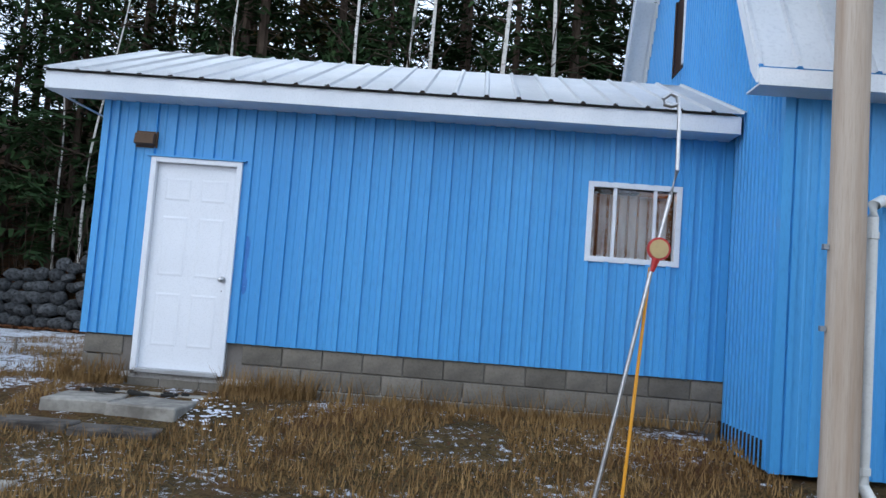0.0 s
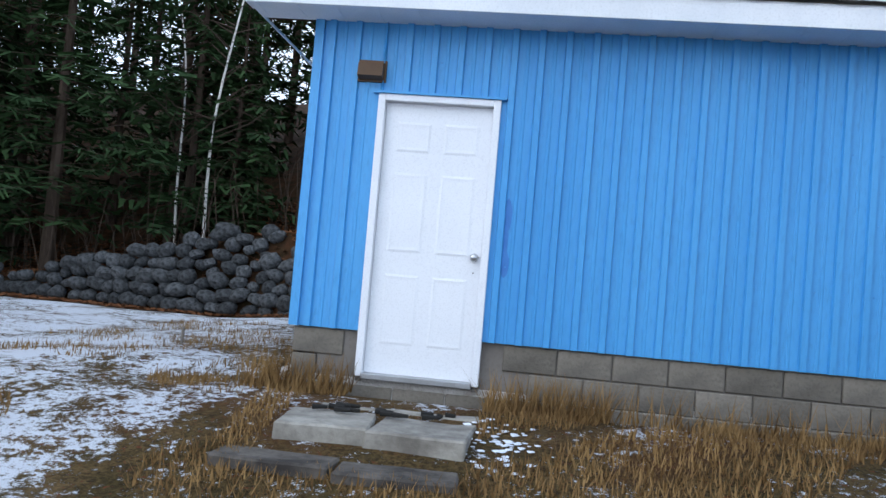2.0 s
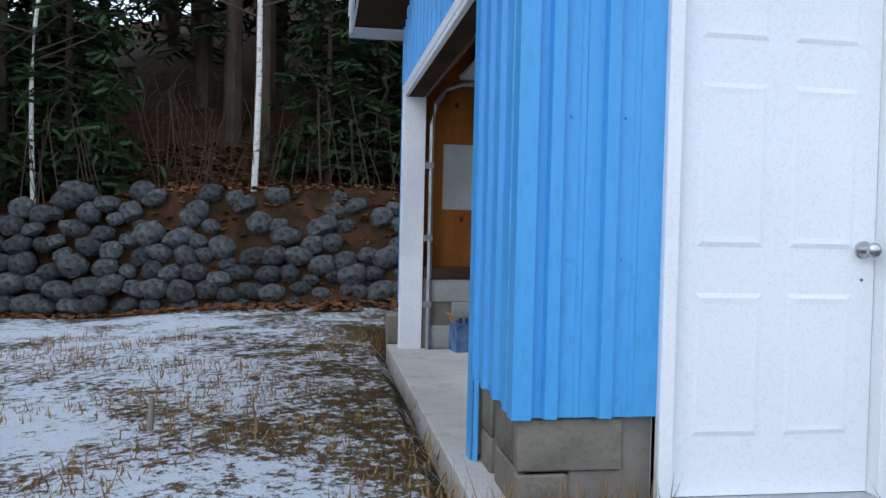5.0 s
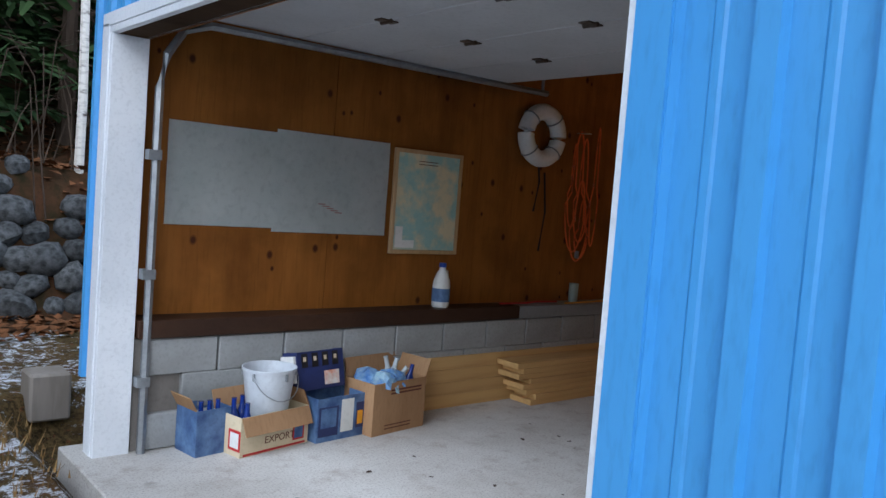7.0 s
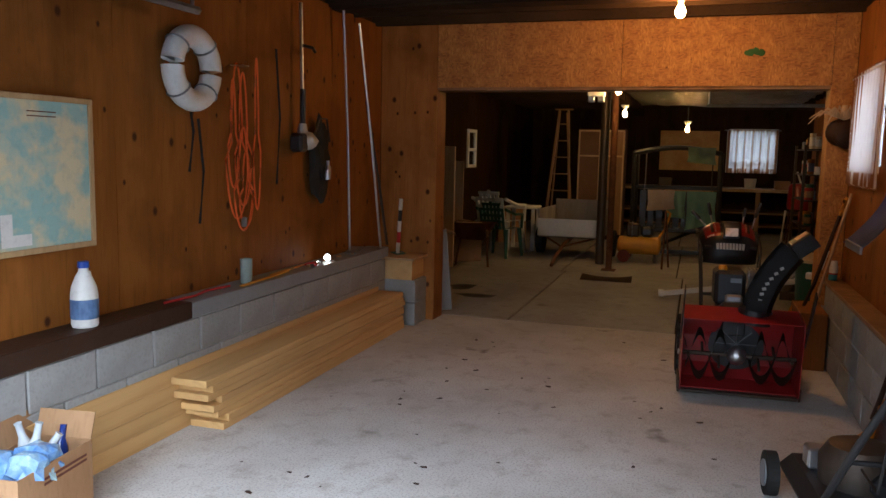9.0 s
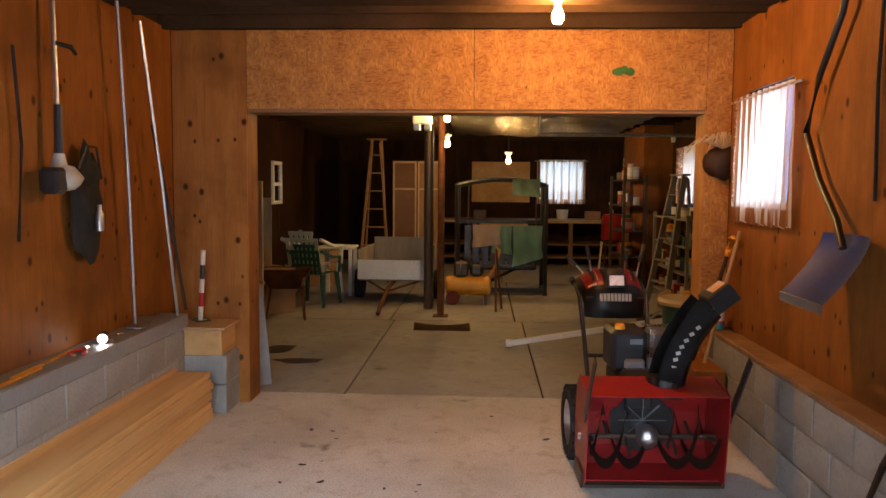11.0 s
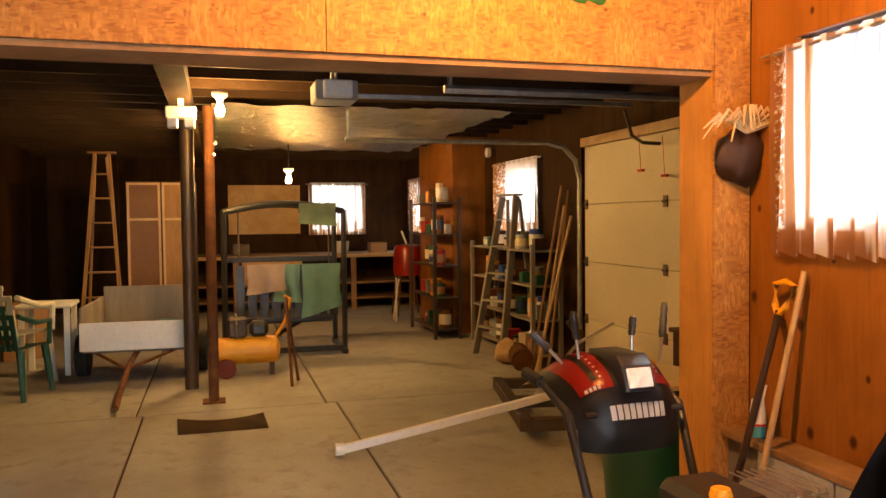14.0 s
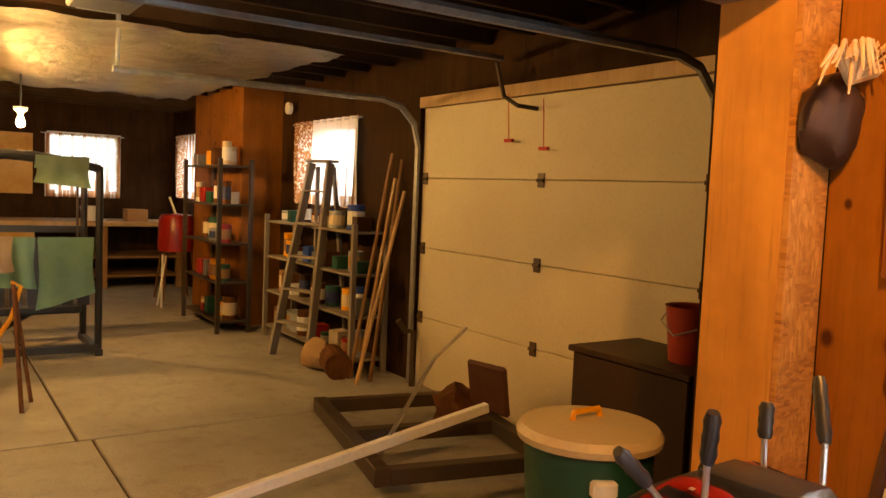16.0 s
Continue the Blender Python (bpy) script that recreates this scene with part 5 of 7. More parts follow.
for k in range(3):
    bottle(C0 @ pose(-0.05 + 0.05 * k, -0.05, 0.007), GLASSBL, 0.27, 0.03, "dark blue glass bottle standing in the carton")
C2 = pose(1.16, 3.50, 0.0, 0, 0, 6)
c2 = carton("beer_carton", C2, 0.34, 0.22, 0.25, SKYBLUE, "blue and white printed carton on the concrete floor")
for x0, x1, z0, z1, mm in ((-0.16, -0.02, 0.03, 0.2, NAVY), (-0.145, -0.035, 0.08, 0.19, SKYBLUE), (0.0, 0.09, 0.04, 0.23, WPLAST), (0.11, 0.17, 0.05, 0.2, NAVY), (0.12, 0.16, 0.07, 0.15, YELLOW)):
    part("print", bx(x0, x1, -0.1115 - 0.0008 * (mm is SKYBLUE or mm is YELLOW), -0.1102, z0, z1), mm, c2)
c3 = carton("bottle_case", pose(1.10, 3.57, 0.26, -12, 0, 8), 0.34, 0.13, 0.22, NAVY, "navy printed case leaning on the carton behind the pail")
for k in range(4):
    part("print", bx(-0.14 + 0.075 * k, -0.095 + 0.075 * k, -0.0665, -0.0652, 0.13, 0.21), BLACK, c3)
    part("print", bx(-0.128 + 0.075 * k, -0.108 + 0.075 * k, -0.0675, -0.0668, 0.165, 0.19), CREAM, c3)
part("print", bx(0.02, 0.13, -0.0665, -0.0652, 0.02, 0.10), mat("orange_print", (0.6, 0.2, 0.1), (0.7, 0.65, 0.6), big=14, rough=0.6), c3)
part("print", bx(-0.19, -0.175, -0.06, 0.06, 0.05, 0.2), WPLAST, c3)
C4 = pose(1.55, 3.49, 0, 0, 0, 8)
c4 = carton("cardboard_box", C4, 0.44, 0.26, 0.31, CARD, "open plain brown cardboard box of plastic empties", (("b", 10), ("r", 20)))
for k in range(2):
    part("red_print", bx(-0.08, 0.18, -0.1315, -0.1302, 0.255 - 0.02 * k, 0.265 - 0.02 * k), INK, c4)
for k in range(2):
    part("red_print", bx(-0.12, 0.1, -0.1315, -0.1302, 0.05 - 0.02 * k, 0.056 - 0.02 * k), INK, c4)
bm = B()
for i in range(7):
    ball(bm, (rd.uniform(-0.13, 0.1), rd.uniform(-0.08, 0.05), 0.26 + rd.uniform(0, 0.06)), rd.uniform(0.05, 0.08), 2, (1, 1, 0.8), 0.8)
solid("plastic_wrapping", bm, BAGPL, "crumpled blue and clear plastic wrapping in the box", "wrapping", at=C4, kind="stuff")
for x, y, a in ((0.05, 0.05, 8), (0.12, 0.04, -10), (0.0, 0.06, 25)):
    bottle(C4 @ pose(x, y, 0.13, a, a, 0), mat("clear_bottle", (0.5, 0.55, 0.58), rough=0.1), 0.29, 0.036, "clear plastic bottle in the cardboard box", band=GREENP)
bottle(C4 @ pose(0.16, 0.0, 0.12, 0, 15, 0), GLASSBL, 0.25, 0.033, "dark blue glass bottle in the cardboard box")

# small things on the ledge
cup = B()
lathe(cup, [(0, 0), (0.036, 0), (0.038, 0.15), (0.034, 0.15), (0.032, 0.01), (0, 0.01)], 18)
solid("tin_cup", cup, mat("grey_green_tin", (0.27, 0.33, 0.30), rough=0.5), "tall grey-green tin on the ledge", "tin", at=pose(3.50, 3.72, 0.657), smooth=True)
lev = thing("folding_rule", "yellow folding rule lying along the ledge", "rule", pose(3.9, 3.70, 0.658, 0, 0, 4))
part("leaf", bx(-0.55, 0.1, -0.012, 0.012, 0, 0.008), YELLOW, lev)
part("leaf", bx(-0.1, 0.5, 0.015, 0.035, 0, 0.008), YELLOW, lev)
strap = B()
tube(strap, [(2.7, 3.72, 0.668), (2.95, 3.70, 0.668), (3.1, 3.74, 0.668), (3.3, 3.71, 0.668)], 0.007, n=6)
solid("twine", strap, REDINK, "thin red twine lying on the ledge", "twine")
tp = thing("pliers", "red-handled pliers lying on the ledge", "pliers", pose(4.38, 3.70, 0.665, 0, 0, 10))
for s in (-1, 1):
    bm = B()
    tube(bm, [(-0.1, s * 0.035, 0.005), (-0.04, s * 0.03, 0.005), (0.03, 0, 0.005)], 0.009, n=8)
    part("grip", bm, REDINK, tp)
bm = B()
tube(bm, [(0.03, 0, 0.005), (0.09, 0, 0.005)], [0.012, 0.005], n=8)
part("jaw", bm, STEEL, tp)
fl = thing("flashlight", "small lit flashlight lying on the ledge", "flashlight", pose(4.62, 3.70, 0.685))
bm = B()
cyl(bm, (0.02, 0.02, 0), (0.12, 0.06, 0), 0.018, n=14)
part("barrel", bm, BLACK, fl)
bm = B()
cyl(bm, (-0.025, 0.0, 0), (0.025, 0.02, 0), 0.028, 0.02, n=16)
part("head", bm, STEEL, fl)
bm = B()
cyl(bm, (-0.030, -0.002, 0), (-0.026, -0.0, 0), 0.023, n=16)
part("lens", bm, glow_mat("flashlight_lens", (1, 0.97, 0.9), 6), fl)
scr = B()
box(scr, 0.0, 0.3, 0, 0.11, 0, 0.012, bev=0.004)
solid("trowel", scr, GALV, "flat grey trowel lying on the ledge", "trowel", at=pose(5.05, 3.66, 0.657, 0, -4, 12))
for i in range(6):
    bm = B()
    box(bm, -0.02, 0.025, -0.01, 0.012, 0, 0.012, bev=0.003)
    solid("wood_scrap", bm, PALEWOOD, "small wood scrap on the ledge", "scrap", at=pose(4.1 + 0.19 * i, 3.73 - 0.03 * (i % 2), 0.657, 0, 0, i * 40))

# hanging on the left wall
cord = thing("extension_cord", "orange extension cord hung in loops from a nail", "cord", pose(3.52, 3.80, 1.0))
for k, (w, top, bot, off) in enumerate(((0.13, 1.0, 0.05, 0.0), (0.10, 0.95, 0.13, 0.06), (0.085, 0.47, 0.0, 0.08), (0.06, 0.9, 0.25, -0.07), (0.045, 1.05, 0.1, 0.19), (0.11, 0.62, -0.02, 0.02))):
    bm = B()
    h = (top - bot) / 2
    tube(bm, [(off + w * math.cos(a) * (1.0 if math.sin(a) < 0 else 0.45), -0.012 - 0.006 * k, (top + bot) / 2 + h * math.sin(a)) for a in [j * math.tau / 28 for j in range(28)]], 0.0065, n=6, closed=True)
    part("loop", bm, ORANGE, cord, smooth=True)
part("plug", bx(0.02, 0.05, -0.05, -0.02, 0.0, 0.06, bev=0.006), GREYM, cord)
part("nail", bx(-0.02, 0.05, -0.07, 0.02, 0.985, 0.99), STEEL, cord)
tr = thing("string_trimmer", "string trimmer with a grey motor hung motor down", "trimmer", pose(4.30, 3.75, 1.55))
bm = B()
tube(bm, [(0.0, 0, 0.1), (0.01, 0.02, 0.95)], 0.013, n=10)
part("shaft", bm, STEEL, tr)
bm = B()
tube(bm, [(0, 0, 0.09), (0.003, 0.0, 0.36)], 0.021, n=10)
part("grip", bm, BLACK, tr)
bm = B()
ball(bm, (0, -0.03, 0.0), 0.085, 2, (1, 0.9, 0.75), 0.2)
cyl(bm, (0, 0, 0.03), (0, 0, 0.12), 0.045, 0.025, n=12)
part("motor_cover", bm, mat("pale_grey_casing", (0.52, 0.50, 0.45), rough=0.45), tr, smooth=True)
part("fuel_tank", bx(-0.15, -0.04, -0.07, 0.03, -0.08, 0.05, bev=0.02), BLACK, tr)
bm = B()
tube(bm, [(0.0, 0, 0.66), (0.07, -0.04, 0.65), (0.13, -0.03, 0.63)], 0.012, n=8)
part("front_handle", bm, BLACK, tr)
hg = thing("black_bag", "dark hose bag hanging on the plywood", "bag", pose(4.62, 3.78, 1.3))
bm = B()
ball(bm, (0, 0, 0.12), 0.19, 3, (0.7, 0.25, 1.5), 0.5)
part("body", bm, RUBBER, hg, smooth=True)
bm = B()
tube(bm, [(-0.12, -0.02, 0.3), (-0.05, -0.03, 0.42), (0.06, -0.03, 0.42), (0.13, -0.02, 0.25)], 0.008, n=6)
part("strap", bm, BLACK, hg)
sp = B()
lathe(sp, [(0, 0), (0.02, 0), (0.022, 0.02), (0.022, 0.09), (0.012, 0.11), (0.012, 0.14), (0, 0.14)], 12)
solid("spray_bottle", sp, STEEL, "small silver bottle hung on the wall", "bottle", at=pose(4.60, 3.70, 1.27), smooth=True)
for i, (x, z, h) in enumerate(((3.05, 1.35, 0.45), (3.14, 1.05, 0.6), (4.02, 1.25, 0.9))):
    bm = B()
    tube(bm, [(x, 3.80, z), (x + 0.03, 3.79, z + h / 2), (x, 3.80, z + h)], 0.008, n=6)
    solid("hanging_cord", bm, RUBBER, "dark cord hanging on the plywood wall", "cord")
for i, (a, b, r, m_) in enumerate((((4.90, 3.72, 2.55), (5.13, 3.76, 0.66), 0.011, STEEL), ((5.20, 3.72, 2.5), (5.55, 3.66, 0.66), 0.010, STEEL), ((5.42, 3.75, 1.9), (5.80, 3.70, 0.66), 0.012, DARKST))):
    bm = B()
    tube(bm, [a, [(p + q) / 2 + (0.02 if k == 0 else 0) for k, (p, q) in enumerate(zip(a, b))], b], r, n=8)
    solid("long_rod", bm, m_, "long thin metal rod leaning in the corner", "rod", group="rods in the corner")
mp = thing("marker_stake", "red and white banded stake leaning in the corner", "stake", pose(5.86, 3.62, 0.58, 6, -8, 0))
for k in range(5):
    bm = B()
    cyl(bm, (0, 0, k * 0.1), (0, 0, k * 0.1 + 0.1), 0.017, n=12)
    part("band", bm, (WPLAST, REDINK, WPLAST, BLACK, WPLAST)[k], mp)
bm = B()
tube(bm, [(5.72, 3.58, 0.588), (5.8, 3.66, 0.59), (5.9, 3.6, 0.589), (5.8, 3.53, 0.588)], 0.006, n=6, closed=True)
solid("cord_loop", bm, GREENP, "small green cord loop on the bracket shelf", "cord")
sh = B()
box(sh, -0.012, 0.012, -0.09, 0.09, 0, 0.78, bev=0.004)
solid("metal_sheet", sh, GREYM, "narrow grey metal sheet leaning in the opening", "metal sheet", at=pose(6.42, 3.36, 0.0, -5, 0, 20))


# set the things of this side against the wall and on its ledge
ON_FLOOR = ("plank", "beer_carton", "pail", "bottle", "bottle_case", "cardboard_box", "plastic_wrapping", "metal_sheet")
for ob in scene.objects:
    if ob not in before and ob.parent is None:
        on_floor = ob.name.split(".")[0] in ON_FLOOR
        ob.matrix_basis = Matrix.Translation((0.075, 0.18, 0.0 if on_floor else 0.026)) @ ob.matrix_basis


# ---------- lamps ----------
def bulb_lamp(x, y, z, drop, label):
    l = thing("bulb_lamp", label, "lamp", pose(x, y, z), group="bare bulbs")
    bm = B()
    lathe(bm, [(0, -0.055), (0.022, -0.05), (0.032, -0.03), (0.034, -0.01), (0.026, 0.018), (0.015, 0.035), (0.015, 0.05), (0, 0.05)], 18)
    o = part("bulb", bm, BULBM, l, "lit bare bulb", smooth=True)
    o.visible_shadow = False
    bm = B()
    lathe(bm, [(0, 0.05), (0.02, 0.048), (0.026, 0.07), (0.055, 0.095), (0.06, 0.12), (0, 0.12)], 20)
    part("socket", bm, WPLAST, l, "white porcelain socket", smooth=True)
    if drop > 0.13:
        bm = B()
        cyl(bm, (0, 0, 0.12), (0, 0, drop), 0.008, n=8)
        part("cord", bm, BLACK, l)
for b, d in zip(BULBS, (0.12, 0.13, 0.45, 0.3)):
    bulb_lamp(*b, d, "lit bare bulb in a white porcelain socket")
lb = thing("light_housing", "pale metal lamp housing fixed under the joists", "lamp", pose(3.25, 2.75, 2.52))
bm = B()
prism(bm, [(-0.16, 0.0), (0.16, 0.0), (0.11, 0.11), (-0.11, 0.11)], "y", -0.12, 0.12)
part("housing", bm, mat("ivory_metal", (0.55, 0.50, 0.40), rough=0.5), lb)


# ---------- garage, right side ----------
def curtain(name, x0, x1, z0, z1, y, material, label, depth=0.022, folds=11):
    c = thing(name, label, "curtain", pose(x0, y, z0))
    w, h = x1 - x0, z1 - z0
    bm = B()
    grid(bm, lambda u, v: (w * u, depth * math.sin(u * folds * math.tau + 1.3 * v) * (0.45 + 0.55 * (1 - v)) + 0.006 * noise.noise(Vector((u * 9, v * 3, 0))), 0.012 * math.sin(u * folds * math.tau) * (1 - v) + h * v), 110, 10)
    part("cloth", bm, material, c, smooth=True)
    bm = B()
    cyl(bm, (-0.06, 0, h - 0.02), (w + 0.06, 0, h - 0.02), 0.007, n=8)
    part("curtain_rod", bm, STEEL, c)
    return c
curtain("curtain", 4.80, 5.84, 1.34, 2.13, 0.20, CURTAIN, "brown and white striped curtain over the garage window")
for k, (x0, x1, z0, z1) in enumerate(((11.05, 12.45, 1.34, 2.15), (15.4, 16.95, 1.27, 2.18))):
    curtain("curtain", x0, x1, z0, z1, -1.02, SHEER, "pale sheer curtain over a barn window", 0.03, 9)
fw = thing("window_4", "white window in the end wall of the barn", "window", kind="structure")
for a in ((-0.29, -0.25, 1.24, 2.14), (0.65, 0.69, 1.24, 2.14), (-0.25, 0.65, 1.24, 1.28), (-0.25, 0.65, 2.1, 2.14)):
    part("window_frame", bx(17.24, 17.32, *a), WHITE, fw)
o = part("pane", bx(17.30, 17.305, -0.25, 0.65, 1.28, 2.1), GLASS, fw)
o.visible_shadow = False
fc = thing("curtain", "pale sheer curtain over the end window", "curtain", pose(17.2, 0.72, 1.22, 0, 0, -90))
bm = B()
grid(bm, lambda u, v: (1.0 * u, 0.02 * math.sin(u * 9 * math.tau), 0.9 * v), 80, 6)
part("cloth", bm, SHEER, fc, smooth=True)
bm = B()
cyl(bm, (-0.05, 0, 0.89), (1.05, 0, 0.89), 0.007, n=8)
part("curtain_rod", bm, STEEL, fc)

tro = thing("straw_plaque", "dark wooden plaque with a tuft of pale straw stalks", "wall ornament", pose(5.985, 0.235, 1.76) @ Matrix.Scale(1.4, 4))
bm = B()
ball(bm, (0, 0, -0.02), 0.085, 3, (0.5, 0.9, 1.0), 0.25)
part("plaque", bm, DARKBR, tro, "dark rough wooden plaque", smooth=True)
for i in range(26):
    a, s = rd.uniform(-1.5, 1.5), rd.uniform(0.05, 0.13)
    bm = B()
    p = Vector((-0.03, 0.0, 0.045))
    q = p + Vector((-0.04, math.sin(a) * s, 0.03 + 0.04 * math.cos(a)))
    w = q + Vector((-0.015, math.sin(a) * s * 0.5, -rd.uniform(0.02, 0.08)))
    tube(bm, (p, q, w), [0.006, 0.005, 0.002], n=5)
    part("stalk", bm, PALEWOOD, tro)
lf = thing("leaf_cutout", "green leaf-shaped cutout pinned on the header", "ornament", pose(6.016, 0.89, 2.335))
for k in range(3):
    bm = B()
    ball(bm, (0, -0.04 + 0.04 * k, 0.012 * (k % 2)), 0.036, 2, (0.12, 1, 0.75), 0.4)
    part("leaflet", bm, LEAF, lf)

# blower
BL = pose(4.49, 0.945, 0.0, 0, 0, 3)
HM = Matrix(((0.85, 0, -0.22, 0.05), (0, 1.0, 0, -0.01), (0, 0, 0.90, 0), (0, 0, 0, 1)))
HO = pose(0, 0.0, 0) @ Matrix.Diagonal((1, 0.9, 1, 1))
sb = thing("snow_blower", "red and black two-stage snow blower with a tall discharge chute", "snow blower", BL)
bm = B()
prof = [(0.0, 0.55), (0.30, 0.565), (0.36, 0.50), (0.385, 0.32), (0.36, 0.12), (0.27, 0.035), (0.05, 0.03)]
inner = [(0.0, 0.543), (0.297, 0.557), (0.352, 0.497), (0.377, 0.32), (0.352, 0.125), (0.268, 0.043), (0.05, 0.038)]
prism(bm, prof + inner[::-1], "y", -0.35, 0.35)
hous = part("auger_housing", bm, REDP, sb, "glossy red auger housing", at=HM)
for s in (-1, 1):
    bm = B()
    prism(bm, [(-0.02, 0.06), (-0.025, 0.50), (0.0, 0.56), (0.30, 0.575), (0.37, 0.5), (0.395, 0.32), (0.37, 0.1), (0.27, 0.02), (0.02, 0.02)], "y", s * 0.352, s * 0.358)
    sp_ = part("side_plate", bm, REDP, sb, at=HM)
    part("skid_shoe", bx(0.02, 0.26, min(s * 0.359, s * 0.372), max(s * 0.359, s * 0.372), 0.0, 0.09, bev=0.004), DARKST, sp_)
    bm = B()
    cyl(bm, (0.17, s * 0.36, 0.25), (0.17, s * 0.375, 0.25), 0.02, n=10)
    part("bolt", bm, STEEL, sp_)
    bm = B()
    box(bm, -0.03, 0.03, -0.004, 0.004, 0.0, 0.44)
    part("drift_cutter", bm, BLACK, sb, "black steel drift cutter bar", at=HM @ pose(0.08, s * 0.366, 0.42, 0, -28, 0))
part("scraper_bar", bx(0.0, 0.06, -0.35, 0.35, 0.012, 0.03), DARKST, sb, at=HM)
bm = B()
cyl(bm, (0.17, -0.35, 0.25), (0.17, 0.35, 0.25), 0.016, n=10)
part("auger_shaft", bm, DARKST, sb, at=HM)
for s in (-1, 1):
    for ph in (0, math.pi):
        bm = B()
        vs = []
        for k in range(41):
            t = k / 40
            a = ph + s * t * math.tau * 1.05
            y = s * (0.06 + 0.27 * t)
            vs.append([bm.verts.new((0.17 + r * math.cos(a), y, 0.25 + r * math.sin(a))) for r in (0.125, 0.185)])
        for p, q in zip(vs, vs[1:]):
            bm.faces.new((p[0], q[0], q[1], p[1]))
        thicken(bm, 0.005)
        part("auger_flight", bm, DARKST, sb, at=HM)
    for k in (0.12, 0.22, 0.31):
        bm = B()
        cyl(bm, (0.17, s * k, 0.25), (0.17 + 0.13 * math.cos(k * 30), s * k, 0.25 + 0.13 * math.sin(k * 30)), 0.009, n=6)
        part("auger_spoke", bm, DARKST, sb, at=HM)
bm = B()
ball(bm, (0.16, 0, 0.25), 0.06, 3, (1, 1.0, 1.05), 0.1)
cyl(bm, (0.16, 0, 0.25), (0.34, 0, 0.25), 0.03, n=12)
part("gearbox", bm, STEEL, sb, "bare cast gearbox", smooth=True)
bm = B()
cyl(bm, (0.37, 0, 0.28), (0.372, 0, 0.28), 0.16, n=28)
cyl(bm, (0.386, 0, 0.28), (0.50, 0, 0.28), 0.175, n=28)
part("impeller_drum", bm, BLACK, sb)
bm = B()
for k in range(4):
    box(bm, -0.02, 0.02, -0.13, 0.13, -0.002, 0.002, m=pose(0.355, 0, 0.28, 45 * k, 0, 0))
part("impeller_blade", bm, GREYM, sb, at=HM)
# chute, leaning to its right
bm = B()
cyl(bm, (0.46, -0.09, 0.40), (0.46, -0.10, 0.49), 0.105, n=24)
part("chute_ring", bm, BLACK, sb)
bm = B()
sec = []
for k in range(9):
    t = k / 8
    c = Vector((0.46 - 0.03 * t, -0.10 - 0.15 * t * t - 0.04 * t, 0.46 + 0.42 * t))
    d = Vector((0, -0.30 * t - 0.02, 0.38)).normalized()
    n_ = Vector((1, 0, 0))
    o_ = d.cross(n_).normalized()
    w, dp = 0.085 - 0.012 * t, 0.085
    sec.append([bm.verts.new(c + n_ * a * w + o_ * b * dp) for a, b in ((-1, 0.9), (-1, -0.6), (-0.5, -1), (0.5, -1), (1, -0.6), (1, 0.9))])
for p, q in zip(sec, sec[1:]):
    for j in range(5):
        bm.faces.new((p[j], p[j + 1], q[j + 1], q[j]))
thicken(bm, 0.006)
ch_ = part("chute", bm, BLACK, sb, "glossy black curved discharge chute", smooth=True)
bm = B()
box(bm, -0.085, 0.085, -0.12, 0.02, -0.012, 0.012, bev=0.008)
box(bm, -0.085, -0.078, -0.12, 0.02, -0.09, 0.0)
box(bm, 0.078, 0.085, -0.12, 0.02, -0.09, 0.0)
part("chute_deflector", bm, BLACK, sb, at=pose(0.43, -0.285, 0.925, -38, 0, 0))
bm = B()
for k in range(8):
    bm = B()
    box(bm, -0.088, -0.0865, -0.012, 0.012, 0.0, 0.018, m=pose(0.462 - 0.03 * k / 8, -0.11 - 0.0024 * k * k, 0.53 + 0.034 * k, -4 * k, 0, 0))
    part("chute_decal", bm, WPLAST, sb)
part("warning_label", bx(-0.05, 0.05, -0.11, -0.03, 0.0125, 0.0135), mat("orange_warning_print", (0.62, 0.24, 0.12), (0.7, 0.6, 0.5), big=30, rough=0.5), sb, at=pose(0.43, -0.285, 0.925, -38, 0, 0))
bm = B()
tube(bm, [(0.44, -0.2, 0.62), (0.66, -0.1, 0.58), (0.92, 0.04, 0.62)], 0.005, n=6)
part("chute_cable", bm, STEEL, sb)
# engine
eng = part("engine_block", bx(0.50, 0.82, -0.14, 0.17, 0.36, 0.56, bev=0.02), DARKST, sb)
part("engine_cover", bx(0.52, 0.78, 0.0, 0.20, 0.56, 0.80, bev=0.025), BLACK, sb)
part("cover_badge", bx(0.517, 0.5195, 0.03, 0.10, 0.72, 0.75), GREYM, sb)
bm = B()
lathe(bm, [(0, 0), (0.028, 0), (0.03, 0.012), (0.024, 0.03), (0, 0.03)], 14, pose(0.56, 0.15, 0.80))
part("fuel_cap", bm, YELLOW, sb, "yellow fuel cap")
muf = part("muffler", bx(0.54, 0.72, -0.16, -0.02, 0.66, 0.79, bev=0.02), STEEL, sb)
bm = B()
for k in range(7):
    bm = B()
    tube(bm, [(0.532, -0.165 + 0.025 * k, 0.65), (0.532, -0.165 + 0.025 * k, 0.80), (0.73, -0.165 + 0.025 * k, 0.80)], 0.003, n=5)
    part("guard_wire", bm, STEEL, muf)
for k in range(4):
    bm = B()
    tube(bm, [(0.531, -0.17, 0.66 + 0.042 * k), (0.531, -0.01, 0.66 + 0.042 * k)], 0.003, n=5)
    part("guard_wire", bm, STEEL, muf)
part("carburettor", bx(0.49, 0.56, 0.02, 0.13, 0.56, 0.64, bev=0.012), STEEL, sb)
part("carburettor_box", bx(0.49, 0.6, -0.12, 0.0, 0.56, 0.65, bev=0.01), GREYM, sb)
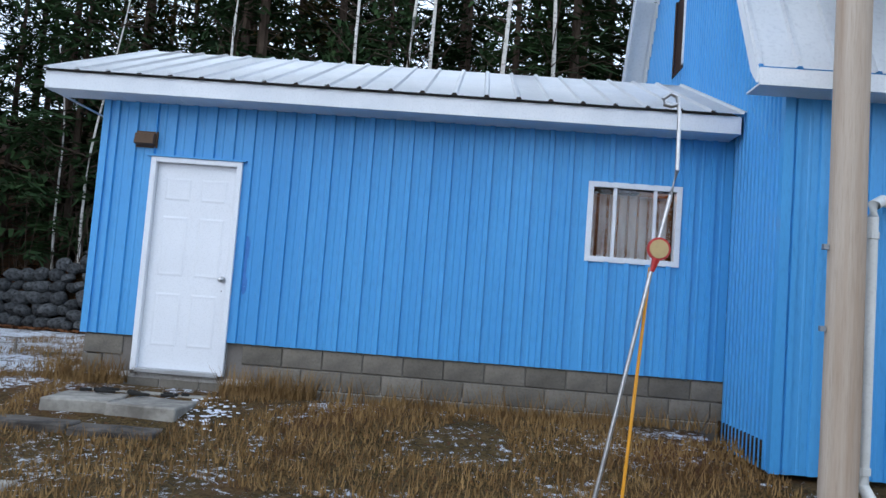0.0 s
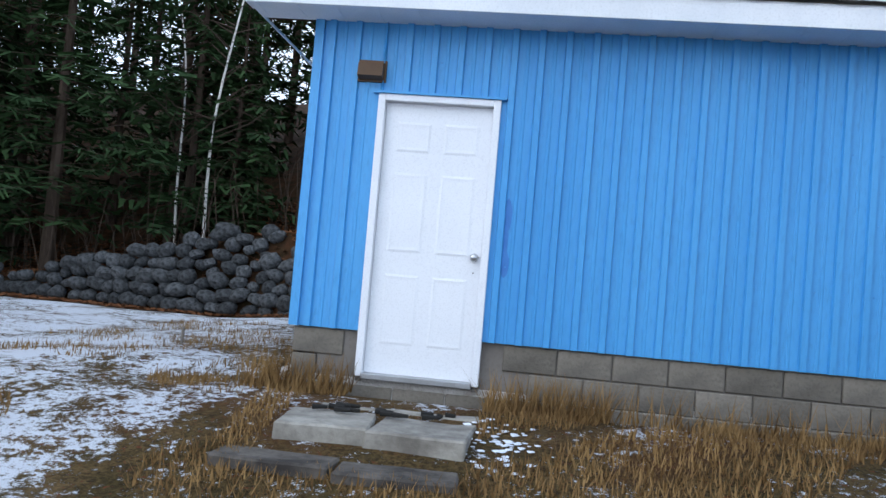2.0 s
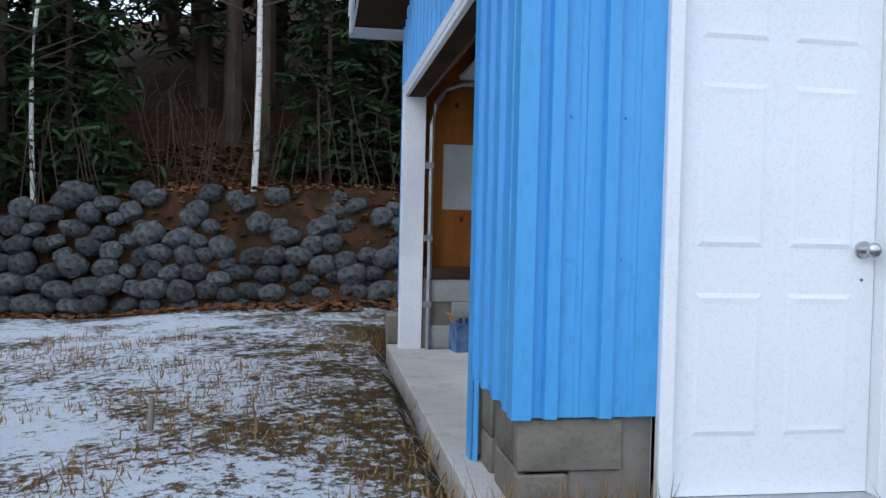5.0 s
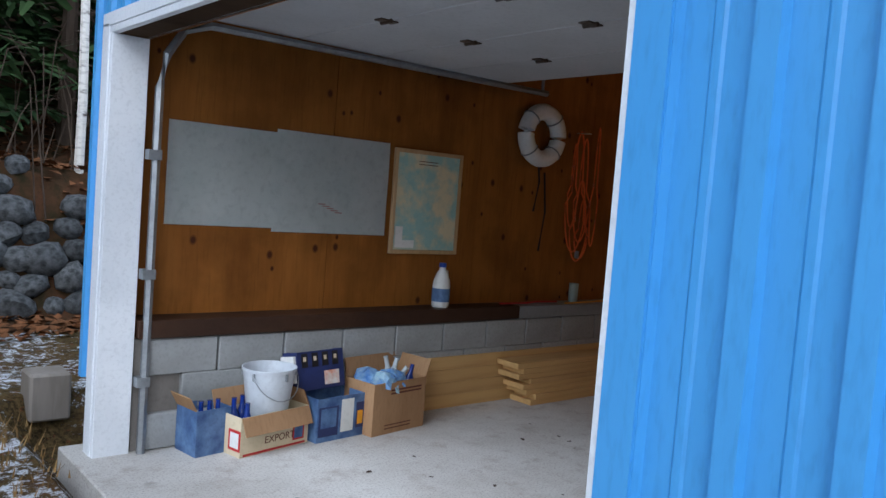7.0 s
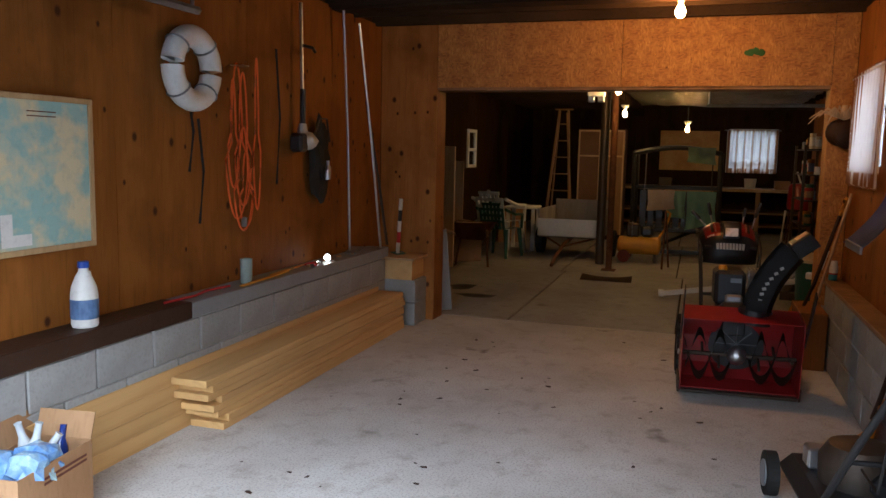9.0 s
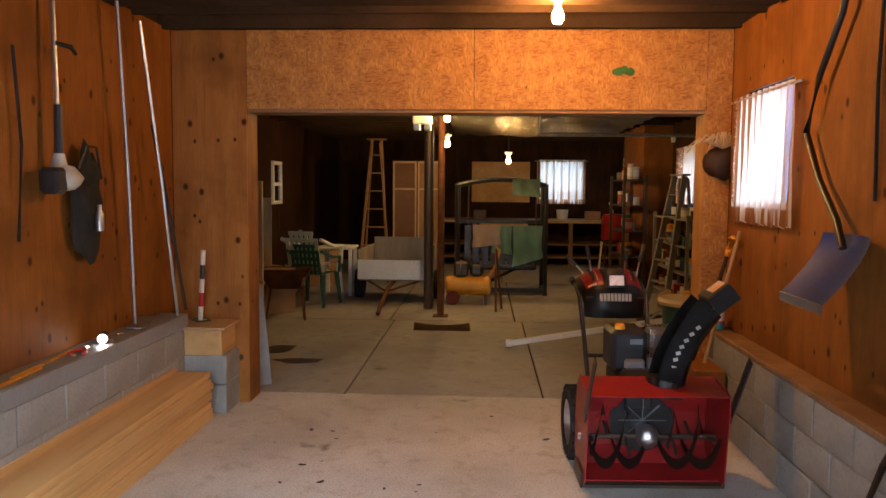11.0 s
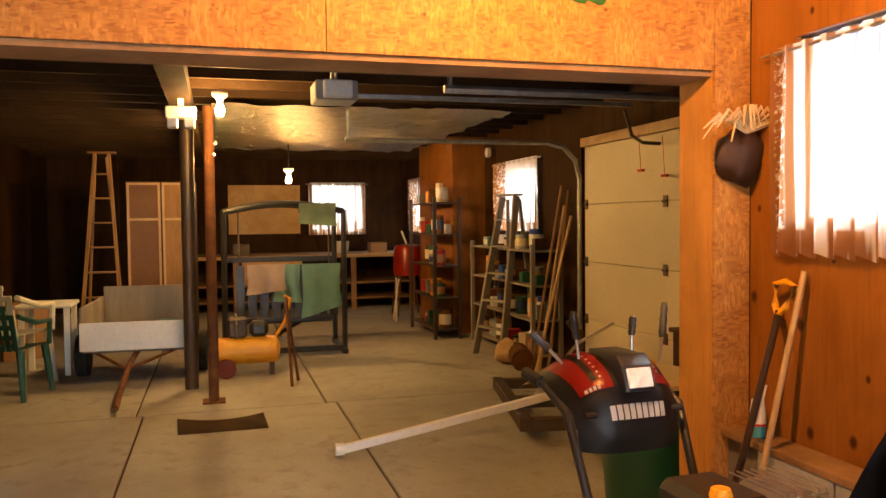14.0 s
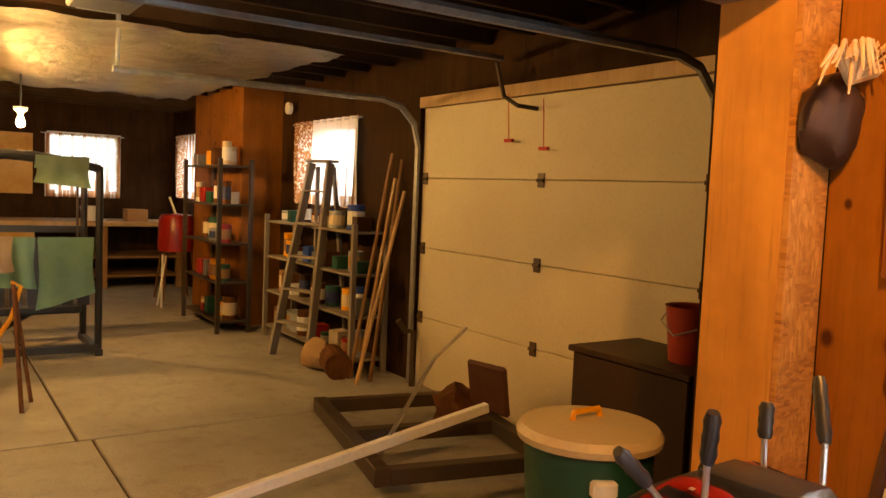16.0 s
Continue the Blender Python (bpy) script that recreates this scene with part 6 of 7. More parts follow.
part("belt_cover", bx(0.40, 0.50, -0.02, 0.17, 0.36, 0.60, bev=0.03), BLACK, sb)
part("fuel_bulb", bx(0.50, 0.58, 0.20, 0.25, 0.42, 0.52, bev=0.02), WPLAST, sb)
part("frame", bx(0.48, 0.92, -0.19, 0.19, 0.16, 0.37, bev=0.02), BLACK, sb)
for s in (-1, 1):
    bm = B()
    lathe(bm, [(0.13, -0.06), (0.185, -0.065), (0.20, -0.05), (0.205, 0), (0.20, 0.05), (0.185, 0.065), (0.13, 0.06)], 40, pose(0.56, s * 0.30, 0.205, 90, 0, 0))
    ty = part("tyre", bm, RUBBER, sb)
    bm = B()
    for k in range(22):
        for h_ in (-1, 1):
            box(bm, -0.012, 0.012, 0.0, 0.06, 0.198, 0.214, m=pose(0.56, s * 0.30, 0.205, 0, k * 360 / 22 + 8 * h_, 0) @ pose(0, 0 if h_ > 0 else -0.06, 0, 0, 0, 14 * h_))
    part("tread_lug", bm, RUBBER, ty)
    bm = B()
    lathe(bm, [(0, 0.02), (0.04, 0.022), (0.05, 0.01), (0.10, 0.0), (0.115, 0.03), (0.132, 0.055), (0.13, -0.05), (0, -0.05)], 28, pose(0.56, s * 0.30, 0.205, -90 * s, 0, 0))
    part("rim", bm, STEEL, sb, "silver wheel rim", smooth=True)
    bm = B()
    tube(bm, [(0.78, s * 0.21, 0.30), (0.95, s * 0.22, 0.62), (1.06, s * 0.235, 0.86), (1.22, s * 0.235, 0.92), (1.30, s * 0.235, 0.93)], 0.016, n=10)
    part("handlebar", bm, BLACK, sb, at=HO, smooth=True)
    bm = B()
    cyl(bm, (1.24, s * 0.235, 0.925), (1.37, s * 0.235, 0.935), 0.022, n=12)
    part("grip", bm, RUBBER, sb, at=HO)
for base, knee, tip in (((1.17, 0.19, 1.00), (1.18, 0.24, 1.05), (1.19, 0.31, 1.11)), ((1.13, 0.145, 1.02), (1.12, 0.16, 1.09), (1.10, 0.185, 1.18)), ((1.16, -0.10, 1.02), (1.165, -0.105, 1.08), (1.17, -0.115, 1.145)), ((1.08, -0.165, 1.00), (1.09, -0.185, 1.08), (1.13, -0.225, 1.19))):
    bm = B()
    tube(bm, (base, knee), 0.006, n=8)
    lever = part("lever", bm, STEEL, sb, at=HO)
    bm = B()
    d_ = Vector(tip) - Vector(knee)
    tube(bm, [Vector(knee) + d_ * (k / 6) for k in range(7)], [0.011, 0.015, 0.013, 0.015, 0.013, 0.015, 0.010], n=10)
    part("lever_grip", bm, BLACK, lever, "ribbed black grip", smooth=True)


HOOD = ((0.965, 0.74), (0.958, 0.80), (0.966, 0.86), (0.985, 0.92), (1.015, 0.965), (1.06, 1.0), (1.12, 1.025), (1.19, 1.03), (1.25, 1.01), (1.28, 0.97))


def hood_at(u, v, off=0.0):
    """A point on the rounded cowl: u from -1 to 1 across, v from 0 at the lower lip to 1 at the back."""
    k = min(v * (len(HOOD) - 1), len(HOOD) - 1.001)
    i = int(k)
    (x0, z0), (x1, z1) = HOOD[i], HOOD[i + 1]
    x, z = x0 + (x1 - x0) * (k - i), z0 + (z1 - z0) * (k - i)
    n = Vector((-(z1 - z0), 0, x1 - x0)).normalized()
    edge = abs(u) ** 3.5
    return (x + n.x * off + 0.07 * edge, u * (0.205 + 0.04 * v) + 0.03 * v * v * (u > 0) * u, z + n.z * off - edge * 0.55 * max(0, z - 0.82))


def hood_patch(u0, u1, v0, v1, off, nu=10, nv=16, thick=0.004):
    bm = B()
    grid(bm, lambda a, c: hood_at(u0 + (u1 - u0) * a, v0 + (v1 - v0) * c, off), nu, nv)
    thicken(bm, thick)
    return bm


part("dash_hood", hood_patch(-1, 1, 0, 1, 0.0, 28, 30, 0.008), BLACK, sb, "rounded black dash hood", at=HO, smooth=True)
for s in (-1, 1):
    part("red_trim", hood_patch(s * 0.36, s * 0.86, 0.40, 0.82, 0.006), REDP, sb, "red dash panel", at=HO, smooth=True)
    part("speed_slot", hood_patch(s * 0.57, s * 0.66, 0.47, 0.78, 0.010, 3, 12), BLACK, sb, at=HO, smooth=True)
    for k in range(7):
        part("speed_mark", hood_patch(s * 0.50, s * 0.535, 0.48 + 0.04 * k, 0.495 + 0.04 * k, 0.0105, 2, 2, 0.002), WPLAST, sb, at=HO)
bm = B()
prism(bm, [(0.955, 0.935), (0.985, 1.015), (1.02, 1.045), (1.20, 1.040), (1.20, 1.00), (1.00, 0.93)], "y", -0.062, 0.062)
bmesh.ops.bevel(bm, geom=bm.edges[:], offset=0.006, segments=2, affect="EDGES", profile=0.5)
part("headlight_housing", bm, BLACK, sb, at=HO, smooth=True)
part("headlight", bx(-0.004, 0.004, -0.050, 0.050, -0.032, 0.032, bev=0.003), mat("headlight_glass", (0.80, 0.80, 0.82), (0.6, 0.6, 0.62), rough=0.12, big=20), sb, "clear ribbed headlight", at=HO @ pose(0.967, 0, 0.977, 0, 20, 0))
for k in range(9):
    part("brand_bar", hood_patch(0.52 - 0.115 * k - 0.09, 0.52 - 0.115 * k, 0.20, 0.285, 0.004, 2, 3, 0.002), WPLAST, sb, at=HO)
for k in range(4):
    part("model_bar", hood_patch(0.80 - 0.06 * k - 0.04, 0.80 - 0.06 * k, 0.405, 0.435, 0.0115, 2, 2, 0.002), WPLAST, sb, at=HO)
bm = B()
tube(bm, [(1.0, -0.2, 0.86), (1.0, 0.2, 0.86)], 0.012, n=8)
part("cross_bar", bm, BLACK, sb, at=HO)
bm = B()
tube(bm, [(0.9, -0.21, 0.52), (0.9, 0.21, 0.52)], 0.012, n=8)
part("cross_bar", bm, BLACK, sb, at=HO)
SHIFTS = {"engine_block": 1, "engine_cover": 1, "cover_badge": 1, "fuel_cap": 1, "muffler": 1, "carburettor": 1, "carburettor_box": 1, "belt_cover": 1, "fuel_bulb": 1, "frame": 1,
          "chute_ring": 2, "chute": 2, "chute_deflector": 2, "chute_decal": 2, "warning_label": 2, "chute_cable": 2, "impeller_drum": 3}
for ob in sb.children:
    kind_ = SHIFTS.get(ob.name.split(".")[0], 0)
    ob.matrix_basis = pose(*((0, 0, 0), (-0.10, -0.06, -0.035), (-0.27, 0.0, 0.065), (-0.06, -0.01, 0.0))[kind_]) @ ob.matrix_basis


# shovels
def shovel(at, length, material, label, dgrip=True, w=0.42, bl=0.36):
    s = thing("snow_shovel", label, "shovel", at, group="snow shovels")
    bm = B()
    grid(bm, lambda u, v: (w * (u - 0.5) * (1 - 0.12 * v), 0.07 * math.sin(v * 2.2) + 0.03 * (2 * u - 1) ** 2 + 0.005 * math.cos(u * 12 * math.pi), bl * v), 24, 12)
    thicken(bm, 0.006)
    part("blade", bm, material, s, smooth=True)
    bm = B()
    tube(bm, [(0, 0.055, bl * 0.72), (0, 0.03, bl + 0.2), (0, 0.03, length)], 0.014, n=10)
    part("shaft", bm, DARKBR, s, smooth=True)
    if dgrip:
        bm = B()
        tube(bm, [(0, 0.03, length - 0.02), (0.03, 0.03, length + 0.02), (0.055, 0.03, length + 0.10), (0.0, 0.03, length + 0.115), (-0.055, 0.03, length + 0.10), (-0.03, 0.03, length + 0.02)], 0.013, n=8, closed=True)
        part("d_grip", bm, YELLOW, s, "yellow D-shaped grip", smooth=True)
    part("sticker", bx(-0.015, 0.015, 0.012, 0.016, length * 0.62, length * 0.75), WPLAST, s)
    return s
def lean(foot, head):
    f, h = Vector(foot), Vector(head)
    up = (h - f).normalized()
    across = (Vector((1, 0, 0)) - up * up.x).normalized()
    turn = Matrix((across, up.cross(across), up)).transposed()
    return Matrix.Translation(f) @ turn.to_4x4(), (h - f).length
m_, l_ = lean((5.775, 0.50, 0.02), (5.742, 0.21, 1.12))
shovel(m_, l_, YELLOW, "yellow snow shovel with a dark shaft leaning by the window")
m_, l_ = lean((3.72, 0.46, 0.02), (3.28, 0.20, 1.14))
shovel(m_ @ pose(0, 0, 0, 0, 0, 160), l_, YELLOW, "yellow snow shovel leaning on the plywood wall")
bm = B()
tube(bm, [(5.705, 0.47, 0.0), (5.665, 0.19, 1.28)], 0.0125, n=10)
solid("broom_pole", bm, PALEWOOD, "plain wooden pole leaning on the wall", "pole", smooth=True)
bs = thing("snow_scoop", "blue plastic scoop with a bent black handle on the wall", "shovel", pose(4.08, 0.17, 1.05))
bm = B()
grid(bm, lambda u, v: (0.46 * (u - 0.5), 0.02 + 0.2 * (1 - v) ** 1.5 + 0.05 * (2 * u - 1) ** 2, 0.30 * v), 20, 10)
thicken(bm, 0.006)
part("blade", bm, BLUEP, bs, smooth=True)
part("wear_strip", bx(-0.22, 0.22, 0.25, 0.262, -0.02, 0.02), STEEL, bs)
bm = B()
tube(bm, [(0.02, 0.07, 0.24), (0.12, 0.06, 0.36), (0.38, 0.04, 0.55), (0.55, 0.04, 0.78), (0.42, 0.04, 1.05), (0.2, 0.04, 1.3), (0.14, 0.04, 1.45)], 0.017, n=10)
part("handle", bm, BLACK, bs, smooth=True)
for k, x in enumerate((3.55, 3.98)):
    bm = B()
    tube(bm, [(x, 0.17, 1.5), (x + 0.01, 0.175, 2.0), (x, 0.17, 2.55)], 0.009, n=6)
    solid("wall_cable", bm, RUBBER, "dark cable running up the plywood", "cable")
for k in range(2):
    bm = B()
    c = (3.38 + 0.02 * k, 0.18, 1.75 + 0.02 * k)
    tube(bm, [(c[0] + 0.26 * math.cos(a), c[1], c[2] + 0.5 * math.sin(a)) for a in [j * math.tau / 30 for j in range(30)]], 0.008, n=6, closed=True)
    solid("hung_cable_loop", bm, WOOD, "brown cable hung in a wide loop", "cable")
can = thing("oil_bottle", "pink plastic bottle with a white label on the ledge", "bottle", pose(3.50, 0.23, 0.616, 0, 0, 10))
part("body", bx(-0.04, 0.04, -0.025, 0.025, 0, 0.125, bev=0.01), mat("pink_plastic", (0.42, 0.16, 0.2), rough=0.4), can)
part("label", bx(-0.03, 0.03, 0.0255, 0.027, 0.015, 0.075), WPLAST, can)
bm = B()
cyl(bm, (0.02, 0, 0.125), (0.02, 0, 0.15), 0.014, n=12)
part("cap", bm, BLACK, can)
ae = thing("aerosol_can", "red and white aerosol can standing on the ledge", "can", pose(5.86, 0.24, 0.616))
for prof, mm, nm in (([(0, 0), (0.03, 0), (0.031, 0.05), (0, 0.05)], mat("teal_print", (0.05, 0.3, 0.36), rough=0.4), "body"), ([(0.0305, 0.05), (0.031, 0.1), (0.028, 0.12)], WPLAST, "label"), ([(0.0312, 0.045), (0.0314, 0.055)], REDINK, "band"), ([(0, 0.12), (0.026, 0.12), (0.025, 0.145), (0, 0.147)], WPLAST, "cap")):
    bm = B()
    lathe(bm, prof, 16)
    part(nm, bm, mm, ae, smooth=True)
bs2 = B()
box(bs2, 5.45, 6.0, 0.31, 0.50, 0.0, 0.42, bev=0.006)
solid("low_board", bs2, PLY_Y, "low plywood board box beneath the ledge", "box")

# mower
MW = pose(2.80, 0.56, 0.0, 0, 0, 6)
mw = thing("lawn_mower", "old black push mower with a folding tube handle", "lawn mower", MW)
bm = B()
box(bm, -0.34, 0.34, -0.24, 0.24, 0.09, 0.20, bev=0.05)
part("deck", bm, BLACK, mw)
bm = B()
lathe(bm, [(0, 0.2), (0.15, 0.2), (0.155, 0.3), (0.12, 0.36), (0.05, 0.385), (0, 0.385)], 22)
part("engine_cover", bm, DARKST, mw, smooth=True)
part("muffler", bx(0.10, 0.2, 0.08, 0.17, 0.2, 0.29, bev=0.01), STEEL, mw)
part("fuel_tank", bx(-0.2, -0.05, -0.16, 0.0, 0.2, 0.30, bev=0.03), BLACK, mw)
for x in (-0.28, 0.28):
    for s in (-1, 1):
        bm = B()
        cyl(bm, (x, s * 0.255, 0.1), (x, s * 0.305, 0.1), 0.10, n=24)
        w_ = part("wheel", bm, RUBBER, mw)
        bm = B()
        cyl(bm, (x, s * 0.30, 0.1), (x, s * 0.312, 0.1), 0.06, n=20)
        part("hub", bm, GREYM, w_)
for s in (-1, 1):
    bm = B()
    tube(bm, [(-0.28, s * 0.22, 0.18), (-0.65, s * 0.22, 0.55), (-0.72, s * 0.22, 0.62)], 0.013, n=10)
    part("lower_handle", bm, BLACK, mw, smooth=True)
bm = B()
tube(bm, [(-0.66, 0.22, 0.56), (-1.02, 0.22, 0.90), (-1.06, 0.18, 0.945), (-1.06, -0.18, 0.945), (-1.02, -0.22, 0.90), (-0.66, -0.22, 0.56)], 0.013, n=10)
part("upper_handle", bm, BLACK, mw, smooth=True)
bm = B()
tube(bm, [(-0.6, 0.22, 0.5), (-0.6, -0.22, 0.5)], 0.010, n=8)
part("cross_bar", bm, BLACK, mw)
bm = B()
tube(bm, [(-0.95, 0.2, 0.84), (-0.6, 0.12, 0.40), (-0.2, 0.05, 0.33)], 0.005, n=6)
part("cable", bm, BLACK, mw)

# debris on the garage floor
for i in range(60):
    x, y = rd.uniform(0.4, 6.0), rd.uniform(0.8, 3.35)
    bm = B()
    s = rd.uniform(0.006, 0.02)
    ball(bm, (0, 0, s * 0.12), s, 1, (1.4, 0.8, 0.16), 0.9)
    solid("dry_leaf", bm, DARKBR, "curled dry brown leaf on the concrete", "leaf", at=pose(x, y, 0.001, 0, 0, rd.uniform(0, 360)), group="leaves on the floor")

# ---------- barn room ----------
bd = thing("sectional_door", "closed cream sectional garage door with dark hinges", "garage door", kind="structure")
for i in range(4):
    part("door_section", bx(7.30, 10.02, -1.10, -1.055, 0.005 + i * 0.535, 0.005 + i * 0.535 + 0.531, bev=0.004), GDOOR, bd)
for i in range(1, 4):
    for x in (8.62, 9.98, 7.34):
        bm = B()
        box(bm, x - 0.03, x + 0.03, -1.055, -1.047, i * 0.535 - 0.045, i * 0.535 + 0.045)
        cyl(bm, (x - 0.03, -1.045, i * 0.535), (x + 0.03, -1.045, i * 0.535), 0.012, n=8)
        part("hinge", bm, DARKST, bd)
# unseen backing added to stop daylight leaking through the section joints
part("door_back", bx(7.30, 10.10, -1.13, -1.102, 0.0, 2.2), GDOOR, bd)
part("header", bx(7.30, 10.10, -1.10, -1.05, 2.15, 2.23), PALEWOOD, bd)
for x, y1 in ((10.06, 1.2), (7.30, 1.1)):
    bm = B()
    tube(bm, [(x, -1.02, 0.0), (x, -1.02, 1.85), (x, -0.98, 2.02), (x, -0.86, 2.14), (x, -0.7, 2.18), (x, y1, 2.18)], 0.024, n=6)
    part("track", bm, GALV, bd)
    bm = B()
    cyl(bm, (x, y1 - 0.03, 2.18), (x, y1 - 0.03, 2.55), 0.014, n=6)
    part("track_hanger", bm, GALV, bd)
bm = B()
tube(bm, [(8.66, -1.03, 2.05), (8.70, -0.9, 2.06), (8.78, -0.85, 2.12), (8.80, -0.8, 2.32)], 0.014, n=8)
part("door_arm", bm, DARKST, bd)
for x, z in ((8.9, 1.86), (8.55, 1.80)):
    bm = B()
    cyl(bm, (x, -1.0, z), (x, -0.98, z + 0.3), 0.003, n=5)
    box(bm, x - 0.04, x + 0.04, -1.01, -0.99, z - 0.012, z + 0.008)
    part("pull_cord", bm, REDINK, bd)
op = thing("door_opener", "grey garage door opener hung from the joists", "door opener", pose(8.95, 1.45, 2.40))
part("body", bx(-0.16, 0.16, -0.15, 0.15, -0.07, 0.07, bev=0.01), GREYM, op)
for s in (-1, 1):
    part("light_lens", bx(s * 0.16 - 0.01, s * 0.16 + 0.07 * s + 0.0, -0.1, 0.1, -0.06, 0.06, bev=0.008) if s > 0 else bx(-0.23, -0.161, -0.1, 0.1, -0.06, 0.06, bev=0.008), WPLAST, op)
bm = B()
box(bm, -0.02, 0.02, -2.4, -0.14, -0.03, 0.0)
part("rail", bm, GALV, op)
bm = B()
cyl(bm, (-0.1, 0, 0.07), (-0.1, 0, 0.2), 0.012, n=6)
part("hanger", bm, GALV, op)
bm = B()
cyl(bm, (0.1, 0, 0.07), (0.1, 0, 0.2), 0.012, n=6)
part("hanger", bm, GALV, op)
bxl = thing("emergency_lamp", "white boxy twin lamp fixed under the joists", "lamp", pose(9.45, 2.52, 2.25))
part("housing", bx(-0.05, 0.05, -0.11, 0.11, 0.0, 0.09, bev=0.01), WPLAST, bxl)
for s in (-1, 1):
    part("lamp_head", bx(-0.06, 0.04, s * 0.06 - 0.04, s * 0.06 + 0.04, -0.07, 0.0, bev=0.008), STEEL, bxl)
part("bracket", bx(-0.02, 0.02, -0.02, 0.02, 0.09, 0.28), WPLAST, bxl)
post = thing("steel_post", "slim rusty steel post holding up the beam", "post", pose(9.96, 2.33, 0.0))
bm = B()
cyl(bm, (0, 0, 0.01), (0, 0, 2.42), 0.042, n=18)
part("column", bm, RUST, post, smooth=True)
part("base_plate", bx(-0.09, 0.09, -0.09, 0.09, 0, 0.012), RUST, post)
bm = B()
cyl(bm, (10.55, 2.52, 0.0), (10.55, 2.52, 2.42), 0.06, n=16)
solid("stove_pipe", bm, DARKST, "grey pipe rising to the ceiling", "pipe", smooth=True)
bm = B()
grid(bm, lambda u, v: (8.96 + 0.36 * u, 1.95 + 0.62 * v + 0.02 * u, 0.004 + 0.03 * (2 * v - 1) ** 2 * u), 8, 14)
thicken(bm, 0.006)
solid("door_mat", bm, mat("brown_coir", (0.13, 0.08, 0.045), (0.08, 0.05, 0.03), rough=0.95, fine=90, relief=0.8), "curled brown mat on the concrete by the post", "mat")
for k, (x, y, sx, sy) in enumerate(((7.9, 3.75, 0.22, 0.13), (7.4, 3.45, 0.12, 0.2), (7.55, 3.9, 0.1, 0.1))):
    bm = B()
    ball(bm, (0, 0, 0), 1.0, 2, (sx, sy, 0.002), 0.5)
    solid("oil_stain", bm, mat("dark_oil", (0.06, 0.048, 0.04), rough=0.5), "dark oil stain on the concrete", "stain", at=pose(x, y, 0.001))

# wheelbarrow
wb = thing("wheelbarrow", "rusty steel wheelbarrow parked by the chairs", "wheelbarrow", pose(9.75, 4.15, 0.0, 0, 0, 8))
bm = B()
lo = [(-0.25, -0.16, 0.36), (0.22, -0.16, 0.36), (0.22, 0.16, 0.36), (-0.25, 0.16, 0.36)]
hi = [(-0.42, -0.31, 0.60), (0.38, -0.29, 0.56), (0.38, 0.29, 0.56), (-0.42, 0.31, 0.60)]
a, b = [bm.verts.new(v) for v in lo], [bm.verts.new(v) for v in hi]
bm.faces.new(a)
for k in range(4):
    bm.faces.new((a[k], a[(k + 1) % 4], b[(k + 1) % 4], b[k]))
thicken(bm, 0.006)
part("tray", bm, RUST, wb)
for s in (-1, 1):
    bm = B()
    tube(bm, [(0.55, s * 0.06, 0.18), (0.2, s * 0.16, 0.34), (-0.85, s * 0.28, 0.55)], 0.018, n=8)
    part("handle", bm, WOOD, wb)
    bm = B()
    tube(bm, [(-0.22, s * 0.22, 0.4), (-0.28, s * 0.24, 0.0), (-0.15, s * 0.22, 0.0), (-0.02, s * 0.18, 0.36)], 0.014, n=8)
    part("leg", bm, RUST, wb)
bm = B()
cyl(bm, (0.5, -0.04, 0.18), (0.5, 0.04, 0.18), 0.18, n=24)
part("wheel", bm, RUBBER, wb)


def plastic_chair(at, material, label):
    c = thing("plastic_chair", label, "chair", at, group="plastic garden chairs")
    bm = B()
    grid(bm, lambda u, v: (-0.22 + 0.44 * u, -0.23 + 0.46 * v, 0.42 + 0.015 * (2 * v - 1) ** 2 - 0.02 * u * (1 - u)), 8, 8)
    thicken(bm, 0.012)
    part("seat", bm, material, c, smooth=True)
    for k in range(7):
        y = -0.18 + 0.06 * k
        part("back_slat", bx(-0.006, 0.006, y - 0.02, y + 0.02, 0.0, 0.42 - 0.06 * abs(k - 3) ** 1.5 / 3, m=pose(0.22, 0, 0.42, 0, 14, 0)), material, c)
    for z in (0.10, 0.19, 0.28, 0.36):
        part("back_band", bx(-0.008, 0.008, -0.2 + 0.05 * (z > 0.3), 0.2 - 0.05 * (z > 0.3), z, z + 0.04, m=pose(0.22, 0, 0.42, 0, 14, 0)), material, c)
    for s in (-1, 1):
        bm = B()
        tube(bm, [(0.30, s * 0.24, 0.72), (0.05, s * 0.27, 0.64), (-0.2, s * 0.26, 0.63), (-0.22, s * 0.24, 0.42)], 0.022, n=8)
        part("armrest", bm, material, c, smooth=True)
        for x in (-0.2, 0.22):
            bm = B()
            tube(bm, [(x, s * 0.21, 0.42), (x * 1.2, s * 0.25, 0.0)], [0.035, 0.022], n=8)
            part("leg", bm, material, c)
    return c
plastic_chair(pose(11.12, 4.12, 0.0, 0, 0, 165) @ Matrix.Scale(1.18, 4), WPLAST, "white plastic garden chair with a latticed back")
plastic_chair(pose(10.75, 4.02, 0.0, 0, 0, 165), GREENP, "dark green plastic garden chair by the wheelbarrow")
tb = thing("plastic_table", "small white plastic side table", "table", pose(11.8, 3.9, 0.0))
part("tabletop", bx(-0.25, 0.25, -0.25, 0.25, 0.66, 0.70, bev=0.012), WPLAST, tb)
for x in (-0.2, 0.2):
    for y in (-0.2, 0.2):
        part("leg", bx(x - 0.025, x + 0.025, y - 0.025, y + 0.025, 0, 0.66), WPLAST, tb)

